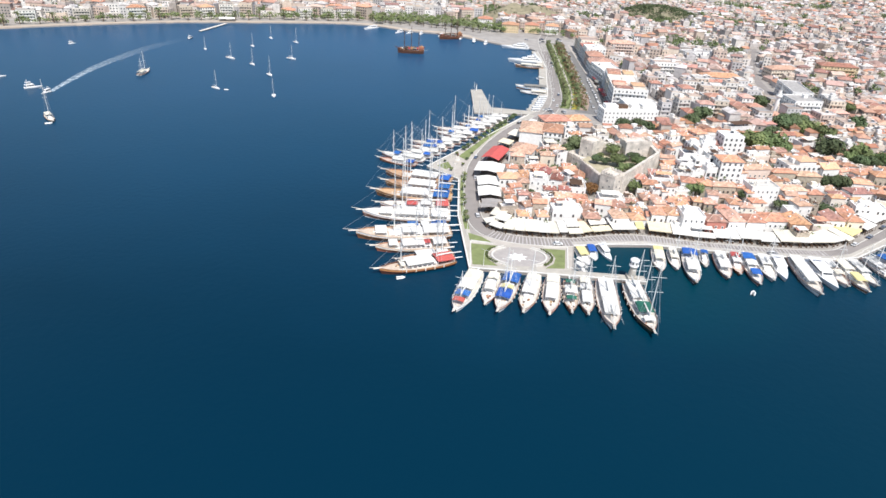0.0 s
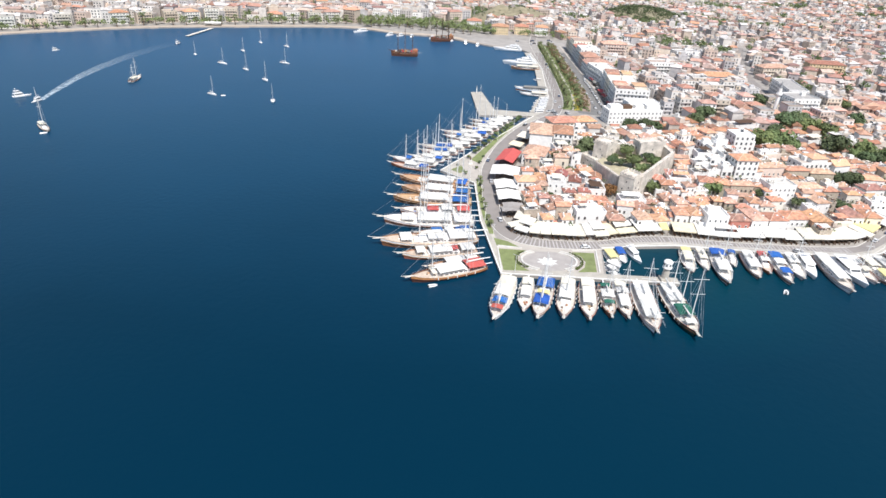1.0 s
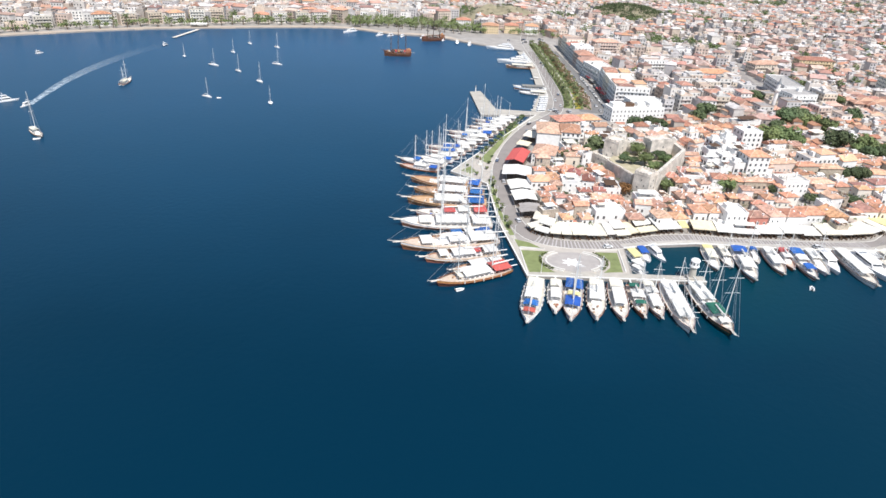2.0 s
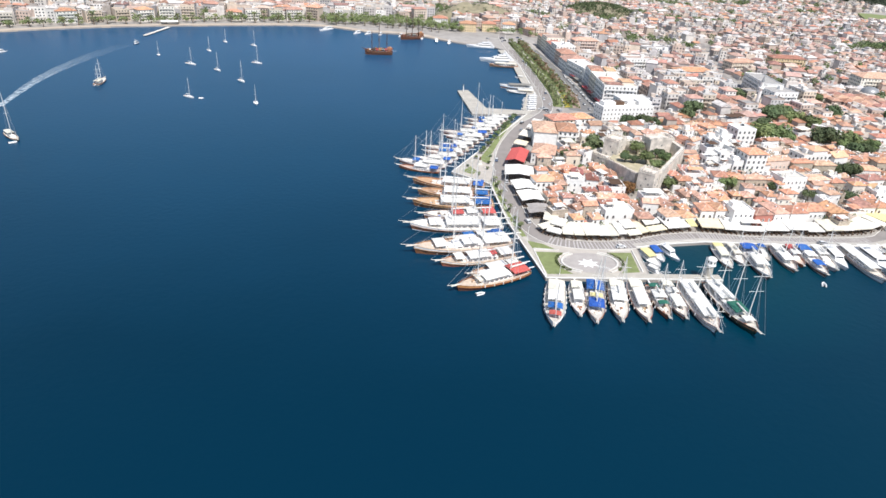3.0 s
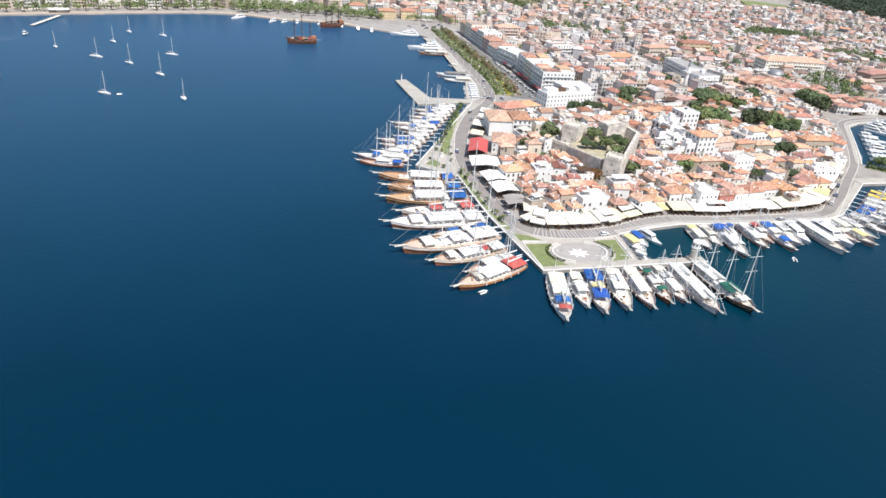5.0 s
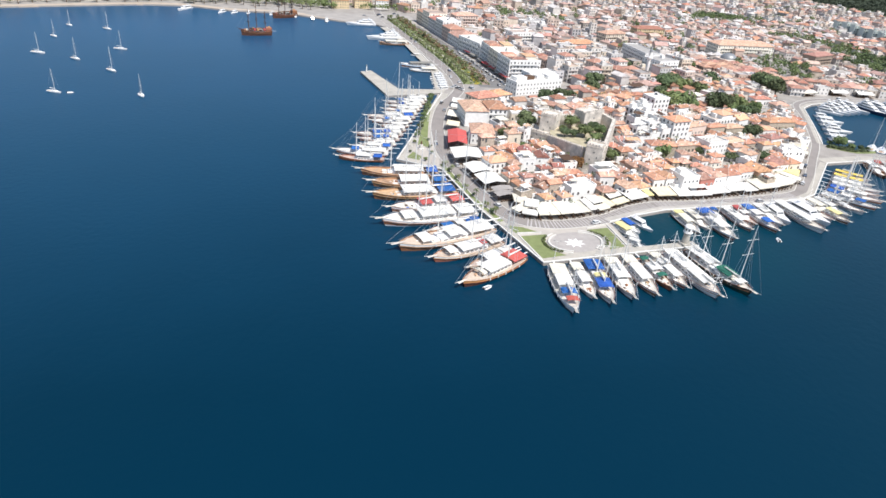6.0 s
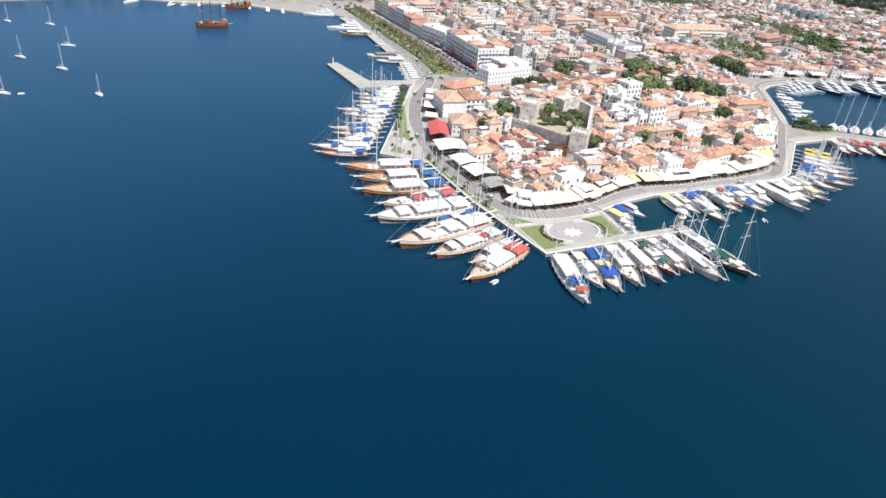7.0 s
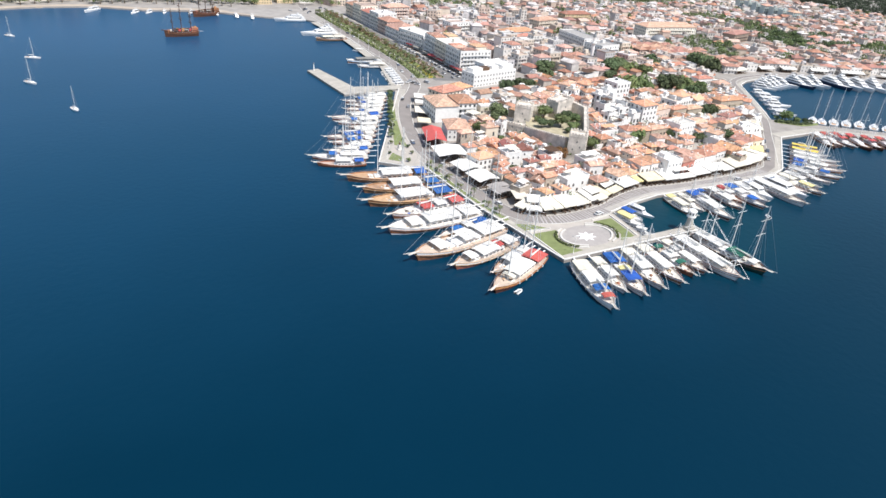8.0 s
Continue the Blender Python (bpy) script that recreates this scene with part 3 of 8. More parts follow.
def old_house(x, y, turn, w, d, h, roof="hip", wall=PLASTER, windows=True, label="", tile=TILE, holes=0.5):
    z = min(ground_at(x + i * w / 2, y + j * d / 2) for i in (-1, 1) for j in (-1, 1)) - 0.1
    lift = ground_at(x, y) - z
    th = root("house", pose(x, y, z, 0, 0, turn), label or {"hip": "white plastered old-town house with orange terracotta hip roof", "gable": "old-town house with terracotta gable roof", "flat": "white cubic house with flat parapet roof terrace"}[roof], "house", "old town houses")
    h += lift
    rise = volume(th, 0, 0, w, d, h, roof, wall, tile, holes=0.0 if windows else holes, base=lift)
    if random.random() < (0.5 if windows else 0.22):
        aw, ad, ah = rnd(2.4, 3.8), rnd(2.6, 4.5), h * rnd(0.45, 0.85)
        side = random.choice((-1, 1))
        volume(th, side * (w / 2 + aw / 2 - 1.2), rnd(-0.25, 0.1) * d - 1.0, aw, ad, ah, random.choice(("flat", "shed", "flat", "hip")), random.choice((wall, WHITEWASH)), tile, ("annex", "annex_roof"), holes=0.4, base=lift * 0.8)
    if roof == "flat":
        k = random.random()
        if k < 0.35:
            t = Shape()
            cx, cy = rnd(-0.2, 0.1) * w, rnd(0.0, 0.2) * d
            t.box(cx - w * 0.2, cy - d * 0.18, 0, cx + w * 0.2, cy + d * 0.18, 2.4, bevel=0.05)
            part("stair_house", t, wall, th, at=pose(0, 0, h))
        if k > 0.55:
            t = Shape()
            aw, ad = w * rnd(0.25, 0.4), d * rnd(0.25, 0.4)
            t.solid([(-aw, -ad, 2.2), (aw, -ad, 2.2), (aw, ad, 2.5), (-aw, ad, 2.5), (-aw, -ad, 2.28), (aw, -ad, 2.28), (aw, ad, 2.58), (-aw, ad, 2.58)], [(3, 2, 1, 0), (0, 1, 5, 4), (1, 2, 6, 5), (2, 3, 7, 6), (3, 0, 4, 7), (4, 5, 6, 7)])
            t.tube((-aw + 0.1, -ad + 0.1, 0), (-aw + 0.1, -ad + 0.1, 2.25), 0.06, n=4)
            t.tube((aw - 0.1, -ad + 0.1, 0), (aw - 0.1, -ad + 0.1, 2.25), 0.06, n=4)
            t.tube((-aw + 0.1, ad - 0.1, 0), (-aw + 0.1, ad - 0.1, 2.5), 0.06, n=4)
            t.tube((aw - 0.1, ad - 0.1, 0), (aw - 0.1, ad - 0.1, 2.5), 0.06, n=4)
            part("terrace_shade", t, random.choice((CANVAS, TILE, WOOD_DARK, CANVAS_WHITE)), th, at=pose(rnd(-0.1, 0.1) * w, rnd(-0.25, 0.0) * d, h))
    if random.random() < (0.5 if windows else 0.25):
        c = Shape()
        cx, cy = rnd(-0.3, 0.3) * w, rnd(-0.3, 0.3) * d
        c.box(cx - 0.3, cy - 0.3, 0, cx + 0.3, cy + 0.3, rise + 0.7, 0, 0.06)
        part("chimney", c, WHITEWASH, th, at=pose(0, 0, h))
    ROOFS.append((x, y, z + h, turn, w, d, rise, roof))
    if windows:
        mesh = WINDOW if wall is STONEWALL or random.random() < 0.4 else WINDOW_WHITE
        storeys = max(1, int((h - lift) / 2.7))
        for side, (length, off, rot) in {"s": (w, d / 2, 0), "w": (d, w / 2, -90), "e": (d, w / 2, 90)}.items():
            n = max(1, int(length / 2.4))
            for k in range(storeys):
                for i in range(n):
                    if random.random() < (0.28 if side == "s" else 0.5 if side == "w" else 0.88):
                        continue
                    u = (i + 0.5) / n * length - length / 2 + rnd(-0.15, 0.15)
                    zz = lift + 0.9 + k * 2.7
                    m = pose(0, 0, 0, 0, 0, rot) @ pose(u, -off - 0.02, zz) @ Matrix.Diagonal((rnd(0.65, 0.85), 1, rnd(0.7, 0.9), 1))
                    part("window", mesh, None, th, at=m)
    return th


def block(x, y, turn, w, d, storeys, roof="flat", wall=PLASTER, label="", balconies=True, sides=("s", "w"), name="apartment_building"):
    """A town building of several storeys, with its openings, balconies and roof."""
    z = ground_at(x, y) - 0.1
    h = storeys * 3.0 + 0.3
    th = root(name, pose(x, y, z, 0, 0, turn), label or ("pale apartment building with balconies and " + ("a flat roof" if roof == "flat" else "a terracotta roof")), "building", "town buildings")
    s = Shape()
    s.box(-w / 2, -d / 2, 0, w / 2, d / 2, h, 0)
    for side, (length, off, rot) in {"s": (w, d / 2, 0), "w": (d, w / 2, -90), "e": (d, w / 2, 90)}.items():
        if side not in sides:
            continue
        m = Euler((0, 0, radians(rot))).to_matrix()
        n = max(2, int(length / 2.8))
        for k in range(storeys):
            z0 = 0.4 + 3.0 * k
            for i in range(n):
                u = (i + 0.5) / n * length - length / 2
                hw, hh = (0.62, 2.05) if balconies and (i + k) % 2 else (0.58, 1.5) if name == "white_house" else (0.42, 1.15)
                zb = z0 + (0 if hh > 2 else 0.7)
                q = [(u - hw, -off - 0.03, zb), (u + hw, -off - 0.03, zb), (u + hw, -off - 0.03, zb + hh), (u - hw, -off - 0.03, zb + hh)]
                s.face([m @ Vector(p) for p in q], 1)
                # reveal round the opening
                for (ax, az), (bx, bz) in (((u - hw - 0.1, zb - 0.08), (u + hw + 0.1, zb)), ((u - hw - 0.1, zb + hh), (u + hw + 0.1, zb + hh + 0.1))):
                    c = [(ax, -off - 0.1, az), (bx, -off - 0.1, az), (bx, -off - 0.1, bz), (ax, -off - 0.1, bz), (ax, -off, bz), (bx, -off, bz)]
                    s.face([m @ Vector(p) for p in c[:4]], 0)
                    s.face([m @ Vector(p) for p in (c[3], c[2], c[5], c[4])], 0)
            if balconies and k:
                y0, y1 = -off - 1.2, -off
                zz = 0.3 + 3.0 * k
                v = [(-length * 0.42, y0, zz - 0.12), (length * 0.42, y0, zz - 0.12), (length * 0.42, y1, zz - 0.12), (-length * 0.42, y1, zz - 0.12)]
                v += [(a, b, zz + 0.06) for a, b, _ in v]
                s.solid([m @ Vector(p) for p in v], [(3, 2, 1, 0), (0, 1, 5, 4), (1, 2, 6, 5), (3, 0, 4, 7), (4, 5, 6, 7)], 0)
                r = [(-length * 0.42, y0, zz + 0.06), (length * 0.42, y0, zz + 0.06), (length * 0.42, y0, zz + 0.95), (-length * 0.42, y0, zz + 0.95)]
                r2 = [(a, b + 0.08, c) for a, b, c in r]
                s.solid([m @ Vector(p) for p in r + r2], [(0, 1, 2, 3), (7, 6, 5, 4), (3, 2, 6, 7)], 0)
    part("wall", s, [wall, GLASS], th)
    if roof == "flat":
        part("roof", flat_roof(w, d), [TERRACE if name in ("white_house", "hotel") else FLATROOF, wall], th, at=pose(0, 0, h))
        for _ in range(random.choice((0, 0, 1, 1, 2))):
            t = Shape()
            t.face([(-0.9, -0.6, 0.3), (0.9, -0.6, 0.3), (0.9, 0.7, 1.3), (-0.9, 0.7, 1.3)], 1)
            t.face([(-0.9, 0.7, 1.3), (0.9, 0.7, 1.3), (0.9, 0.72, 0.1), (-0.9, 0.72, 0.1)], 0)
            t.tube((-0.9, 0.9, 1.5), (0.9, 0.9, 1.5), 0.32, n=8)
            t.box(-0.8, 0.7, 0, 0.8, 1.0, 1.3, 0)
            part("water_heater", t, [GEL, GLASS], th, "solar water heater with white tank", at=pose(rnd(-0.3, 0.3) * w, rnd(-0.3, 0.3) * d, h + 0.05))
        if random.random() < 0.5:
            t = Shape()
            t.box(-1.6, -1.4, 0, 1.6, 1.4, 2.5, bevel=0.06)
            part("stair_house", t, wall, th, at=pose(rnd(-0.2, 0.2) * w, rnd(0, 0.3) * d, h))
    else:
        part("roof", hip_roof(w, d, min(w, d) * 0.16 + 0.5, 0.6), [TILE if name != "apartment_building" else BLOCK_TILE, MORTAR], th, at=pose(0, 0, h))
    return th


CASTLE_FOOT = [(68, 346), (77, 331), (79, 301), (88, 292), (122, 329), (119, 346), (100, 350), (82, 353)]
TAKEN = []      # (x, y, radius) kept free of ordinary houses
OLD_TOWN = [(31, 262), (45, 259), (75, 261), (98, 265), (172, 262), (198, 273), (230, 297), (268, 330), (298, 362), (316, 388), (320, 425), (300, 470), (170, 440), (100, 400), (68, 402), (58, 352), (42, 352), (41, 330), (37, 326), (33, 290)]


def castle():
    th = root("castle", pose(0, 0, 0), "square grey stone castle with battlements and corner towers", "castle")
    A, B, S, C, D, E = (Vector(p) for p in ((78.5, 332), (82, 303), (88, 296), (119, 331), (117, 342), (88, 346)))

    def wall(p, q, top0, top1, base, t=2.2, name="wall"):
        d = (q - p).normalized()
        n = Vector((-d.y, d.x)) * t / 2
        s = Shape()
        v = [(*(p - n), base), (*(q - n), base), (*(q + n), base), (*(p + n), base), (*(p - n), top0), (*(q - n), top1), (*(q + n), top1), (*(p + n), top0)]
        s.solid(v, [(3, 2, 1, 0), (0, 1, 5, 4), (1, 2, 6, 5), (2, 3, 7, 6), (3, 0, 4, 7), (4, 5, 6, 7)])
        w = part(name, s, STONE, th)
        length = (q - p).length
        k = int(length / 1.7)
        for i in range(k):
            u = (i + 0.5) / k
            c = p + (q - p) * u
            z = top0 + (top1 - top0) * u
            for side in (-1, 1):
                if side == 1 and t < 3:
                    continue
                m = Shape()
                m.box(-0.5, -0.25, -0.1, 0.5 - rnd(0, 0.15), 0.25, rnd(0.45, 0.8), bevel=0.1)
                o = c + n * side * 0.85
                part("merlon", m, STONE, w, at=pose(*o, z, 0, 0, math.degrees(math.atan2(d.y, d.x))))

    wall(A, B, 10.2, 13.2, 1.5, name="curtain_wall")
    wall(Vector((91.5, 299)), C, 14.6, 17.6, 2.0, name="curtain_wall")
    wall(C, D, 17.6, 18.6, 4.0, name="curtain_wall")
    wall(Vector((103, 341)), E, 17.6, 17.0, 3.0, name="curtain_wall")

    def tower(c, sx, sy, base, top, turn, name):
        s = Shape()
        s.box(-sx / 2, -sy / 2, base, sx / 2, sy / 2, top - 1.0)
        s.box(-sx / 2 - 0.15, -sy / 2 - 0.15, top - 1.2, sx / 2 + 0.15, sy / 2 + 0.15, top - 0.9)
        for x0, y0, x1, y1 in ((-sx / 2, -sy / 2, sx / 2, -sy / 2 + 0.6), (-sx / 2, sy / 2 - 0.6, sx / 2, sy / 2), (-sx / 2, -sy / 2 + 0.6, -sx / 2 + 0.6, sy / 2 - 0.6), (sx / 2 - 0.6, -sy / 2 + 0.6, sx / 2, sy / 2 - 0.6)):
            s.box(x0, y0, top - 0.9, x1, y1, top - 0.1)
        for k, (wx, wz) in enumerate(((-0.2, 0.55), (0.2, 0.45), (0.0, 0.72))):
            z = base + (top - base) * wz
            s.box(wx * sx - 0.35, -sy / 2 - 0.02, z, wx * sx + 0.35, -sy / 2 + 0.3, z + 0.9, 1)
            s.box(-sx / 2 - 0.02, wx * sy - 0.3, z, -sx / 2 + 0.3, wx * sy + 0.3, z + 0.9, 1)
        t = part(name, s, [STONE, GLASS], th, at=pose(*c, 0, 0, 0, turn))
        for i in range(int(sx / 1.6)):
            for sy2 in (-1, 1):
                m = Shape()
                m.box(-0.5, -0.3, 0, 0.5 - rnd(0, 0.15), 0.3, rnd(0.5, 0.85), bevel=0.1)
                part("merlon", m, STONE, t, at=pose((i + 0.5) * 1.6 - sx / 2, sy2 * (sy / 2 - 0.3), top - 0.1))
        for i in range(int(sy / 1.6) - 1):
            for sx2 in (-1, 1):
                m = Shape()
                m.box(-0.3, -0.5, 0, 0.3, 0.5 - rnd(0, 0.15), rnd(0.5, 0.85), bevel=0.1)
                part("merlon", m, STONE, t, at=pose(sx2 * (sx / 2 - 0.3), (i + 1) * 1.6 - sy / 2 + 0.8, top - 0.1))

    tower((84.4, 342.8), 10.0, 8.9, 2.0, 19.4, 43, "tower")
    tower((78.0, 341.0), 8.0, 13.4, 1.5, 10.4, 30, "bastion")
    tower((87.6, 300.4), 8.4, 8.8, 1.0, 16.2, 43, "tower")
    tower((108.8, 341.6), 16, 8, 5, 20.6, 15, "tower")
    # court between the walls
    s = Shape()
    s.prism([A, B, S, C, D, Vector((102, 340)), E], 2.0, 11.0)
    part("courtyard", s, COURT, th, "dry earth court inside the walls")
    s = Shape()
    s.prism([(-1.3, 11.0), (1.3, 11.0), (1.3, 13.4), (0.9, 14.2), (0, 14.6), (-0.9, 14.2), (-1.3, 13.4)], -0.3, 0.3)
    part("archway", s, GLASS, th, "dark arched doorway", at=pose(103.5, 336.3, 0, 0, 0, 15) @ Matrix.Rotation(radians(90), 4, "X"))


castle()


def solid_block(name, label, corner, far, z, storeys, depth, roof, wall, balconies=True, sides=("s", "w")):
    """A building with its long front from corner to far, running back by depth to the front's left."""
    a, b = Vector(corner), Vector(far)
    d = (b - a)
    n = Vector((-d.y, d.x)).normalized()
    c = (a + b) / 2 + n * depth / 2
    TAKEN.append((c.x, c.y, max(d.length, depth) * 0.5))
    return block(c.x, c.y, math.degrees(math.atan2(d.y, d.x)), d.length, depth, storeys, roof, wall, label, balconies, sides, name)


# the white houses by the road
block(55.1, 384.6, -10, 14, 22, 3, "hip", WHITEWASH, "white house with a broad terracotta roof by the harbour road", False, ("w",), "white_house")
block(67.9, 381.0, -10, 11.4, 17, 3, "hip", WHITEWASH, "white house with shaded balconies and terracotta roof", True, ("s",), "white_house")
old_house(47.2, 353, -20, 13, 16.5, 5.8, "hip", WHITEWASH, label="white house with a wide orange roof beside the red awning")
old_house(63, 362, 8, 9, 9, 5.0, "flat", WHITEWASH)
block(72, 407, 12, 18, 13, 3, "hip", PLASTER, "pale three-storey house with terracotta roof", True, ("w", "s"), "white_house")
block(89, 421, 14, 16, 12, 2, "hip", PLASTER, "pale house with terracotta roof by the street", True, ("w", "s"), "white_house")
block(81, 395, 6, 9, 9, 2, "flat", WHITEWASH, "small white flat-roofed house", False, ("w", "s"), "white_house")
TAKEN += [(54, 379, 9), (57, 391, 9), (68, 381, 9), (45, 349, 7), (49, 358, 7), (63, 362, 6), (72, 407, 10), (89, 421, 9), (81, 395, 6)]
# the large buildings along the palm street
def roof_slabs(th, z, slabs):
    """Tiled roof pieces standing on a flat roof: (x, y, width, depth, height of the storey under it)."""
    for x, y, w, d, h in slabs:
        if h:
            s = Shape()
            s.box(-w / 2, -d / 2, 0, w / 2, d / 2, h)
            part("roof_storey", s, CREAM_WALL, th, at=pose(x, y, z))
        part("roof_slab", hip_roof(w, d, 1.1, 0.4), [TILE if w < 11 else CREAM_TILE, MORTAR], th, at=pose(x, y, z + h))


white_hotel = solid_block("hotel", "long white flat-roofed hotel with rows of small windows", (111, 435), (151, 441), 0, 3, 13, "flat", WHITEWASH, False)
for x, y, w, d, h, mat in ((-13, 1.5, 9, 7, 2.8, WHITEWASH), (-4, 2.0, 7, 5, 2.4, WOOD_DARK), (5, 2.5, 6, 6, 2.6, WHITEWASH), (14.5, 1.0, 10, 9, 3.2, WHITEWASH)):
    roof_room = Shape()
    roof_room.box(-w / 2, -d / 2, 0, w / 2, d / 2, h, bevel=0.08)
    part("roof_room", roof_room, mat, white_hotel, at=pose(x, y, 9.3))
solid_block("hotel", "taller white rear wing with roof plant", (128, 449), (152, 452.5), 0, 4, 10, "flat", WHITEWASH, False)
cream_hotel = solid_block("hotel", "cream building with orange roofs and a balconied street front", (127.5, 502), (125.5, 477), 0, 5, 26, "flat", WHITEWASH, True, ("s", "e"))
roof_slabs(cream_hotel, 15.3, ((8.0, -4.5, 8, 12, 0.9), (-1.5, -7.0, 8, 9, 0.9), (-8.5, -6.0, 7, 10, 0.9), (3, 6, 11.5, 9, 2.6)))
solid_block("hotel", "cream building with a flat terrace roof and balconied street front", (130, 524), (127.6, 502.3), 0, 5, 22, "flat", CREAM_WALL, True, ("s",))
cream_hotel = solid_block("hotel", "cream building with orange roofs and shaded street front", (133, 546), (130.2, 524.4), 0, 5, 24, "flat", WHITEWASH, True, ("s",))
roof_slabs(cream_hotel, 15.3, ((-5.5, -5.5, 9, 11, 0.9), (5.5, -6.0, 8, 10, 0.9), (1, 5.5, 14, 8, 1.4)))
solid_block("hotel", "long grey-fronted building with a white gable wall", (128.5, 586), (133, 549), 0, 4, 18, "flat", WHITEWASH, True, ("s",))
solid_block("hotel", "pale building with a broad terracotta roof on the palm street", (131, 618), (131, 591), 0, 3, 24, "hip", PLASTER, True, ("s", "e"))
TAKEN = [t for t in TAKEN if t[2] < 12.5]
TAKEN += [(120, 446, 13), (138, 449, 14), (155, 452, 13), (137, 486, 15), (140, 512, 14), (142, 535, 15), (140, 560, 13), (140, 577, 13), (143, 604, 16)]
for i, yy in enumerate((636, 658, 681, 704, 726)):
    solid_block("apartment_building", "", (132 + i * 1.2, yy), (132 + i * 1.2, yy - 20), 0, 4 + i % 2, 15 + i % 2 * 4, "flat" if i % 2 else "hip", PLASTER, True, ("s", "e"))
# stepped white houses east of the castle
block(153.5, 320.0, 3, 12.0, 10, 4, "hip", WHITEWASH, "tall white house with small square windows and tiled roof", False, ("s", "w"), "white_house")
block(167.5, 357, 4, 12, 11, 4, "flat", WHITEWASH, "tall white stepped house with dark openings", False, ("s", "w"), "white_house")
for x, y, w, d, h in ((129, 318, 7, 6, 4.5), (136.5, 318.5, 8, 6, 6.0), (143.5, 318, 6, 6, 8.0), (132.5, 325.5, 8, 6, 6.5), (140.5, 326, 8, 7, 8.5), (148, 330, 6.5, 8, 9.5), (137, 334, 9, 7, 8.0), (145.5, 338, 8, 8, 9.5), (153.5, 337, 7, 8, 8.0), (144, 346, 9, 7, 8.5), (151, 347.5, 7, 7, 10.5)):
    old_house(x, y, 4 + rnd(-3, 3), w, d, h, "flat", WHITEWASH, windows=False, label="white terraced house stepping up the hill", holes=0.75)
TAKEN += [(153.5, 320, 7), (167.5, 357, 8), (131, 320, 5), (138, 320, 5), (144, 319, 5), (134, 328, 4.5), (141, 328, 5), (148, 331, 5), (138, 335, 5), (146, 339, 6), (152, 339, 5), (146, 346, 5)]
white = block(199, 334, 9, 20, 11, 3, "flat", WHITEWASH, "bright white house with an orange-capped top floor", False, ("s", "w"), "white_house")
top = Shape()
top.box(-5.0, -4.5, 0, 5.0, 4.5, 2.4)
part("top_floor", top, WHITEWASH, white, at=pose(2, 0, 9.3))
part("top_roof", hip_roof(10, 9, 1.8, 0.5), [CREAM_TILE, MORTAR], white, at=pose(2, 0, 11.7))
TAKEN += [(194, 333, 6), (204, 335, 6)]
block(270, 480, 6, 22, 20, 5, "flat", WHITEWASH, "large white building beside the minaret", True, ("s", "w"), "white_building")
TAKEN.append((270, 480, 15))
solid_block("white_building", "long white building along the town street", (286, 556), (279, 512), 0, 4, 16, "flat", WHITEWASH, True, ("s", "e"))
TAKEN += [(291, 522, 11), (293, 545, 11)]
block(434, 556, -9, 66, 20, 4, "hip", PLASTER, "long low building with terracotta roof", True, ("s", "w"), "long_building")
TAKEN += [(410, 560, 14), (434, 556, 14), (458, 552, 14)]


# (x, y, turn, width, depth, height, roof, wall, tile)
WEST_HOUSES = [
    (58.7, 278.6, 2, 7.8, 6, 6.5, "hip", WHITEWASH, MAROON_TILE),
    (95, 275.9, 2, 5, 6, 5.5, "hip", WHITEWASH, TILE),
    (47, 284.5, 5, 5.6, 8, 6, "hip", PLASTER, TILE),
    (41.4, 288.1, 5, 5.3, 6, 6, "hip", WHITEWASH, TILE),
    (34.1, 290.8, 5, 5.2, 6.5, 5.5, "hip", PLASTER, TILE),
    (35.1, 282.8, 5, 5.1, 6, 4.5, "gable", PLASTER, TILE),
    (55.9, 296.8, 3, 6.3, 5, 5.5, "hip", WHITEWASH, MAROON_TILE),
    (63.5, 297.3, -6, 5.7, 5, 5.5, "gable", WHITEWASH, MAROON_TILE),
    (51.2, 308.9, -4, 9.2, 8, 6.5, "flat", WHITEWASH, TILE),
    (55.7, 317.4, -14, 5.9, 7, 6, "gable", WHITEWASH, MAROON_TILE),
    (61.2, 309.3, -13, 6.1, 7, 6, "gable", WHITEWASH, MAROON_TILE),
    (35.7, 310, 6, 11.2, 9, 6, "hip", PLASTER, CREAM_TILE),
    (70, 300, -3, 8.6, 9, 6, "flat", WHITEWASH, TILE),
    (38.6, 326, 1, 6.2, 5.5, 5, "hip", WHITEWASH, TILE),
    (85, 287.4, -1, 12.7, 8, 6.0, "flat", WHITEWASH, TILE),
]
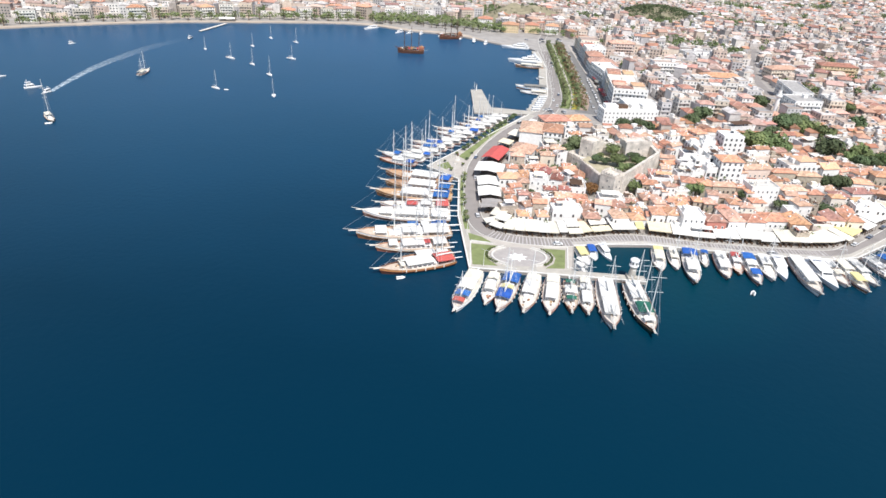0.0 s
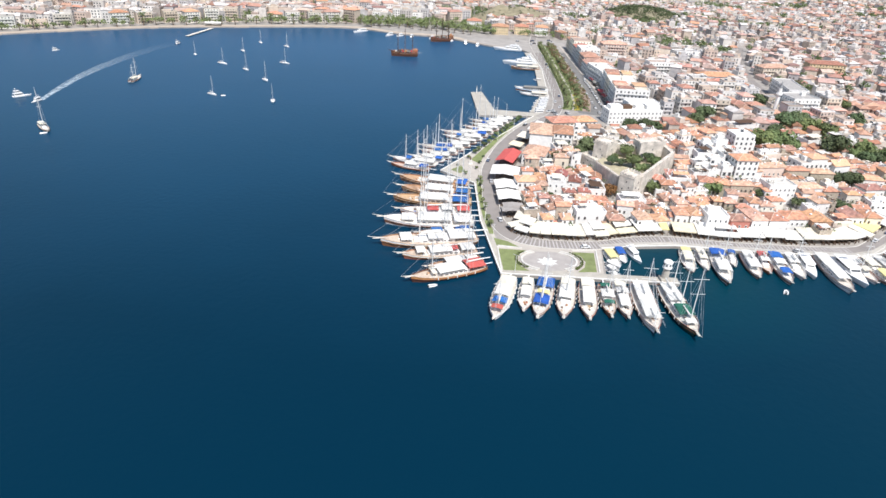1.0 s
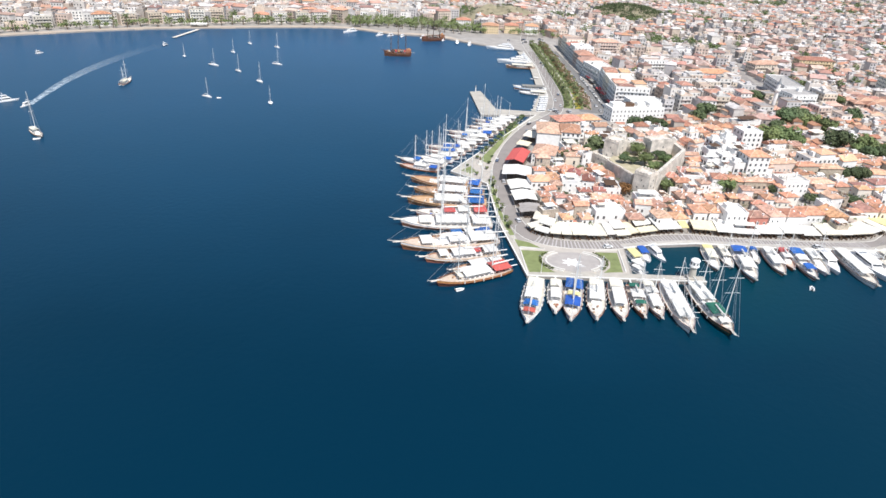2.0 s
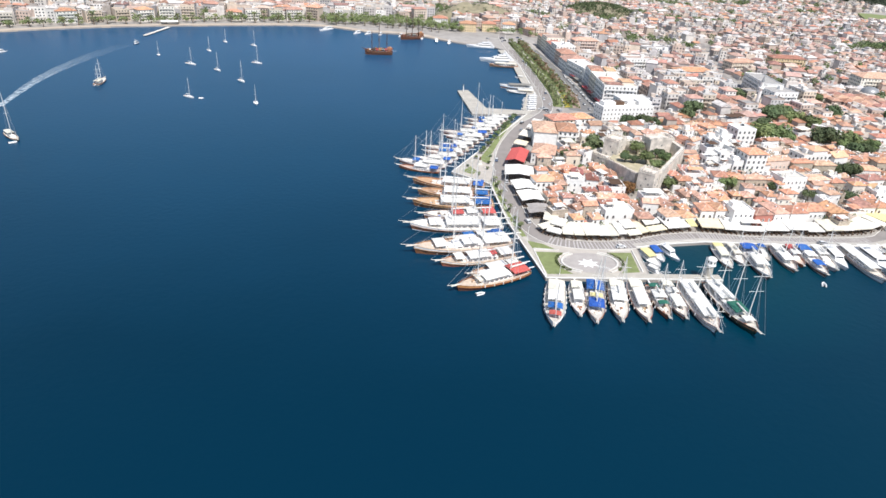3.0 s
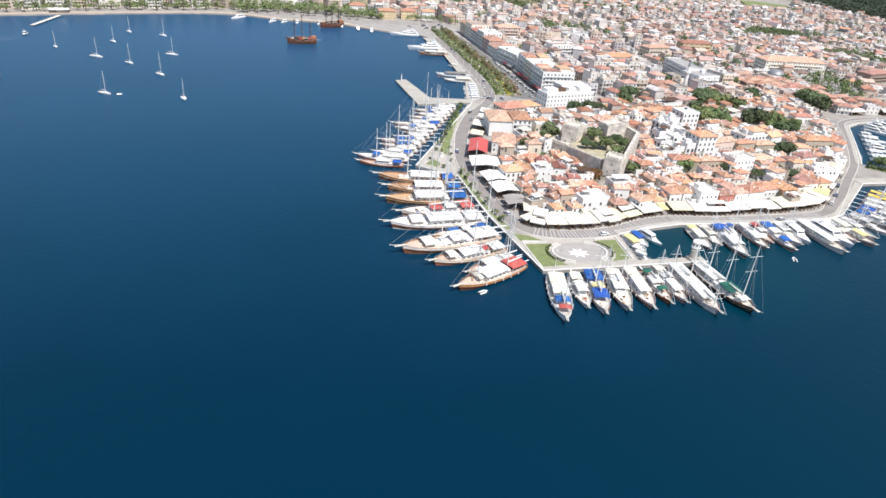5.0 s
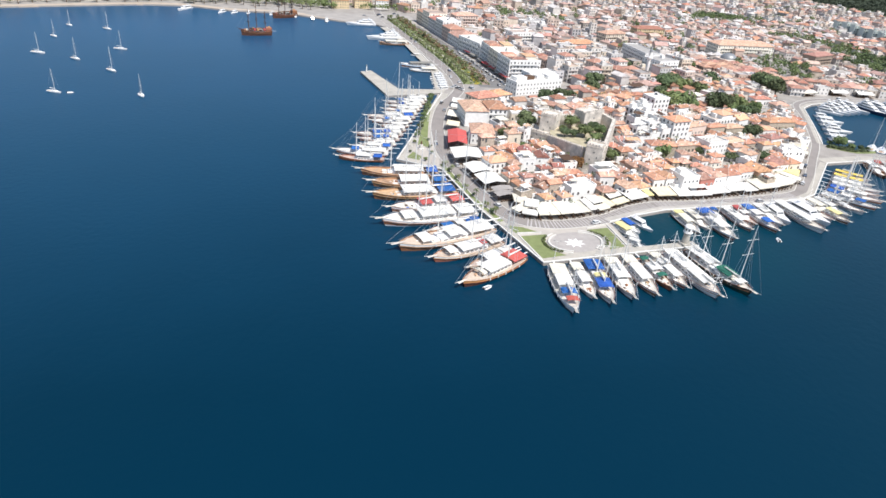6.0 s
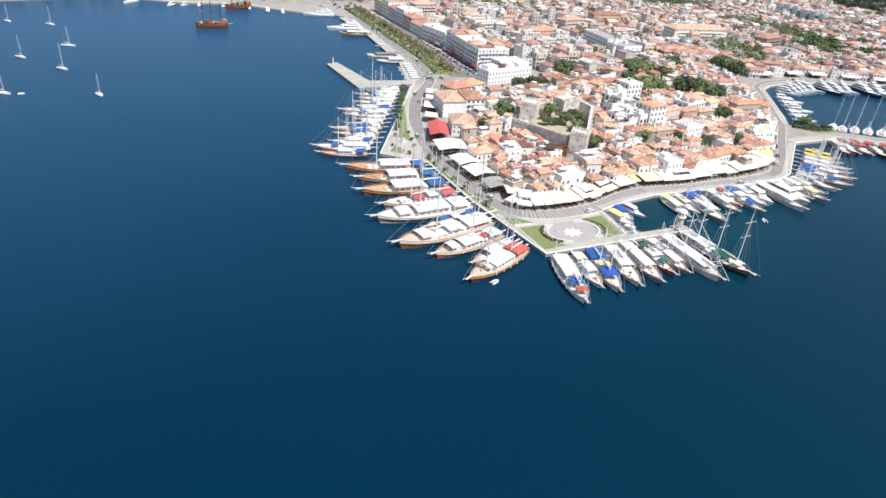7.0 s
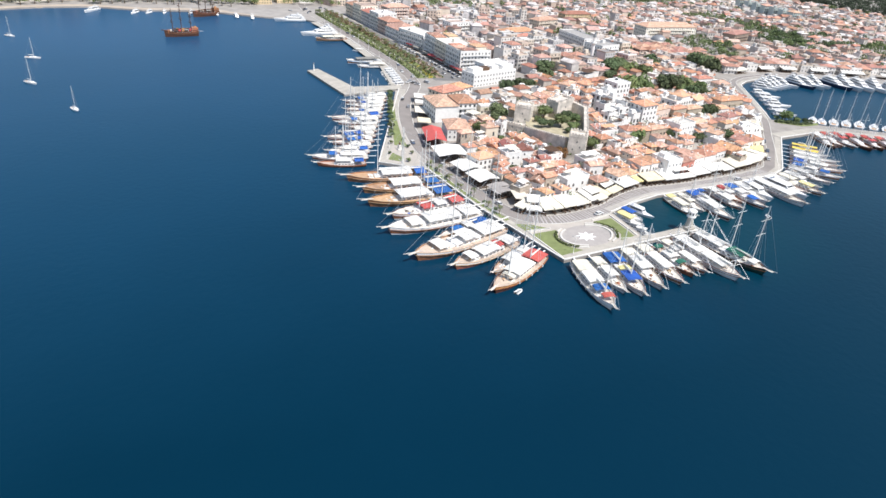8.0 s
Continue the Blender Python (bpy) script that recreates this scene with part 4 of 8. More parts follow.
FRONT_HOUSES = [
    (39.2, 264.7, 5, 4.9, 6, 5.5, "hip", WHITEWASH, TILE),
    (48.3, 265.3, 5, 5.3, 6.5, 5.5, "hip", WHITEWASH, CREAM_TILE),
    (60.4, 271.2, 5, 14.3, 7, 6.8, "flat", WHITEWASH, TILE),
    (71.7, 266.4, 2, 7.5, 6.5, 5.5, "hip", STONEWALL, TILE),
    (84.6, 267.9, 8, 7.2, 7.5, 6, "gable", WHITEWASH, TILE),
    (103.8, 272.2, -1, 6.4, 9, 7, "hip", PLASTER, TILE),
    (111, 272.1, 0, 6.3, 9, 7, "hip", PLASTER, TILE),
    (118.4, 268, 0, 10, 11, 9, "flat", WHITEWASH, TILE),
    (129.3, 267.1, 3, 9.2, 8, 7, "hip", RED_PLASTER, TILE),
    (139.3, 271.4, 4, 7.9, 13, 6.5, "hip", WHITEWASH, TILE),
    (148.7, 270, 4, 9, 9, 6.5, "hip", WHITEWASH, TILE),
    (158.9, 272.5, 3, 12.1, 10, 6.5, "hip", WHITEWASH, TILE),
    (169.2, 270.5, 3, 9.5, 10, 7, "gable", BROWN_PLASTER, TILE),
    (182.4, 273.9, 3, 9.8, 9, 5, "flat", PLASTER, TILE),
    (190.2, 277.2, 2, 8.8, 9, 6.5, "gable", WHITEWASH, TILE),
    (200.1, 277.8, 0, 7.7, 9, 6.5, "hip", PLASTER, TILE),
]
MIDDLE_HOUSES = [
    (104.7, 287.5, 3, 9.1, 7, 6, "hip", STONEWALL, TILE),
    (118.6, 282.9, -2, 6.8, 8, 6, "hip", STONEWALL, TILE),
    (108.3, 303.6, -4, 8.1, 7, 6, "hip", STONEWALL, TILE),
    (128, 287.9, -2, 4.5, 6, 5.5, "hip", STONEWALL, TILE),
    (133.6, 286.5, 0, 6.3, 6.5, 5.5, "hip", STONEWALL, TILE),
    (128.7, 305.6, -13, 7.4, 8, 6.5, "hip", PLASTER, TILE),
    (136.4, 303.6, -14, 6.7, 8, 6.5, "hip", STONEWALL, TILE),
    (145.1, 301.6, 1, 12, 6, 7, "hip", STONEWALL, TILE),
    (155, 302.8, 2, 5.5, 5, 6, "hip", STONEWALL, TILE),
    (164.2, 300.7, 5, 14.5, 10, 9, "flat", WHITEWASH, TILE),
    (181.9, 304.3, 6, 14, 8, 7, "hip", WHITEWASH, TILE),
    (193.2, 303.2, 5, 8.4, 6.5, 6.5, "hip", STONEWALL, TILE),
    (158.7, 290.2, 6, 7, 6, 5.5, "hip", PLASTER, TILE),
    (151, 284.5, 2, 6.7, 6, 5.5, "hip", PLASTER, TILE),
    (208.2, 305.8, 8, 8.9, 8, 6, "hip", WHITEWASH, TILE),
    (216.5, 300.1, 6, 7.2, 8, 6, "hip", PLASTER, CREAM_TILE),
    (217.7, 294.5, -6, 14.9, 8, 6, "flat", WHITEWASH, TILE),
    (243, 308.7, -6, 9.5, 7, 6, "flat", WHITEWASH, TILE),
]
HILL_HOUSES = [
    (115.8, 310, -4, 11.2, 8, 6, "flat", WHITEWASH, TILE),
    (113.5, 314, -3, 6.9, 5, 6, "shed", WHITEWASH, TILE),
    (120.7, 319.9, -7, 4.9, 5, 6, "shed", PLASTER, TILE),
    (169.9, 321.5, 10, 16.2, 5, 8, "shed", PLASTER, TILE),
    (177.8, 341.4, 14, 13.7, 6, 7, "flat", PLASTER, TILE),
    (184.1, 321.6, 4, 12.7, 6.5, 8, "hip", STONEWALL, TILE),
    (198, 321.8, 1, 13.4, 6.5, 8, "hip", STONEWALL, TILE),
    (213.9, 333.1, 14, 10.4, 9, 10, "gable", WHITEWASH, CREAM_TILE),
    (221.7, 311.6, 9, 11.9, 8, 6.5, "hip", WHITEWASH, TILE),
    (148.6, 360.5, -13, 9.4, 7, 6, "hip", WHITEWASH, TILE),
    (159.3, 358.2, -13, 10.3, 7, 6, "hip", PLASTER, TILE),
    (152, 383.4, 14, 12.5, 8, 6.5, "hip", WHITEWASH, TILE),
    (170.5, 360, 14, 13.6, 8, 7, "flat", WHITEWASH, TILE),
    (199.9, 419.6, 17, 20, 9, 8, "flat", WHITEWASH, TILE),
]
EAST_HOUSES = [
    (227.3, 410.2, 11, 12.7, 7, 7, "gable", WHITEWASH, TILE),
    (235.8, 395.4, 15, 14.8, 9, 7, "flat", WHITEWASH, TILE),
    (255.1, 337.8, -6, 20.5, 9, 8, "hip", STONEWALL, TILE),
    (229.8, 325.6, -6, 13.9, 7, 6.5, "hip", WHITEWASH, TILE),
    (293.5, 390.4, -6, 14.4, 8, 7, "hip", WHITEWASH, TILE),
    (298.7, 377, -6, 11.7, 8, 6, "hip", PLASTER, TILE),
]


def house_label(roof, wall, tile):
    walls = "rubble-stone" if wall is STONEWALL else "red-plastered" if wall is RED_PLASTER else "brown-plastered" if wall is BROWN_PLASTER else "white plastered"
    if roof == "flat":
        return walls + " cubic house with a parapet roof terrace"
    tiles = "dark red" if tile is MAROON_TILE else "pale orange" if tile is CREAM_TILE else "orange"
    return walls + " old-town house with " + tiles + " tiled " + ("lean-to" if roof == "shed" else roof) + " roof"


for group in (WEST_HOUSES, FRONT_HOUSES, MIDDLE_HOUSES, HILL_HOUSES, EAST_HOUSES):
    for x, y, turn, w, d, h, roof, wall, tile in group:
        old_house(x, y, turn, w, d, h, roof, wall, windows=y < 345, label=house_label(roof, wall, tile), tile=tile)
        n = max(1, round(max(w, d) / min(w, d)))
        ax = radians(turn if w >= d else turn + 90)
        for i in range(n):
            u = ((i + 0.5) / n - 0.5) * max(w, d)
            TAKEN.append((x + u * math.cos(ax), y + u * math.sin(ax), min(w, d) * 0.45))


def minaret():
    th = root("minaret", pose(243, 462, ground_at(243, 462)), "slim white minaret with a pointed cap", "minaret")
    s = Shape()
    s.box(-1.6, -1.6, -1, 1.6, 1.6, 7, bevel=0.3)
    part("base", s, WHITEWASH, th)
    s = Shape()
    s.tube((0, 0, 7), (0, 0, 25), 1.5, 1.3, 12)
    part("shaft", s, WHITEWASH, th)
    s = Shape()
    s.tube((0, 0, 19.0), (0, 0, 20), 1.4, 2.3, 12)
    s.tube((0, 0, 20), (0, 0, 21.1), 2.3, 2.3, 12)
    part("gallery", s, WHITEWASH, th)
    s = Shape()
    s.tube((0, 0, 25), (0, 0, 30), 1.4, 0.05, 12)
    part("cap", s, METAL, th, "grey lead cap")
    m = root("mosque", pose(385, 520, DECK), "low domed building with a grey dome", "mosque")
    s = Shape()
    s.box(-9, -9, 0, 9, 9, 6, bevel=0.2)
    part("wall", s, PLASTER, m)
    s = Shape()
    rings = [[(7.5 * math.cos(a) * math.cos(e), 7.5 * math.sin(a) * math.cos(e), 6 + 5.2 * math.sin(e)) for a in np.linspace(0, 2 * math.pi, 20, endpoint=False)] for e in np.linspace(0, 1.5, 8)]
    s.loft(rings, close=True)
    part("dome", s, METAL, m, "grey lead dome", smooth=True)


minaret()
TAKEN += [(243, 462, 4), (385, 520, 13)]
GARDEN_TREES = [(187, 452, 6.5), (240, 494, 7), (250, 500, 6), (243, 441, 6.5), (298, 448, 7), (319, 497, 5.5)]
HILL_TREES = [(130.7, 301.3, 4.5), (156.6, 298.6, 3.8), (172.9, 292.9, 3.1), (213.1, 322.9, 4.6), (239.5, 375.8, 8.5), (237.3, 434.1, 8.5), (247.1, 436.9, 8.5), (251.8, 429, 7), (223, 417.4, 5.4), (186, 368.2, 8), (197.2, 367.6, 8.5), (201.9, 365.1, 6.8), (258.2, 419.4, 6.9), (172.6, 433.3, 6), (101, 303.2, 3.8), (78.3, 359.2, 5.6), (58.8, 347.7, 3.9), (117.6, 405, 5.2), (125.5, 401.2, 5.9), (130.6, 397.7, 5.3), (253.6, 376.8, 4.6), (255.9, 368, 5.2), (231.2, 356.6, 3.4), (263.3, 366.8, 4.8), (339.4, 426.4, 8.5), (340.5, 435.9, 8.3), (336.6, 415, 8), (263.5, 382, 6.6), (219.6, 323.1, 5.2), (194.7, 290.8, 3.7), (273.8, 376.2, 5.2), (73.5, 353, 4.6), (80, 359, 4.4)]
TREES = GARDEN_TREES + HILL_TREES
TAKEN += [(x, y, r * 0.72) for x, y, r in TREES]
TAKEN += [(78, 301, 3.2)]


def free(x, y, r):
    return all((x - a) ** 2 + (y - b) ** 2 > (r + c) ** 2 for a, b, c in TAKEN)


def on_road(x, y, gap):
    if any((x - p.x) ** 2 + (y - p.y) ** 2 < 80 for p in TOWN_STREET):
        return True
    return any((x - p.x) ** 2 + (y - p.y) ** 2 < gap * gap for p in ROAD_LINE)


def old_town():
    c, s = math.cos(radians(6)), math.sin(radians(6))
    j = 0
    v = 0.0
    while v < 230:
        row = rnd(6.2, 8.4)
        u = -160 + rnd(0, 6)
        while u < 180:
            w = rnd(4.6, 8.6)
            x, y = 170 + c * (u + w / 2) - s * v, 262 + s * (u + w / 2) + c * v
            x, y = x + rnd(-0.6, 0.6), y + rnd(-1.0, 1.0)
            u += w + (rnd(0.1, 0.6) if random.random() < 0.7 else rnd(1.2, 3.0))
            d = row - rnd(-0.2, 2.2)
            if not inside((x, y), OLD_TOWN) or inside((x, y), CASTLE_FOOT) or not free(x, y, 2.8) or on_road(x, y, 6.4 if x > 200 else 8):
                continue
            if random.random() < 0.05:
                YARDS.append((x, y, rnd(2.0, 3.2)))
                continue
            roof = random.choices(("hip", "gable", "flat"), (0.37, 0.28, 0.35))[0]
            wall = random.choices((PLASTER, WHITEWASH, STONEWALL), (0.42, 0.46, 0.12))[0]
            h = rnd(3.4, 6.2) if random.random() < 0.78 else rnd(6.5, 8.8)
            if 45 < x < 104 and 283 < y < 335:
                h = rnd(3.0, 4.4)
            turn = 6 + rnd(-9, 9) + random.choice((0, 0, 0, 18, -14))
            if y + 0.12 * x > 392:
                REAR.append((x, y, turn, w, d, h, roof))
            else:
                old_house(x, y, turn, w, d, h, roof, wall, windows=y < 326)
                j += 1
        v += row + (0.3 if random.random() < 0.6 else 1.8)
    print("old houses", j)


YARDS = []
REAR = []      # houses at the back of the old town, built together
old_town()


NEAR_TOWN = [(162, 452), (300, 430), (312, 528), (168, 565)]
ROOF_TOWN = [(301, 428), (330, 423), (400, 450), (385, 520), (312, 528)]
EAST_TOWN = [(335, 412), (420, 408), (520, 362), (530, 372), (400, 450)]


def town():
    j = 0
    for zone, turn, cell in ((NEAR_TOWN, 4, 12.8), (ROOF_TOWN, -12, 11.6), (EAST_TOWN, -28, 12.5)):
        c, s = math.cos(radians(turn)), math.sin(radians(turn))
        cx, cy = sum(p[0] for p in zone) / len(zone), sum(p[1] for p in zone) / len(zone)
        for a in np.arange(-330, 330, cell * 0.92):
            for b in np.arange(-260, 260, cell * 0.95):
                aa, bb = a + rnd(-2.0, 2.0), b + rnd(-1.6, 1.6)
                x, y = cx + c * aa - s * bb, cy + s * aa + c * bb
                if not inside((x, y), zone) or not free(x, y, 5) or on_road(x, y, 11):
                    continue
                w, d = rnd(7.5, 12.5), rnd(7.5, 12.0)
                low = zone[0][0] > 300
                st = random.choice((1, 2, 2)) if low else random.choice((2, 3, 3, 4, 4, 5))
                block(x, y, turn + rnd(-6, 6) + random.choice((0, 0, 90)), w, d, st, "hip" if random.random() < (0.8 if low else 0.36) else "flat", TOWN_PLASTER, "", random.random() < 0.6)
                j += 1
    print("town blocks", j)


town()


def rear_houses():
    walls, roofs = Shape(), Shape()
    for x, y, turn, w, d, h, roof in REAR:
        m = pose(x, y, ground_at(x, y) - 0.6, 0, 0, turn)
        h += 0.6
        q = Shape()
        q.box(-w / 2, -d / 2, 0, w / 2, d / 2, h)
        if roof == "flat":
            for x0, y0, x1, y1 in ((-w / 2, -d / 2, w / 2, -d / 2 + 0.25), (-w / 2, d / 2 - 0.25, w / 2, d / 2), (-w / 2, -d / 2, -w / 2 + 0.25, d / 2), (w / 2 - 0.25, -d / 2, w / 2, d / 2)):
                q.box(x0, y0, h, x1, y1, h + 0.7)
            if random.random() < 0.5:
                q.box(-w * 0.2, 0, h, w * 0.2, d * 0.35, h + 2.2)
        walls.solid([m @ Vector(p) for p in q.v], q.f)
        if roof != "flat":
            r = hip_roof(w, d, rnd(0.3, 0.42) * min(w, d) / 2 + 0.35, 0.4, gable=roof == "gable")
            roofs.solid([m @ Vector((p[0], p[1], p[2] + h)) for p in r.v], r.f)
    tagged(part("rear_house_walls", walls, REAR_WALL), "pale walls of the crowded houses at the back of the old town", "houses", kind="stuff")
    tagged(part("rear_house_roofs", roofs, REAR_TILE), "orange terracotta roofs at the back of the old town", "roofs", kind="stuff")


REAR_WALL = material("rear_wall", (0.70, 0.68, 0.65), 0.88, 0.12, 0.4, 5, 0.01, spread=0.08, island=True, second=[(0.72, 0.70, 0.68), (0.64, 0.57, 0.50), (0.72, 0.71, 0.69), (0.50, 0.44, 0.39)])
REAR_TILE = material("rear_tile", (0.45, 0.225, 0.135), 0.88, 0.35, 0.6, 4, 0.01, spread=0.2, island=True, second=[(0.50, 0.27, 0.16), (0.40, 0.20, 0.13), (0.35, 0.185, 0.14), (0.47, 0.29, 0.20)])
rear_houses()


def far_town():
    """The rest of the town, out to the hills."""
    walls, roofs, crowns, glass = Shape(), Shape(), Shape(), Shape()
    n = 0
    for a in np.arange(-620, 1500, 11.4):
        for b in np.arange(60, 1420, 11.2):
            x, y = a + rnd(-3.2, 3.2), b + rnd(-3.2, 3.2)
            if inside((x, y), NEAR_TOWN) or inside((x, y), ROOF_TOWN) or inside((x, y), EAST_TOWN) or not inside((x, y), COAST) or on_road(x, y, 20):
                continue
            if x < 160 and y < 300 or x < 480 and y < 425 or x < 160 and y < 712 or -100 < x < 60 and y < 880:
                continue
            # set back from the beach
            if x < 160:
                shore = np.interp(x, (-640, -463, -400, -325, -237, -140, -95, -55, -1, 50, 160), (530, 656, 699, 742, 773, 799, 812, 830, 822, 800, 750))
                if y < shore + (46 if x < -60 else 30):
                    continue
            if x > wood_edge(y) - 12:
                continue
            if inside((x, y), [(790, 1050), (915, 1070), (990, 1160), (860, 1185)]):
                continue
            if ((x - 310) / 62) ** 2 + ((y - 1015) / 62) ** 2 < 1 or ((x - 98) / 62) ** 2 + ((y - 900) / 40) ** 2 < 1 or 735 < x < 800 and 600 < y < 735 or not free(x, y, 6):
                continue
            green = noise.noise((x * 0.011, y * 0.011, 3.0))
            if green > 0.33 or random.random() < 0.07 or (x > 520 and 250 < y < 520 and green > -0.05):
                crowns_at(crowns, x, y, rnd(3.5, 6.5), 60)
                continue
            w, d, h = rnd(6, 13.5), rnd(6, 12), (rnd(4, 13) if random.random() < 0.6 else rnd(3, 6)) if y < 1000 else rnd(3, 9)
            if x > 330 and y < 760:
                h = rnd(3.0, 6.5) if random.random() < 0.75 else rnd(6, 10)
            if random.random() < 0.08:
                # an open yard or a car park between the houses
                continue
            if x < 160 and y < 980:
                w, h = rnd(11, 18), rnd(8, 17)
            t = radians(random.choice((0, 0, 90)) + rnd(-20, 20) + 34 * noise.noise((x * 0.003, y * 0.003, 0)))
            co, si = math.cos(t), math.sin(t)
            z = ground_at(x, y) - 0.5

            def at(p):
                return (x + co * p[0] - si * p[1], y + si * p[0] + co * p[1], z + p[2])

            q = Shape()
            q.box(-w / 2, -d / 2, 0, w / 2, d / 2, h)
            walls.solid([at(p) for p in q.v], q.f)
            for k in range(int(h / 3)):
                for i in range(int(w / 3.2)):
                    u = (i + 0.5) * 3.2 - w / 2
                    zz = 0.9 + 3 * k
                    glass.face([at(p) for p in ((u - 0.7, -d / 2 - 0.06, zz), (u + 0.7, -d / 2 - 0.06, zz), (u + 0.7, -d / 2 - 0.06, zz + 1.5), (u - 0.7, -d / 2 - 0.06, zz + 1.5))])
            if random.random() < (0.64 if x > 330 and y < 760 else 0.50 if x > 300 else 0.38) + 0.6 * noise.noise((x * 0.012, y * 0.012, 9.0)):
                q = hip_roof(w, d, min(w, d) * rnd(0.14, 0.24) + 0.4, 0.5, gable=random.random() < 0.45)
                keep = [f for f in q.f[:9]]
                roofs.solid([at((p[0], p[1], p[2] + h)) for p in q.v[:10]], keep)
            else:
                q = Shape()
                q.box(-w * 0.3, -d * 0.3, h, w * 0.1, d * 0.2, h + 2.4)
                q.box(-w / 2 - 0.1, -d / 2 - 0.1, h, w / 2 + 0.1, -d / 2 + 0.2, h + 0.8)
                walls.solid([at(p) for p in q.v], q.f)
            for _ in range(random.choice((0, 1, 2, 3))):
                q = Shape()
                cx, cy, e = rnd(-0.4, 0.4) * w, rnd(-0.4, 0.4) * d, rnd(0.5, 1.6)
                q.box(cx - e, cy - e * 0.7, h - 0.1, cx + e, cy + e * 0.7, h + rnd(1.2, 3.2))
                walls.solid([at(p) for p in q.v], q.f)
            if random.random() < 0.5:
                q = Shape()
                e, g = rnd(2, 4), rnd(2, 4)
                q.box(w / 2 - 1, -e, 0, w / 2 + 3, g, h * rnd(0.4, 0.8))
                walls.solid([at(p) for p in q.v], q.f)
            n += 1
    tagged(part("distant_houses", walls, TOWN_WALL), "pale walls of the dense town stretching to the hills", "houses", kind="stuff")
    tagged(part("distant_roofs", roofs, TOWN_TILE), "terracotta and grey roofs of the far town", "roofs", kind="stuff")
    tagged(part("distant_windows", glass, GLASS), "dark windows of the far town", "windows", kind="stuff")
    tagged(part("distant_trees", crowns, LEAF), "scattered green trees among the far houses", "trees", kind="stuff")
    print("far houses", n)


def crowns_at(s, x, y, r, leaves, z=None, squash=0.8, lift=1.0, leaf=0.16):
    """A ragged crown of many small leaf clumps."""
    z = ground_at(x, y) + r * lift if z is None else z
    lobes = [(Vector((rnd(-1, 1), rnd(-1, 1), rnd(-0.5, 0.7))) * r * 0.55, rnd(0.4, 0.62) * r) for _ in range(6)]
    for i in range(leaves):
        c, q = random.choice(lobes)
        d = Vector((random.gauss(0, 1), random.gauss(0, 1), random.gauss(0.3, 1))).normalized()
        p = c + d * q * rnd(0.75, 1.08)
        p.z *= squash
        e = max(0.28, r * leaf) * rnd(0.7, 1.4)
        n = (d + Vector((rnd(-0.6, 0.6), rnd(-0.6, 0.6), rnd(-0.3, 0.6)))).normalized()
        a = n.orthogonal().normalized()
        a.rotate(Matrix.Rotation(rnd(0, 6.28), 3, n))
        b = n.cross(a)
        o = Vector((x, y, z)) + p
        s.face([o + a * e, o + b * e * 0.8 + n * e * 0.3, o - a * e, o - b * e * 0.8 + n * e * 0.25])


TEAL_WALL = material("pale_teal_plaster", (0.50, 0.56, 0.54), 0.88, 0.15, 0.4, 4, spread=0.12)
DARK_FRONT = material("dark_brown_front", (0.36, 0.28, 0.22), 0.85, 0.2, 0.4, 4)
OCHRE_WALL = material("ochre_wash", (0.66, 0.53, 0.34), 0.88, 0.15, 0.4, 4, spread=0.1)
random.seed(97)
for k in range(7):
    block(780 - 5.5 * k, 718 - 18 * k, 62 + rnd(-4, 4), 15, 12, 4, "flat" if k % 3 else "hip", TEAL_WALL, "pale teal apartment block in a row of alike blocks", True, ("s", "w"), "apartment_block")
block(506, 521, 12, 34, 14, 3, "hip", DARK_FRONT, "dark brown fronted apartment block with pale balconies", True, ("s", "e"), "apartment_block")
TAKEN += [(506, 521, 15), (510, 535, 14), (502, 507, 14)]
for x, y, w, d, n, wall in ((70, 806, 20, 14, 3, OCHRE_WALL), (97, 812, 17, 14, 3, OCHRE_WALL), (122, 812, 15, 13, 3, PLASTER), (40, 842, 18, 14, 3, PLASTER)):
    block(x, y, -8 + rnd(-3, 3), w, d, n, "hip", wall, "cream public building with tall windows behind the forecourt", False, ("s", "w"), "public_building")
    TAKEN.append((x, y, 11))
for x, y, w, d, n, turn, wall in ((238, 560, 34, 14, 4, 3, PLASTER), (206, 610, 30, 13, 4, 4, WHITEWASH), (322, 625, 30, 14, 3, 10, PLASTER), (182, 700, 26, 14, 4, 2, PLASTER), (392, 655, 36, 14, 3, -6, OCHRE_WALL), (258, 690, 28, 13, 3, 12, WHITEWASH)):
    block(x, y, turn, w, d, n, "flat" if wall is WHITEWASH else "hip", wall, "broad pale apartment building among low houses", True, ("s", "w"), "apartment_block")
    TAKEN += [(x - w / 4, y, 10), (x + w / 4, y, 10)]
far_town()


def hillock(name, label, cx, cy, rx, ry, h, mat):
    s = Shape()
    n = 22
    xs, ys = np.linspace(cx - rx, cx + rx, n), np.linspace(cy - ry, cy + ry, n)
    v = [(x, y, DECK - 0.6 + h * max(0.0, 1 - ((x - cx) / rx) ** 2 - ((y - cy) / ry) ** 2) ** 0.8 * (1 + 0.3 * noise.noise((x * 0.05, y * 0.05, 0)))) for y in ys for x in xs]
    s.solid(v, [q for q in grid_faces(n) if max(v[a][2] for a in q) > DECK])
    return tagged(part(name, s, mat, smooth=True), label, "hill", kind="structure")


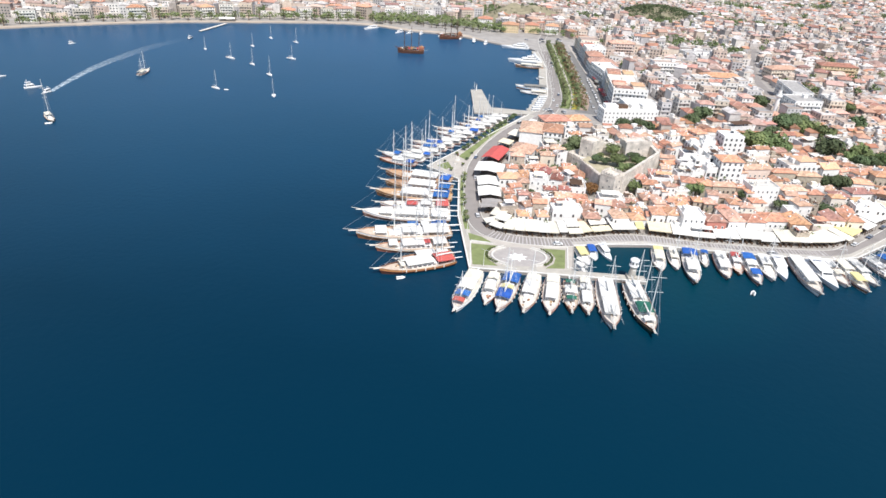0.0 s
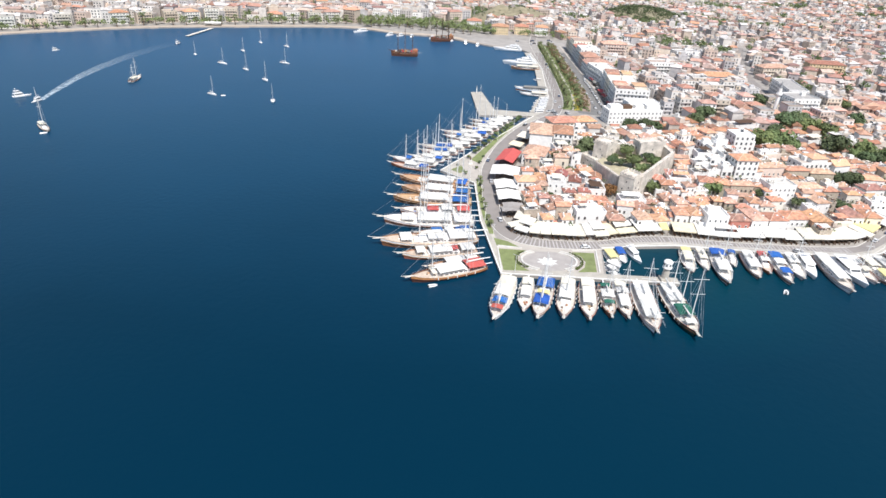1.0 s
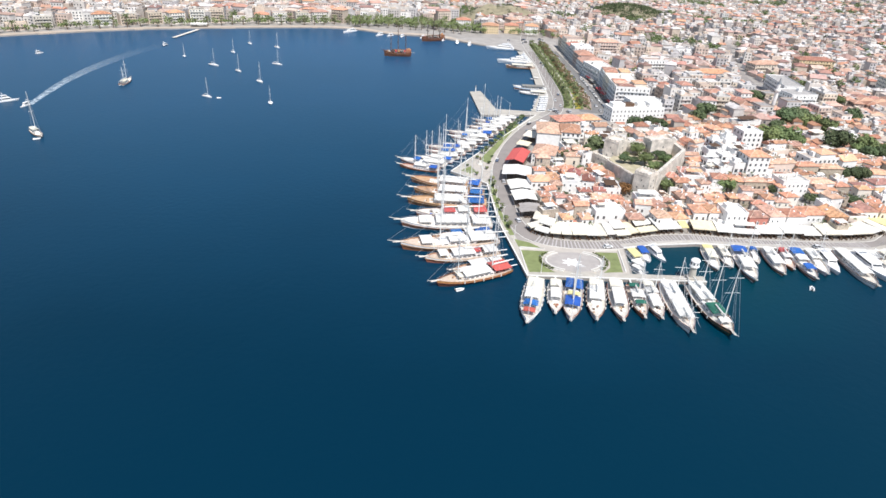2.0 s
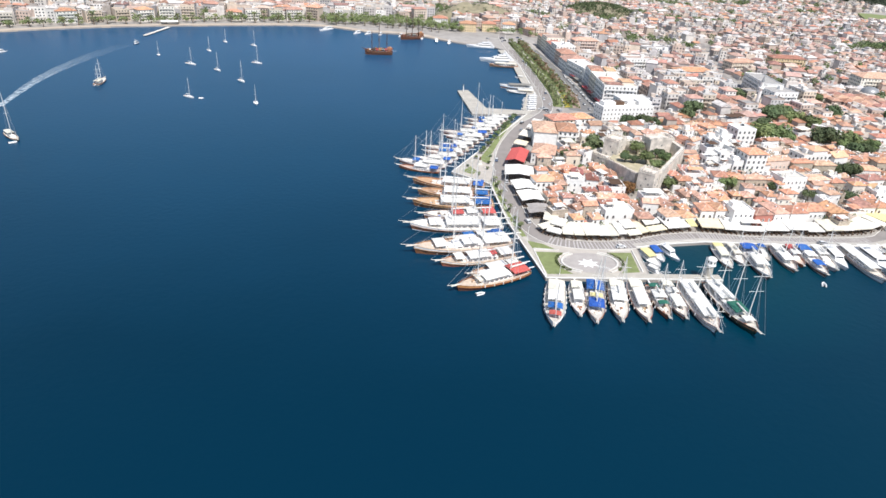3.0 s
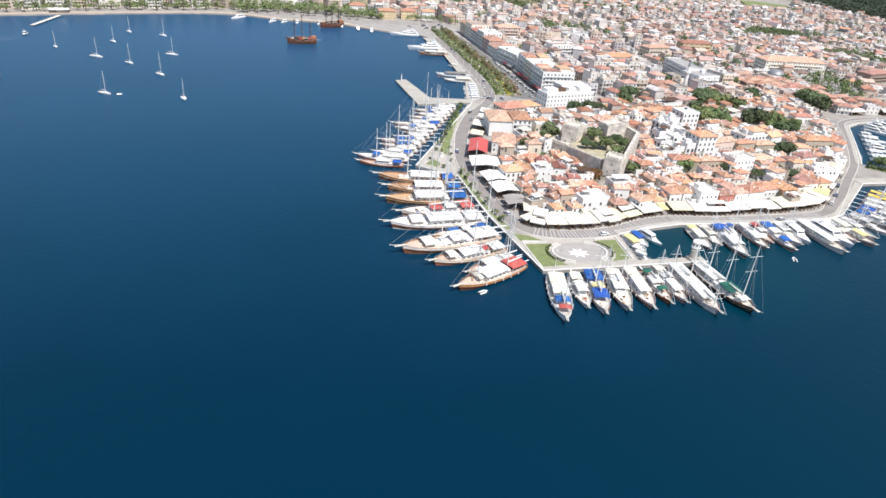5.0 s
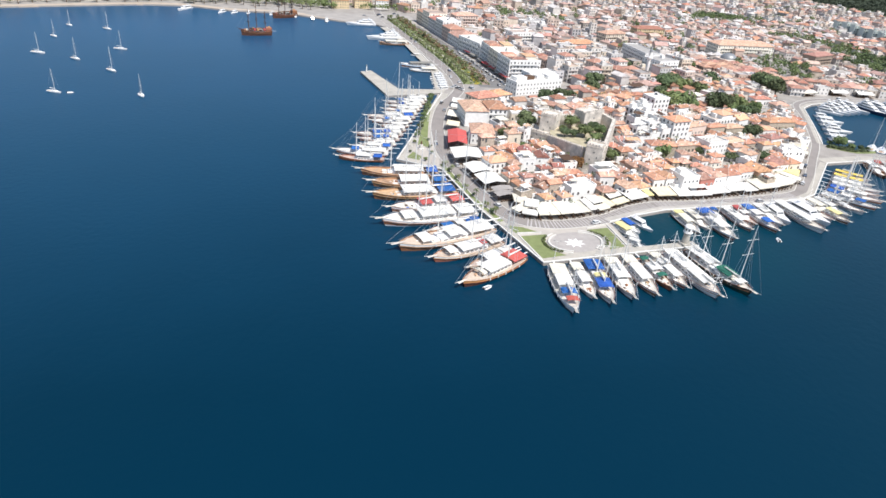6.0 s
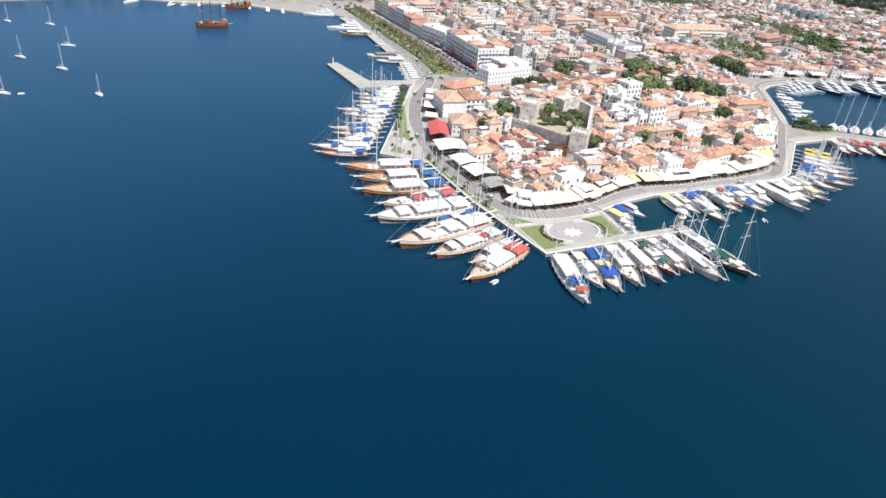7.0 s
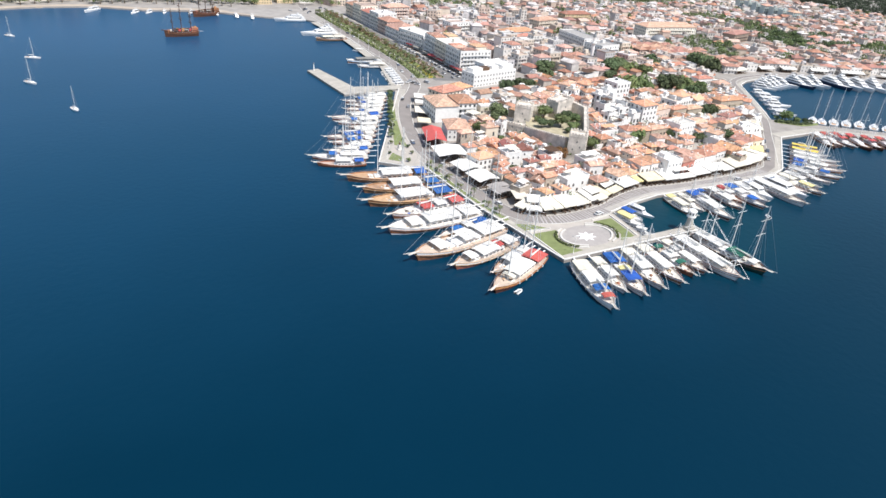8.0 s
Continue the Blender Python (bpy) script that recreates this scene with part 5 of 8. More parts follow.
SCRUB = material("dry_scrub_ground", (0.27, 0.24, 0.16), 0.95, 0.35, 0.15, 1.5)
hillock("scrub_hill", "dry brown scrub-covered hill behind the forecourt", 98, 905, 62, 40, 21, SCRUB)
hillock("wooded_mound", "low wooded mound in the town", 310, 1015, 62, 62, 14, SCRUB)
s = Shape()
random.seed(98)
for cx, cy, rx, ry, h, count in ((98, 905, 56, 36, 21, 90), (310, 1015, 58, 58, 14, 420)):
    for _ in range(count):
        a, q = rnd(0, 6.283), math.sqrt(rnd(0, 1))
        x, y = cx + rx * q * math.cos(a), cy + ry * q * math.sin(a)
        crowns_at(s, x, y, rnd(2.0, 3.4) if count < 100 else rnd(3.5, 6.0), 26, z=DECK + h * max(0.0, 1 - q * q) ** 0.8 * 0.95 + 2.0)
tagged(part("mound_trees", s, LEAF_DARK), "dark trees and scrub on the town mounds", "trees", kind="stuff")
s = Shape()
for x0, y0, x1, y1, count in ((533, 505, 600, 455, 60), (600, 800, 640, 770, 30), (290, 470, 250, 500, 14), (376, 500, 390, 512, 5), (560, 540, 700, 470, 70)):
    for _ in range(count):
        u = rnd(0, 1)
        crowns_at(s, x0 + (x1 - x0) * u + rnd(-7, 7), y0 + (y1 - y0) * u + rnd(-7, 7), rnd(3.5, 6), 60)
tagged(part("avenue_trees", s, LEAF_DARK), "dark green bands of trees between the town blocks", "trees", kind="stuff")


# ---- trees and planting ----
def tree_model(r, leaf, leaves, seed):
    random.seed(seed)
    trunk = Shape()
    h = r * 1.0
    trunk.tube((0, 0, -0.3), (rnd(-0.2, 0.2), rnd(-0.2, 0.2), h * 0.7), r * 0.075, r * 0.05, 7)
    for k in range(5):
        a = k * 1.257 + rnd(-0.3, 0.3)
        trunk.tube((0, 0, h * rnd(0.45, 0.7)), (math.cos(a) * r * 0.55, math.sin(a) * r * 0.55, h * rnd(0.9, 1.2)), r * 0.04, r * 0.015, 5)
    crown = Shape()
    for i in range(3):
        a = i * 2.1
        crowns_at(crown, math.cos(a) * r * 0.25, math.sin(a) * r * 0.25, r * 0.82, leaves // 3, z=h * 1.05, leaf=0.12)
    return trunk.data("trunk", BARK), crown.data("crown", leaf)


TREE_MODELS = [tree_model(5, LEAF, 1500, 11), tree_model(5, LEAF_DARK, 1400, 12), tree_model(5, LEAF_DARK, 1500, 13)]
RUST_MODEL = tree_model(5, LEAF_RUST, 700, 14)


def tree(x, y, r, model, label, z=None):
    th = root("tree", pose(x, y, ground_at(x, y) if z is None else z, 0, 0, rnd(0, 360)) @ Matrix.Scale(r / 5, 4), label, "tree", "town trees")
    part("trunk", model[0], None, th)
    part("crown", model[1], None, th)


random.seed(5)
for x, y, r in TREES:
    tree(x, y, r * 1.08, random.choice(TREE_MODELS), "leafy dark green tree among the old houses", 10.8 if inside((x, y), CASTLE_FOOT) else None)
for x, y, r in YARDS:
    tree(x, y, r, random.choice(TREE_MODELS), "small leafy tree in a courtyard between houses")
tree(78, 301, 4.4, RUST_MODEL, "rust-brown leafed tree below the castle wall")


for x, y, r in ((96.5, 339.5, 4.2), (84.5, 326, 3.0), (95.5, 323.5, 4.2), (106.5, 325.5, 3.2), (106, 332, 3.2), (96, 314.5, 3.0), (89.5, 324.5, 2.4), (101, 318, 2.4), (110.5, 331, 2.4), (92, 313.5, 1.8), (101, 331, 2.2), (88, 335, 2.0)):
    tree(x, y, r * 1.1, random.choice(TREE_MODELS), "olive-green bush in the castle court", 10.8)



def yard_plants():
    s = Shape()
    random.seed(17)
    n = 0
    while n < 420:
        x, y = rnd(30, 320), rnd(258, 450)
        if inside((x, y), OLD_TOWN) and not inside((x, y), CASTLE_FOOT) and not on_road(x, y, 7):
            r = rnd(0.9, 2.0)
            crowns_at(s, x, y, r, 24, z=ground_at(x, y) + rnd(2.0, 5.6))
            n += 1
    tagged(part("yard_plants", s, LEAF), "climbers and bushes in yards and on terraces of the old town", "plants", kind="stuff")


yard_plants()


def palm_model(seed, h):
    random.seed(seed)
    trunk = Shape()
    bend = Vector((rnd(-0.5, 0.5), rnd(-0.5, 0.5), 0))
    pts = [Vector((0, 0, -0.2)) + bend * (k / 4) ** 2 + Vector((0, 0, h * k / 4)) for k in range(5)]
    for k in range(4):
        trunk.tube(pts[k], pts[k + 1], 0.3 - 0.03 * k, 0.27 - 0.03 * k, 7)
    crown = Shape()
    top = pts[-1]
    for i in range(22):
        a, up = i * 2.4, rnd(-0.25, 0.9)
        d = Vector((math.cos(a), math.sin(a), 0))
        side = Vector((-d.y, d.x, 0))
        length = rnd(2.0, 2.7)
        prev = None
        for k in range(5):
            u = k / 4
            p = top + d * length * u + Vector((0, 0, length * (up * u - 0.85 * u * u)))
            wdt = 0.42 * (1 - u * 0.75)
            cur = (p - side * wdt - Vector((0, 0, 0.18)), p, p + side * wdt - Vector((0, 0, 0.18)))
            if prev:
                crown.face([prev[0], cur[0], cur[1], prev[1]])
                crown.face([prev[1], cur[1], cur[2], prev[2]])
            prev = cur
    return trunk.data("trunk", BARK), crown.data("crown", PALM)


PALMS = [palm_model(21, 6.0), palm_model(22, 7.5), palm_model(23, 5.0)]


def palm(x, y, scale=1.0):
    th = root("palm_tree", pose(x, y, ground_at(x, y), 0, 0, rnd(0, 360)) @ Matrix.Scale(scale, 4), "palm tree with drooping green fronds", "palm tree", "harbour palms")
    m = random.choice(PALMS)
    part("trunk", m[0], None, th)
    part("crown", m[1], None, th)


def hedge(name, line, w, h, mat, label):
    s = Shape()
    for p in line:
        crowns_at(s, p.x, p.y, w, 26, z=DECK + h * 0.55, squash=h / w * 0.7)
    tagged(part(name, s, mat), label, "hedge", kind="stuff")


random.seed(6)
GARDEN = smooth_line([(90, 470), (98, 512), (104, 613), (110, 735)], 5.0)
setting("garden_bed", strip(GARDEN, 4.5, 10.5, DECK + 0.14, 0.12), GRASS, "long green bed of the palm garden", "garden")
hedge("hedge", [p + Vector((-3.5, 0)) for p in GARDEN], 1.6, 1.6, HEDGE, "clipped green hedge along the palm garden")
hedge("flower_bed", [p + Vector((rnd(3.5, 8), rnd(-2, 2))) for p in GARDEN[:9] for _ in range(2)], 1.6, 0.8, FLOWER, "yellow and red flower bed in the garden")
setting("garden_path", strip(GARDEN, -2.4, 4.0, DECK + 0.17, 0.1), PAVING, "pale path between the palm rows", "path")
for k, p in enumerate(GARDEN[2:]):
    palm(p.x + rnd(-3.0, -1.2), p.y + rnd(-1, 1), rnd(0.7, 0.95))
    if k % 2 == 0:
        palm(p.x + rnd(6.8, 9.5), p.y + rnd(-2, 2), rnd(0.7, 0.95))
    if k % 3 == 0:
        tree(p.x + rnd(6.5, 9.5), p.y + 2, rnd(1.6, 2.4), random.choice(TREE_MODELS), "small round garden tree beside the promenade")
setting("garden_walk", strip(GARDEN, -10.6, 16.5, DECK + 0.13, 0.1), BRICK_PAVING, "brown brick walk beside the palm garden", "path")
s = Shape()
for p in GARDEN:
    for _ in range(4):
        crowns_at(s, p.x + rnd(-3.5, 9.8), p.y + rnd(-2.5, 2.5), rnd(0.8, 1.7), 30, lift=0.9)
    for _ in range(3):
        crowns_at(s, p.x + rnd(10.5, 15.8), p.y + rnd(-2.5, 2.5), rnd(0.6, 1.5), 30, lift=0.9)
tagged(part("garden_shrubs", s, LEAF), "green shrubs along the brown garden walk", "shrubs", kind="stuff")
s = Shape()
for p in GARDEN[2:]:
    for _ in range(3):
        crowns_at(s, p.x + rnd(5, 14.5), p.y + rnd(-2.5, 2.5), rnd(1.2, 2.3), 40, lift=1.3)
tagged(part("bronze_shrubs", s, LEAF_BRONZE), "bronze-brown shrubs in the palm garden", "shrubs", kind="stuff")
# planting along the west quay and in the triangular garden
for p in smooth_line([(50, 437), (34, 404), (24, 383), (14, 362)], 6):
    tree(p.x - 1.5, p.y + 1.0, rnd(1.6, 2.4), random.choice(TREE_MODELS), "low bushy tree on the quayside verge")
for p in smooth_line([(12.3, 318), (11.8, 300), (12.2, 280), (13.2, 262)], 7):
    palm(p.x, p.y, rnd(0.55, 0.7))
    tree(p.x + 0.2, p.y + 3.2, rnd(0.9, 1.3), random.choice(TREE_MODELS), "small shrub on the quayside verge")
verge = strip(smooth_line([(11.7, 322), (11.2, 300), (11.7, 276), (13.5, 256)], 4), 1.1, 1.1, DECK + 0.12, 0.12)
setting("verge", verge, GRASS, "narrow planted verge between road and quay", "verge")
lawn = Shape()
lawn.prism([(-3, 334.5), (2, 329.5), (5, 334), (3, 342)], DECK - 0.1, DECK + 0.1)
setting("lawn", lawn, GRASS, "small lawn in the triangular garden", "lawn")
lawn = Shape()
lawn.prism([(9, 352), (14, 346), (18, 361), (30, 392), (44, 425), (41, 424)], DECK - 0.1, DECK + 0.1)
setting("lawn", lawn, GRASS, "long lawn strip beside the harbour road", "lawn")
for x, y in ((1, 341), (11.5, 337), (14, 346), (17, 357), (8, 354), (5, 328)):
    tree(x, y, rnd(0.9, 1.4), random.choice(TREE_MODELS), "small garden tree on the waterfront")


for x, y, r in ((276, 306, 4.4), (281, 301, 2.4), (286, 298, 2.2), (273, 310, 1.8), (291, 297, 1.6), (279, 309, 1.8)):
    tree(x, y, r, random.choice(TREE_MODELS), "green bushy tree at the root of the dock")


def statue():
    th = root("monument", pose(8.5, 345, DECK + 0.1), "dark bronze monument on a pale plinth", "monument")
    s = Shape()
    s.box(-1.4, -1.4, -0.1, 1.4, 1.4, 0.5, bevel=0.1)
    s.box(-0.8, -0.8, 0.5, 0.8, 0.8, 2.6, bevel=0.08)
    part("plinth", s, KERB, th)
    s = Shape()
    s.tube((0, 0, 2.6), (0, 0, 3.8), 0.55, 0.42, 8)
    s.tube((0, 0, 3.8), (0, 0, 4.5), 0.42, 0.2, 8)
    part("figure", s, WOOD_DARK, th)


statue()


# ---- waterfront square ----
def oval(cx, cy, a, b, n=48, turn=0.0):
    t = radians(turn)
    return [(cx + a * math.cos(u) * math.cos(t) - b * math.sin(u) * math.sin(t), cy + a * math.cos(u) * math.sin(t) + b * math.sin(u) * math.cos(t)) for u in np.linspace(0, 2 * math.pi, n, endpoint=False)]


def plaza():
    cx, cy, a, b = 35.6, 232.4, 14.0, 9.6
    for name, pts in (("lawn", [(15.5, 223.5), (26, 223.5), (22.5, 228), (21.3, 232.6), (23, 238), (27, 241), (15.0, 242)]), ("lawn", [(46, 223.6), (54.0, 224.2), (56.5, 240.5), (47, 240.8), (50, 237), (51.2, 232.6), (49.7, 227.5)]),
                      ("lawn", [(14.6, 245), (25, 243.2), (20, 249), (14.0, 252)])):
        s = Shape()
        s.prism(pts, DECK - 0.1, DECK + 0.12)
        setting(name, s, GRASS, "green lawn of the waterfront square", "lawn")
    s = Shape()
    s.prism(oval(cx, cy, a - 1.4, b - 1.4), DECK - 0.1, DECK + 0.07)
    setting("plaza_floor", s, ASPHALT_PALE, "oval grey paved floor with a white star", "plaza")
    for r0, r1 in ((1.0, 0.94), (0.86, 0.80)):
        for mid in (0, math.pi):
            s = Shape()
            us = np.linspace(mid - 1.1, mid + 1.1, 26)
            for i in range(25):
                quad = [(cx + a * r * math.cos(u), cy + b * r * math.sin(u)) for r, u in ((r1, us[i]), (r0, us[i]), (r0, us[i + 1]), (r1, us[i + 1]))]
                s.prism(quad, DECK, DECK + 0.5)
            setting("curved_bench_wall", s, KERB, "low curved white stone bench wall", "bench wall")
    for side in (0, math.pi):
        s = Shape()
        for u in np.linspace(side - 0.75, side + 0.75, 22):
            crowns_at(s, cx + (a - 0.1) * math.cos(u + math.pi * 0), cy + (b + 0.1) * math.sin(u), 0.7, 22, z=DECK + 0.5)
        tagged(part("hedge", s, HEDGE), "clipped hedge round the oval plaza", "hedge", kind="stuff")
    star = Shape()
    for k in range(8):
        u = k * math.pi / 4 + 0.2
        r = 4.6
        c, sn = math.cos(u), math.sin(u)
        pts = [(34.8, 231.8), (34.8 + 2.6 * math.cos(u - 0.39), 231.8 + 2.1 * math.sin(u - 0.39)), (34.8 + r * c, 231.8 + r * 0.85 * sn), (34.8 + 2.6 * math.cos(u + 0.39), 231.8 + 2.1 * math.sin(u + 0.39))]
        star.prism(pts, DECK + 0.05, DECK + 0.11 + 0.004 * (k % 2))
    setting("star_inlay", star, WHITEWASH, "white eight-pointed star inlaid in the plaza", "paving star")
    for pts in ([(14.6, 222), (14.9, 243.5), (25, 242.8)], [(55.2, 224), (57.8, 243), (47, 242)], [(15, 244.6), (25.5, 242.9)]):
        s = strip([Vector(p) for p in pts], 0.3, 0.3, DECK + 0.4, 0.5)
        setting("low_wall", s, KERB, "low pale stone wall edging the lawn", "wall")


ASPHALT_PALE = material("grey_granite_setts", (0.39, 0.36, 0.34), 0.85, 0.12, 0.4, 5)
plaza()


def lighthouse():
    th = root("lighthouse", pose(80.5, 219.7, DECK + 0.05), "small pale stone harbour light tower with a round top", "lighthouse")
    s = Shape()
    s.box(-2.0, -2.0, 0, 2.0, 2.0, 1.2, bevel=0.15)
    s.tube((0, 0, 1.2), (0, 0, 5.6), 1.6, 1.25, 12)
    part("tower", s, QUAY, th)
    s = Shape()
    s.tube((0, 0, 5.4), (0, 0, 5.8), 1.35, 1.95, 16)
    s.tube((0, 0, 5.8), (0, 0, 6.2), 1.95, 1.95, 16)
    part("gallery", s, WHITEWASH, th)
    s = Shape()
    s.tube((0, 0, 6.2), (0, 0, 8.3), 1.7, 1.7, 16)
    drum = part("lantern", s, WHITEWASH, th)
    for k in range(8):
        a = k * math.pi / 4 + 0.2
        s = Shape()
        s.box(-0.32, -0.04, 6.9, 0.32, 0.04, 7.8)
        part("pane", s, GLASS, drum, at=pose(1.7 * math.cos(a), 1.7 * math.sin(a), 0, 0, 0, math.degrees(a) + 90))
    s = Shape()
    s.loft([[(1.9 * math.cos(u) * c, 1.9 * math.sin(u) * c, 8.3 + 0.9 * e) for u in np.linspace(0, 2 * math.pi, 16, endpoint=False)] for c, e in ((1.0, 0.0), (0.92, 0.4), (0.7, 0.75), (0.4, 0.94), (0.05, 1.0))], close=True)
    part("cap", s, WHITEWASH, th, "white domed cap", smooth=True)


lighthouse()


# ---- awnings ----
SEATS = []     # places of the restaurant tables
def awning(x, y, turn, w, d, h, mat, label, slope=0.5, name="awning", ridge=False):
    th = root(name, pose(x, y, ground_at(x, y), 0, 0, turn), label, "awning", "restaurant awnings")
    s = Shape()
    n = max(2, int(w / 2.2))
    v = []
    for j, (yy, zz) in enumerate(((-d / 2, h), (0, h + slope * (1.0 if ridge else 0.5)), (d / 2, h + (0 if ridge else slope)))):
        for i in range(n * 2 + 1):
            v.append((-w / 2 + w * i / (2 * n), yy, zz - (0.10 if i % 2 else 0.0)))
    m = n * 2 + 1
    faces = [(j * m + i, j * m + i + 1, (j + 1) * m + i + 1, (j + 1) * m + i) for j in range(2) for i in range(m - 1)]
    low = [(a, b, c - 0.06) for a, b, c in v]
    s.solid(v + low, faces + [tuple(q + len(v) for q in reversed(f)) for f in faces])
    part("canopy", s, mat, th)
    s = Shape()
    s.box(-w / 2, -d / 2 - 0.04, h - 0.45, w / 2, -d / 2, h)
    part("valance", s, mat, th)
    for px in (-w / 2 + 0.2, w / 2 - 0.2):
        for py, ph in ((-d / 2 + 0.2, h - 0.06), (d / 2 - 0.2, h + (0 if ridge else slope) - 0.1))[:2 if d > 5 else 1]:
            s = Shape()
            s.box(px - 0.07, py - 0.07, -0.3, px + 0.07, py + 0.07, ph)
            part("post", s, WOOD_DARK, th)
    for i in range(max(1, int(w / 2.4))):
        for jy in range(max(1, int(d / 2.6))):
            tx, ty = -w / 2 + 1.2 + i * 2.4, -d / 2 + 1.3 + jy * 2.6
            SEATS.append((th.matrix_basis @ Vector((tx, ty, 0)), turn))
    return th


random.seed(8)
FRONT = smooth_line([(22.5, 263), (25.5, 256.5), (34, 253.8), (50, 253.2), (64, 254.5), (76, 258.6), (92, 261.5), (124, 257.5), (170, 257.0), (188, 261.0), (208.5, 276.8), (233, 294.8), (247, 306.5)], 1.0)
cream = "cream canvas restaurant awning on posts"
i = 0
while i < len(FRONT) - 9:
    w = random.choice((5, 6, 8, 9, 10, 11)) if FRONT[i].x > 60 else random.choice((4, 5, 6, 7))
    p, q = FRONT[i], FRONT[min(i + w, len(FRONT) - 1)]
    d = q - p
    n = Vector((-d.y, d.x)).normalized()
    c = (p + q) / 2
    turn = math.degrees(math.atan2(d.y, d.x)) + rnd(-1.5, 1.5)
    mat = random.choice((CANVAS, CANVAS, CANVAS_WHITE, CANVAS_WHITE, PALE_CREAM, PALE_YELLOW if random.random() < 0.3 else PALE_CREAM))
    wide = d.length * rnd(0.95, 1.0)
    if 172.5 < c.x < 177:
        mat = CANVAS_GREEN
    kind = "green canvas awning on posts" if mat == CANVAS_GREEN else "pale yellow canvas awning on posts" if mat == PALE_YELLOW else "white canvas restaurant awning on posts" if mat == CANVAS_WHITE else cream
    front = rnd(-2.0, -0.4)
    depth = rnd(7.5, 10.5)
    if random.random() < 0.3:
        # a low canopy before a higher one
        awning(*(c + n * (front + 2.0)), turn, wide, 4.0, rnd(2.6, 3.1), mat, kind, 0.5)
        awning(*(c + n * (front + 7.6)), turn, wide * 0.9, 5.6, rnd(3.7, 4.6), random.choice((CANVAS, CANVAS_WHITE)), cream, rnd(0.4, 1.1), ridge=random.random() < 0.4)
    else:
        awning(*(c + n * (front + depth / 2)), turn, wide, depth, rnd(2.7, 3.4), mat, kind, rnd(0.5, 1.3))
    i += w if random.random() < 0.9 else w + 2
# along the west road
awning(30.6, 348.5, 69, 22, 10.5, 4.6, CANVAS_RED, "bright red pitched canvas restaurant awning", 1.4, ridge=True)
awning(26.3, 325, 78, 15, 15.5, 4.4, CANVAS_WHITE, "broad white canvas restaurant awning", 0.9, ridge=True)
for yy, mt, lb in ((306.5, CANVAS_WHITE, "white pitched restaurant awning"), (292.5, CANVAS_WHITE, "white pitched restaurant awning")):
    awning(24.7, yy, 92, 12.2, 11.5, 3.9, mt, lb, 0.9, ridge=True)
for yy, xx in ((281.0, 25.6), (275.6, 24.6)):
    awning(xx, yy, 92, 5.0, 10.0, 3.6, CANVAS_SLATE, "grey-brown canvas awning beside the road", 0.5, ridge=True)
awning(28.5, 268.5, 70, 9.0, 6.5, 3.4, CANVAS, cream, 0.6)
for x, y, w, mat in ((38.3, 373.5, 9, PALE_CREAM), (46, 391.5, 13, CANVAS), (54, 406.5, 8, CANVAS_WHITE), (60, 419, 10, CANVAS_WHITE)):
    awning(x, y, 64, w, 7.5, 3.4, mat, "cream canvas awning beside the road", 0.5)
# shop awnings under the street fronts
for k, yy in enumerate((470, 482, 494, 508, 521, 534, 553, 566, 579)):
    awning(124.4 + (yy - 470) * 0.062, yy + rnd(-1, 1), -86, rnd(8, 11), rnd(3.0, 4.5), 3.0, random.choice((AWNING_BROWN, AWNING_BROWN, CANVAS_RED, CANVAS_GREY)), "red-brown canvas shop awning over the pavement", 0.6)
# beyond the marina
for x, y, t in ((371, 415, 2), (404, 412, -12), (426, 405, -20), (452, 392, -28), (478, 376, -32), (505, 358, -34)):
    awning(x, y, t, rnd(14, 21), rnd(8, 11), 3.3, random.choice((CANVAS_WHITE, CANVAS_WHITE, CANVAS)), "broad white marina restaurant awning", 1.2, ridge=True)
for x, y in ((251, 324), (262, 336), (273, 347)):
    awning(x, y, 42, 10, 8, 3.6, random.choice((CANVAS_WHITE, CANVAS)), "white canvas awning of a street cafe", 0.8, ridge=True)


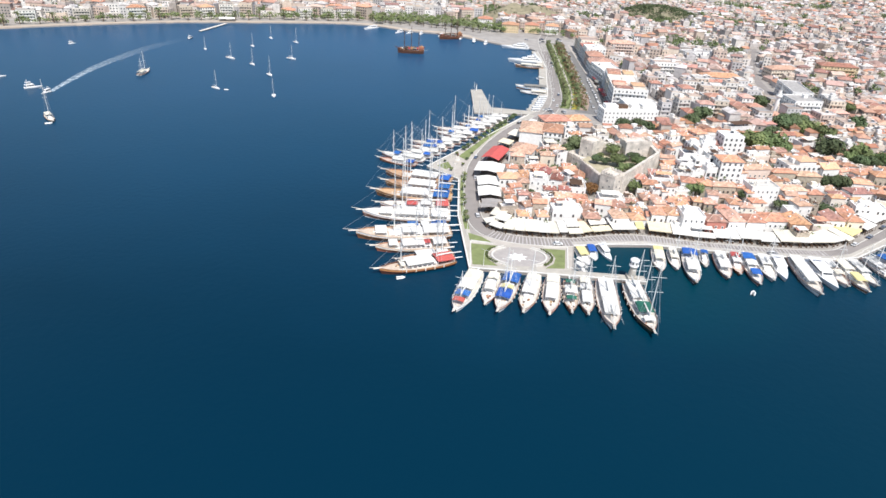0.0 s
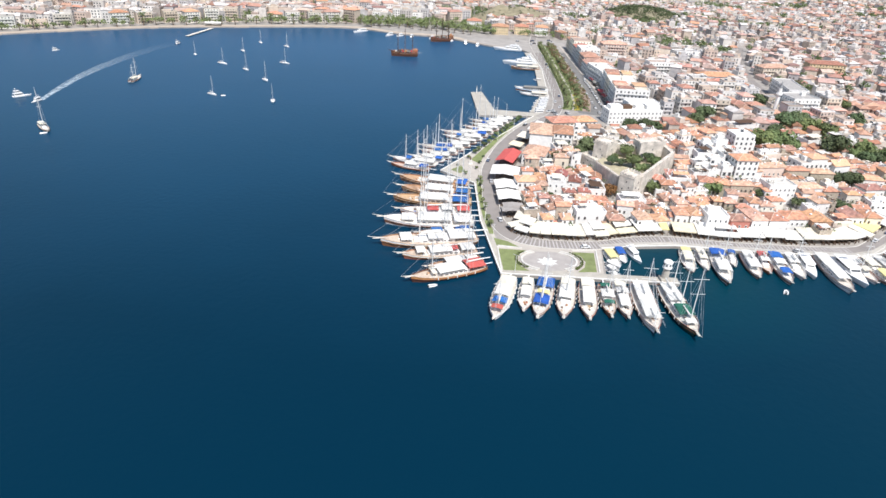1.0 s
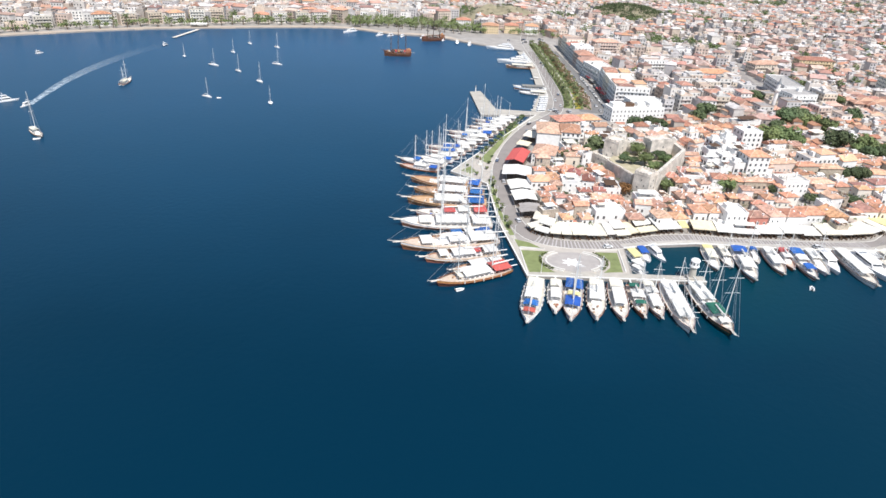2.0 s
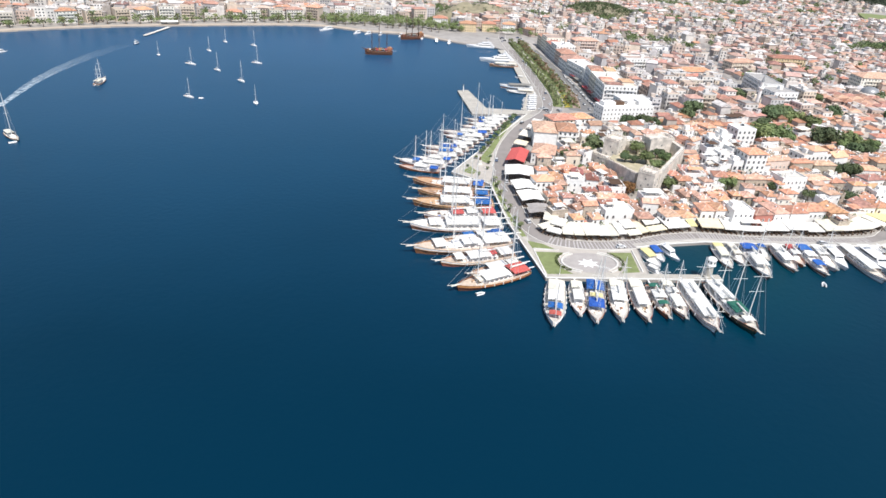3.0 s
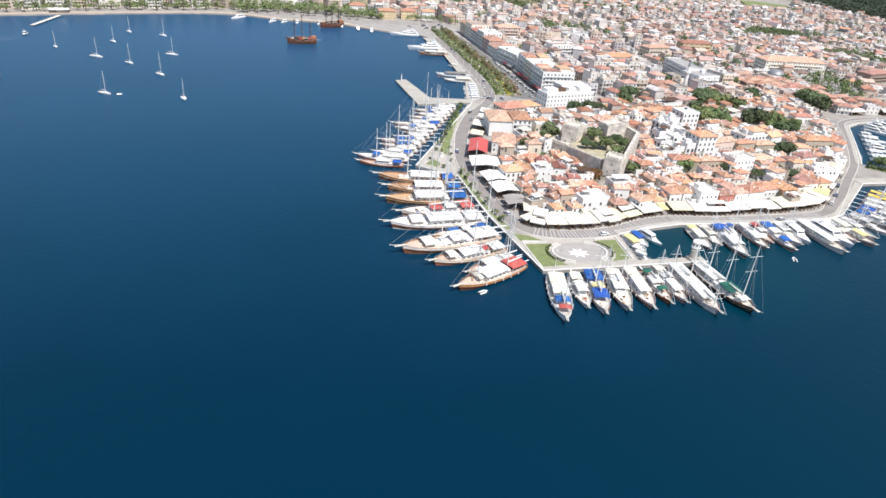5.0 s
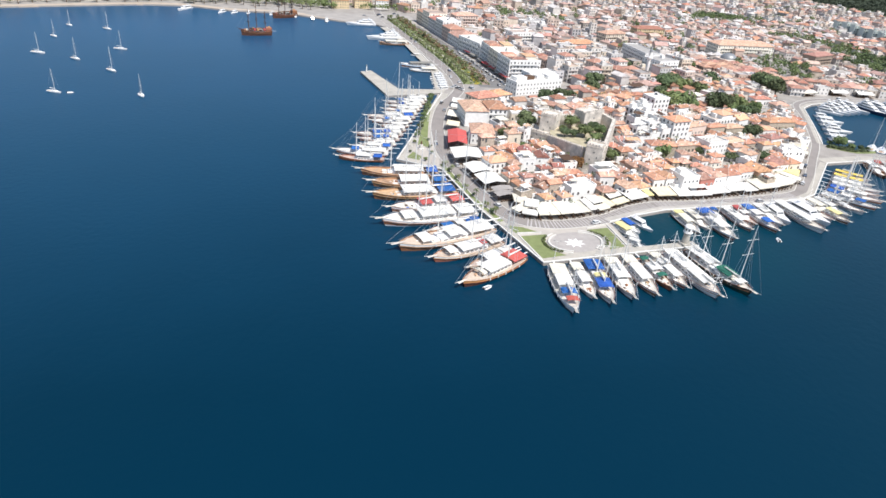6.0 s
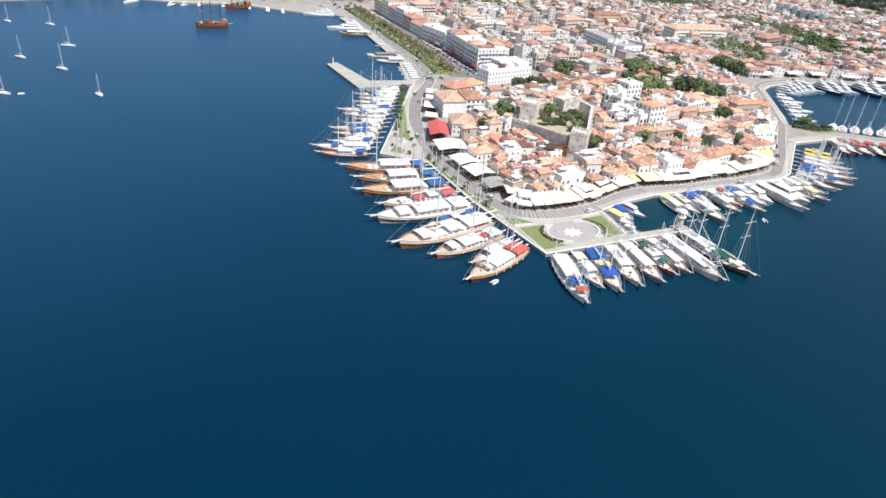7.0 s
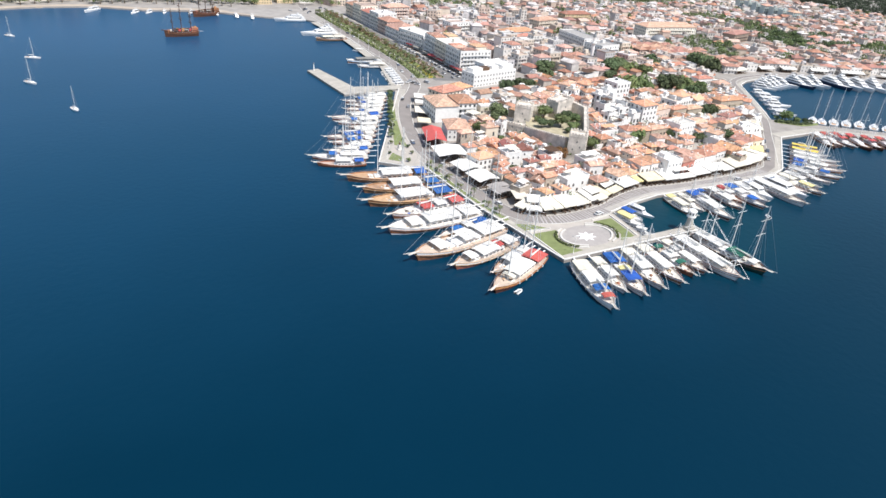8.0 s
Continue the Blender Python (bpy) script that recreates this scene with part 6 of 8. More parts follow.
def roof_clutter():
    """Tanks, dishes, cooling units, dormers and lean-to shades on the old-town roofs."""
    random.seed(19)
    s = Shape()
    for x, y, z, turn, w, d, rise, roof in ROOFS:
        m = pose(x, y, z, 0, 0, turn)
        for _ in range(random.choice((2, 3, 4, 5)) if roof == "flat" else random.choice((0, 1, 2, 2, 3))):
            u, v = rnd(-0.42, 0.42) * w, rnd(-0.42, 0.38) * d
            q = Shape()
            low = 0.05 if roof == "flat" else rise * (1 - 2 * max(abs(u) / w if roof != "gable" or w < d else 0, abs(v) / d if roof != "gable" or w >= d else 0)) * 0.9 if roof != "shed" else 0.22 * (v + d / 2)
            kind = random.random()
            if kind < 0.25:
                q.tube((u, v, low), (u, v, low + 0.7), 0.05, n=4, k=2)
                q.tube((u, v - 0.1, low + 0.7), (u, v - 0.3, low + 0.95), 0.5, 0.35, 8, 0)
            elif kind < 0.45 and roof == "flat":
                q.tube((u - 0.8, v, low + 0.7), (u + 0.8, v, low + 0.7), 0.4, n=8)
                q.box(u - 0.7, v - 0.2, low - 0.1, u + 0.7, v + 0.2, low + 0.5, 2)
            elif kind < 0.6:
                q.box(u - 0.45, v - 0.3, low - 0.3, u + 0.45, v + 0.3, low + 0.75, 0, 0.05)
            elif kind < 0.78 and roof == "flat":
                e, f = rnd(1.0, 1.8), rnd(0.8, 1.5)
                q.box(u - e, v - f, low + 2.0, u + e, v + f, low + 2.1, random.choice((1, 3, 3, 4)))
                for a, b in ((-e, -f), (e - 0.1, -f), (-e, f - 0.1), (e - 0.1, f - 0.1)):
                    q.box(u + a, v + b, low - 0.1, u + a + 0.1, v + b + 0.1, low + 2.0, 1)
            elif kind < 0.88 or roof != "flat":
                q.box(u - 0.3, v - 0.3, low - 0.5, u + 0.3, v + 0.3, low + rnd(0.8, 1.5), 0, 0.06)
                q.box(u - 0.38, v - 0.38, low + 0.7, u + 0.38, v + 0.38, low + 0.82, 3)
            else:
                q.box(u - 0.9, v - 0.7, low - 0.1, u + 0.9, v + 0.7, low + 1.9, 0, 0.06)
                q.box(u - 0.35, v - 0.73, low, u + 0.35, v - 0.68, low + 1.6, 1)
            for f, k in zip(q.f, q.k):
                s.face([m @ Vector(q.v[i]) for i in f], k)
    tagged(part("roof_clutter", s, [WHITEWASH, WOOD_DARK, METAL, TILE, CANVAS]), "water tanks, dishes, chimneys and small shades on the old roofs", "roof fittings", kind="stuff")


roof_clutter()


def tables():
    s = Shape()
    for p, turn in SEATS:
        q = Shape()
        q.box(-0.5, -0.5, 0.68, 0.5, 0.5, 0.74)
        q.box(-0.06, -0.06, 0.0, 0.06, 0.06, 0.68)
        for o in (-0.85, 0.85):
            q.box(-0.22, o - 0.22, 0.0, 0.22, o + 0.22, 0.46)
            q.box(-0.22, o * 1.28 - 0.03, 0.46, 0.22, o * 1.28 + 0.03, 0.95)
        m = Matrix.Translation(p) @ Matrix.Rotation(radians(turn), 4, "Z")
        s.solid([m @ Vector(v) for v in q.v], q.f)
    tagged(part("restaurant_tables", s, WOOD_DARK), "dark wooden tables and chairs under the awnings", "tables", kind="stuff")


tables()


# ---- boats ----
def hull_shape(L, B, F, sheer=(1.35, 1.12, 1.0, 0.96, 1.0, 1.1, 1.28, 1.5, 1.72), plan=(0.80, 0.94, 0.99, 1.0, 0.99, 0.94, 0.82, 0.56, 0.09), rake=0.04):
    """Rings of a hull from stern (x = 0) to bow (x = L): half breadths and sheer heights along it."""
    rings, rail = [], []
    n = len(plan)
    for i in range(n):
        u = i / (n - 1)
        b, z = plan[i] * B / 2, sheer[i] * F
        x1 = u * L
        x0 = x1 - (rake * L if i > n // 2 else 0) * ((u - 0.5) * 2) + (0.03 * L * (1 - u * 4) if u < 0.25 else 0)
        half = [(x0, b * 0.35, -0.8), (x0 * 0.6 + x1 * 0.4, b * 0.82, 0.0), (x0 * 0.2 + x1 * 0.8, b * 0.97, z * 0.55), (x1, b, z)]
        rings.append([(x, -y, zz) for x, y, zz in reversed(half)] + half)
        rail.append((x1, b, z))
    return rings, rail


def ring_tube(loop, r, n=4):
    """A closed bar along a loop of points."""
    s = Shape()
    rings = []
    k = len(loop)
    for i, p in enumerate(loop):
        d = (loop[(i + 1) % k] - loop[i - 1]).normalized()
        side = Vector((d.y, -d.x, 0)).normalized()
        rings.append([p + side * r * math.cos(a) + Vector((0, 0, r * math.sin(a))) for a in (0.785, 2.356, 3.927, 5.498)])
    s.loft(rings + [rings[0]], close=True)
    return s


class Wires:
    """Stays and shrouds: each one a part on the near boats, one mesh on the far ones."""

    def __init__(self, th, single):
        self.th, self.single, self.all = th, single, Shape()

    def tube(self, p, q, r0, n=3):
        if self.single:
            s = Shape()
            s.tube(p, q, r0 * 1.5, n=n)
            part("stay", s, WIRE, self.th)
        else:
            self.all.tube(p, q, r0, n=n)

    def done(self):
        if not self.single:
            tagged(part("rigging", self.all, WIRE, self.th), kind="stuff")


def gulet(m, L, hull=GEL, stripe=VARNISH, deck=None, tops=(), masts=((0.62, 0.85), (0.30, 0.65)), spar=SPAR, label="", house=GEL, sprit=0.13, yards=True, stays=True, cushions=True, name="gulet", free=1.0, beam=0.275, band=VARNISH, strake=None):
    """A broad wooden motor-sailer, stern at 0, bow along +x. tops: (from, to, width, canvas) along the length."""
    B, F = L * beam, L * 0.05 * free
    th = root(name, m, label, "boat", "moored boats")
    deck = deck if deck not in (None, TEAK) else (TEAK if hull is PIRATE else HONEY_DECK if hull is VARNISH else PALE_DECK)
    rings, rail = hull_shape(L, B, F)
    s = Shape()
    s.loft(rings)
    s.face([rings[0][i] for i in range(8)])
    part("hull", s, hull, th, smooth=False)
    if hull is GEL and band:
        s = Shape()
        for mid, low in ((1, 2), (6, 5)):
            lines = []
            for r in rings:
                a, c = Vector(r[mid]), Vector(r[low])
                out = Vector((0, -0.05 if mid == 1 else 0.05, 0))
                lines.append([c.lerp(a, 0.30) + out, c.lerp(a, 1.0) + out] if mid == 6 else [c.lerp(a, 1.0) + out, c.lerp(a, 0.30) + out])
            s.loft(lines)
        part("hull_band", s, band, th, "painted band along the hull")
    near = L > 18 and m.translation.y < 262 and m.translation.x < 90 and name == "gulet"
    if strake:
        s = Shape()
        for mid, up in ((1, 0), (6, 7)):
            lines = []
            for r in rings:
                a, c = Vector(r[up]), Vector(r[mid])
                out = Vector((0, -0.04 if mid == 1 else 0.04, 0))
                pair = [c.lerp(a, 0.35) + out, a + out]
                lines.append(pair if mid == 6 else pair[::-1])
            s.loft(lines)
        part("top_strake", s, strake, th, "white painted bulwark" if strake is GEL else "amber varnished bulwark")
    loop = [Vector((x, y, z)) for x, y, z in rail] + [Vector((x, -y, z)) for x, y, z in reversed(rail)]
    part("cap_rail", ring_tube(loop, 0.10), stripe if hull in (VARNISH, PIRATE) or random.random() < 0.65 else GEL, th)
    part("rub_rail", ring_tube([Vector((p.x, p.y * 1.0, p.z * 0.66)) for p in loop], 0.10), stripe, th)
    s = Shape()
    for i in range(len(rail) - 1):
        (xa, ba, za), (xb, bb, zb) = rail[i], rail[i + 1]
        da, db = za - 0.45, zb - 0.45
        s.face([(xa, -ba * 0.97, da), (xb, -bb * 0.97, db), (xb, bb * 0.97, db), (xa, ba * 0.97, da)])
    part("deck", s, deck, th)
    zd = F - 0.4
    # deckhouse with a row of windows
    c = Shape()
    c.box(L * 0.24, -B * 0.27, zd - 0.3, L * 0.60, B * 0.27, zd + 1.25, 0, 0.18)
    c.box(L * 0.60, -B * 0.2, zd - 0.2, L * 0.66, B * 0.2, zd + 0.75, 0, 0.15)
    cab = part("deckhouse", c, house, th)
    close = name == "gulet" and m.translation.x < 90 and m.translation.y < 325
    for side in (-1, 1):
        row = Shape()
        for k in range(5):
            w = Shape() if close else row
            x = L * (0.27 + 0.065 * k)
            w.box(x, side * B * 0.27 - 0.03, zd + 0.35, x + L * 0.042, side * B * 0.27 + 0.03, zd + 0.85)
            if close:
                part("window", w, GLASS, cab)
        if not close:
            part("window_row", row, GLASS, cab)
    for k, (a, b, wd, mat) in enumerate(tops):
        h = zd + 2.35 + (0.25 if k % 2 else 0)
        s = Shape()
        ws = B * 0.45 * wd
        us = np.linspace(a, b, 9)
        ring = []
        for j, u in enumerate(us):
            dz = -0.07 if j % 2 else 0.0
            top = [(L * u, ws * q, h + 0.32 * (1 - q * q) + dz) for q in (-1, -0.6, 0, 0.6, 1)]
            ring.append([(L * u, -ws, h - 0.3)] + top + [(L * u, ws, h - 0.3)] + [(x, y * 0.98, z - 0.06) for x, y, z in reversed(top)])
        s.loft(ring, close=True)
        part("awning", s, mat, th)
        posts = Shape()
        for px in (a + 0.005, b - 0.005):
            for sg in (-1, 1):
                q = Shape() if near else posts
                q.tube((L * px, sg * ws * 0.93, zd - 0.3), (L * px, sg * ws * 0.93, h), 0.05, n=4)
                if near:
                    part("awning_post", q, SPAR, th)
        if not near:
            tagged(part("awning_posts", posts, SPAR, th), kind="stuff")
    if close and L > 18:
        # loose things on deck
        for _ in range(9):
            q = Shape()
            cx, cy, e = L * random.choice((rnd(0.06, 0.22), rnd(0.64, 0.86), rnd(0.64, 0.86))), rnd(-0.16, 0.16) * B, rnd(0.25, 0.65)
            q.box(cx - e, cy - e * 0.7, zd - 0.1, cx + e, cy + e * 0.7, zd + rnd(0.4, 1.0), bevel=0.08)
            part("deck_box", q, random.choice((GEL, CANVAS, TEAK, CANVAS_WHITE, VARNISH, CANVAS_BLUE if _ == 0 else WOOD_DARK)), th)
    if name == "tall_ship":
        q = Shape()
        q.box(L * 0.01, -B * 0.34, zd, L * 0.20, B * 0.34, zd + 4.2, bevel=0.2)
        part("stern_castle", q, VARNISH, th, "raised stern castle")
        q = Shape()
        q.box(L * 0.78, -B * 0.26, zd, L * 0.90, B * 0.26, zd + 2.8, bevel=0.2)
        part("fore_castle", q, VARNISH, th, "raised fore deck")
        for _ in range(14):
            q = Shape()
            cx, cy, e = L * rnd(0.05, 0.88), rnd(-0.3, 0.3) * B, rnd(0.4, 1.0)
            base = zd + (4.2 if cx < L * 0.19 else 2.8 if cx > L * 0.79 else 2.6 if 0.24 * L < cx < 0.6 * L else 0.2)
            q.box(cx - e, cy - e * 0.8, base - 1.0, cx + e, cy + e * 0.8, base + rnd(0.4, 1.2), bevel=0.08)
            part("deck_box", q, random.choice((AMBER, VARNISH, WOOD_DARK, CANVAS, CANVAS_RED)), th)
        for x, hh in masts:
            for z in (0.5, 0.72, 0.9):
                q = Shape()
                e = L * 0.15 * (1.25 - z * 0.6)
                q.tube((L * x + 0.3, -e, L * hh * z), (L * x + 0.3, e, L * hh * z), 0.34, 0.34, 5)
                part("furled_sail", q, WOOD_DARK, th)
    if cushions and L > 18 and m.translation.y < 330:
        for a, b in ((0.67, 0.74), (0.75, 0.80)):
            for sg in (-1, 1):
                q = Shape()
                q.box(L * a, sg * B * 0.14 - B * 0.10, zd + 0.05, L * b, sg * B * 0.14 + B * 0.10, zd + 0.42, bevel=0.08)
                part("sunbed", q, CANVAS_WHITE, th)
    tip = (L * (1 + sprit), 0, F * 2.15)
    if sprit:
        s = Shape()
        s.tube((L * 0.93, 0, F * 1.6), tip, 0.16, 0.09, 6)
        s.box(L * 0.96, -0.45, F * 1.66, L * (1 + sprit * 0.6), 0.45, F * 1.74)
        part("bowsprit", s, PIRATE if hull is PIRATE else PALE_DECK, th)
    tops_z = []
    for x, hh in masts:
        H = L * hh
        q = Shape()
        q.tube((L * x, 0, zd - 0.4), (L * x, 0, H), *((0.34, 0.2) if spar is PIRATE else (min(0.24, L * 0.0095), 0.12)), 7)
        ms = part("mast", q, spar, th)
        if yards:
            for z in (0.55, 0.78):
                q = Shape()
                e = L * (0.17 if spar is PIRATE else 0.085)
                q.tube((L * x, -e, H * z), (L * x, e, H * z), 0.2 if spar is PIRATE else 0.09, n=4)
                part("spreader", q, spar, ms)
        q = Shape()
        q.tube((L * x - 0.3, 0, zd + 3.0), (L * (x - 0.24), 0, zd + 3.2), 0.13, n=5)
        q.tube((L * x - 0.5, 0, zd + 3.28), (L * (x - 0.23), 0, zd + 3.45), 0.36, 0.24, 6, 1)
        part("boom", q, [spar, WOOD_DARK if spar is PIRATE else CANVAS_WHITE], th)
        tops_z.append((L * x, H))
    if stays and masts:
        q = Wires(th, near)
        x, H = tops_z[0]
        q.tube((x, 0, H * 0.98), tip, 0.035, n=3)
        q.tube((x, 0, H * 0.80), (L * 0.97, 0, F * 1.6), 0.035, n=3)
        xa, Ha = tops_z[-1]
        q.tube((xa, 0, Ha * 0.98), (0.3, 0, F * 1.3), 0.03, n=3)
        for (x, H) in tops_z:
            for sg in (-1, 1):
                q.tube((x, 0, H * 0.95), (x - L * 0.03, sg * B * 0.47, F), 0.03, n=3)
                q.tube((x, 0, H * 0.78), (x + L * 0.02, sg * B * 0.47, F), 0.03, n=3)
        if len(tops_z) > 1:
            q.tube((tops_z[0][0], 0, tops_z[0][1] * 0.97), (tops_z[1][0], 0, tops_z[1][1] * 0.97), 0.03, n=3)
        q.done()
    q = Shape()
    for i in range(len(rail) - 1):
        for sg in (-1, 1):
            (xa, ba, za), (xb, bb, zb) = rail[i], rail[i + 1]
            q.tube((xa, sg * ba * 0.96, za + 0.75), (xb, sg * bb * 0.96, zb + 0.75), 0.035, n=3)
            q.tube((xa, sg * ba * 0.96, za), (xa, sg * ba * 0.96, za + 0.75), 0.03, n=3)
    part("railing", q, WIRE, th)
    q = Shape()
    q.box(-4.2, -0.3, F * 1.1, 0.6, 0.3, F * 1.1 + 0.09)
    part("gangway", q, GEL, th)
    if near:
        # fenders hanging along both sides
        for i in (1, 2, 3, 4, 5):
            for sg in (-1, 1):
                (xa, ba, za), (xb, bb, zb) = rail[i], rail[i + 1]
                q = Shape()
                c = Vector(((xa + xb) / 2, sg * ((ba + bb) / 2 + 0.22), (za + zb) / 2 - 0.75))
                q.tube(c, c + Vector((0, 0, 0.85)), 0.24, 0.2, 6)
                part("fender", q, GEL if i % 2 else CANVAS, th)
    return th


def motor_yacht(m, L, label="sleek white motor yacht with dark window bands", hull=GEL, decks=2, name="motor_yacht"):
    B, F = L * (0.36 if L < 20 and (m.translation.x > 200 or 450 < m.translation.y < 500 and m.translation.x > 0) else 0.34 if name == "tour_boat" else 0.29 if L < 20 or name in ("tour_boat", "motor_cruiser") else 0.24), L * 0.075
    th = root(name, m, label, "yacht", "moored boats")
    rings, rail = hull_shape(L, B, F, (1.0, 1.0, 1.0, 1.02, 1.06, 1.12, 1.2, 1.28, 1.36), (0.86, 0.95, 1, 1, 0.97, 0.86, 0.66, 0.36, 0.03), 0.1)
    s = Shape()
    s.loft(rings)
    s.face([rings[0][i] for i in range(8)])
    part("hull", s, hull, th)
    s = Shape()
    for i in range(len(rail) - 1):
        (xa, ba, za), (xb, bb, zb) = rail[i], rail[i + 1]
        s.face([(xa, -ba * 0.97, za - 0.12), (xb, -bb * 0.97, zb - 0.12), (xb, bb * 0.97, zb - 0.12), (xa, ba * 0.97, za - 0.12)])
    part("deck", s, GEL, th)
    z = F
    for k in range(decks):
        a, b, w = (0.12 + 0.06 * k, 0.66 - 0.14 * k, 0.80 - 0.12 * k)
        h = 1.9 if k == 0 else 1.6
        ww = B / 2 * w

        def ring(x, wd, zz):
            return [(x, -wd, zz), (x, wd, zz)]

        s = Shape()
        v = [(L * a, -ww, z - 0.2), (L * b, -ww * 0.8, z - 0.1), (L * b, ww * 0.8, z - 0.1), (L * a, ww, z - 0.2),
             (L * a, -ww * 0.92, z + h), (L * (b - 0.10), -ww * 0.75, z + h), (L * (b - 0.10), ww * 0.75, z + h), (L * a, ww * 0.92, z + h)]
        f = [(0, 1, 5, 4), (1, 2, 6, 5), (2, 3, 7, 6), (3, 0, 4, 7), (4, 5, 6, 7)]
        s.solid(v, f)
        cab = part("superstructure", s, GEL, th)
        s = Shape()
        for q in f[:3]:
            c = [Vector(v[i]) for i in q]
            lo0, lo1 = c[0].lerp(c[3], 0.52), c[1].lerp(c[2], 0.52)
            hi0, hi1 = c[0].lerp(c[3], 0.82), c[1].lerp(c[2], 0.82)
            n = (c[1] - c[0]).cross(c[3] - c[0]).normalized() * 0.03
            s.face([lo0.lerp(lo1, 0.08) + n, lo0.lerp(lo1, 0.94) + n, hi0.lerp(hi1, 0.94) + n, hi0.lerp(hi1, 0.08) + n])
        part("window_band", s, GLASS, cab)
        s = Shape()
        s.box(L * (a - 0.07), -ww, z + h, L * (b - 0.11), ww, z + h + 0.14, bevel=0.05)
        part("roof_deck", s, GEL, cab)
        z += h + 0.1
    s = Shape()
    s.tube((L * 0.25, -B * 0.25, z), (L * 0.22, -B * 0.2, z + 1.4), 0.09, n=5)
    s.tube((L * 0.25, B * 0.25, z), (L * 0.22, B * 0.2, z + 1.4), 0.09, n=5)
    s.box(L * 0.2, -B * 0.24, z + 1.35, L * 0.25, B * 0.24, z + 1.5)
    part("radar_arch", s, GEL, th)
    return th


def sailboat(m, L, label="white sailing yacht with a tall bare mast", mast=1.25, hull=GEL, name="sailboat", cover=CANVAS_WHITE):
    B, F = L * 0.33, L * 0.085
    th = root(name, m, label, "sailboat", "sailing boats")
    rings, rail = hull_shape(L, B, F, (1, 1, 1, 1, 1.02, 1.06, 1.1, 1.16, 1.22), (0.72, 0.86, 0.96, 1, 0.97, 0.85, 0.63, 0.33, 0.02), 0.07)
    s = Shape()
    s.loft(rings)
    s.face([rings[0][i] for i in range(8)])
    part("hull", s, hull, th)
    s = Shape()
    for i in range(len(rail) - 1):
        (xa, ba, za), (xb, bb, zb) = rail[i], rail[i + 1]
        s.face([(xa, -ba, za - 0.02), (xb, -bb, zb - 0.02), (xb, bb, zb - 0.02), (xa, ba, za - 0.02)])
    part("deck", s, GEL, th)
    s = Shape()
    s.box(L * 0.32, -B * 0.26, F - 0.1, L * 0.68, B * 0.26, F + 0.5, bevel=0.15)
    cab = part("cabin", s, GEL, th)
    for sg in (-1, 1):
        w = Shape()
        w.box(L * 0.38, sg * B * 0.26 - 0.02, F + 0.12, L * 0.6, sg * B * 0.26 + 0.02, F + 0.32)
        part("window", w, GLASS, cab)
    s = Shape()
    s.box(L * 0.06, -B * 0.24, F - 0.35, L * 0.30, B * 0.24, F + 0.02)
    part("cockpit", s, TEAK, th)
    s = Shape()
    s.tube((L * 0.57, 0, F), (L * 0.57, 0, L * mast), max(0.11, L * 0.008), 0.08, 6)
    ms = part("mast", s, SPAR, th)
    for z in (0.5, 0.74):
        q = Shape()
        q.tube((L * 0.57, -L * 0.07, L * mast * z), (L * 0.57, L * 0.07, L * mast * z), 0.05, n=4)
        part("spreader", q, SPAR, ms)
    s = Shape()
    s.tube((L * 0.56, 0, F + 1.5), (L * 0.2, 0, F + 1.6), 0.2, 0.14, 6)
    part("boom", s, cover, th)
    s = Shape()
    for e in ((L * 0.99, 0, F * 1.2), (0.1, 0, F), (L * 0.53, B * 0.48, F), (L * 0.53, -B * 0.48, F)):
        s.tube((L * 0.57, 0, L * mast * 0.98), e, 0.025, n=3)
    part("rigging", s, WIRE, th)
    return th


def dinghy(x, y, turn, L=3.6, mat=GEL):
    th = root("dinghy", pose(x, y, 0, 0, 0, turn), "small pale inflatable dinghy on the water", "dinghy", "dinghies")
    s = Shape()
    pts = [(0, -0.7), (L * 0.7, -0.7), (L, 0), (L * 0.7, 0.7), (0, 0.7)]
    for a, b in zip(pts[:-1], pts[1:]):
        s.tube((*a, 0.2), (*b, 0.25), 0.27, 0.27, 7)
    part("tube", s, mat, th)
    s = Shape()
    s.prism(pts, 0.02, 0.12)
    part("floor", s, METAL, th)
    s = Shape()
    s.box(-0.3, -0.18, 0.0, 0.05, 0.18, 0.85, bevel=0.06)
    part("outboard_motor", s, TYRE, th)


def from_to(stern, bow):
    d = Vector(bow) - Vector(stern)
    return pose(*stern, 0, 0, 0, math.degrees(math.atan2(d.y, d.x))), d.length


W, BL, RD, YE, GR = CANVAS_WHITE, CANVAS_BLUE, CANVAS_RED, PALE_YELLOW, CANVAS_GREEN
one, two, three = ((0.45, 0.75),), ((0.62, 0.85), (0.30, 0.65)), ((0.80, 0.80), (0.5, 0.76), (0.2, 0.64))
random.seed(31)
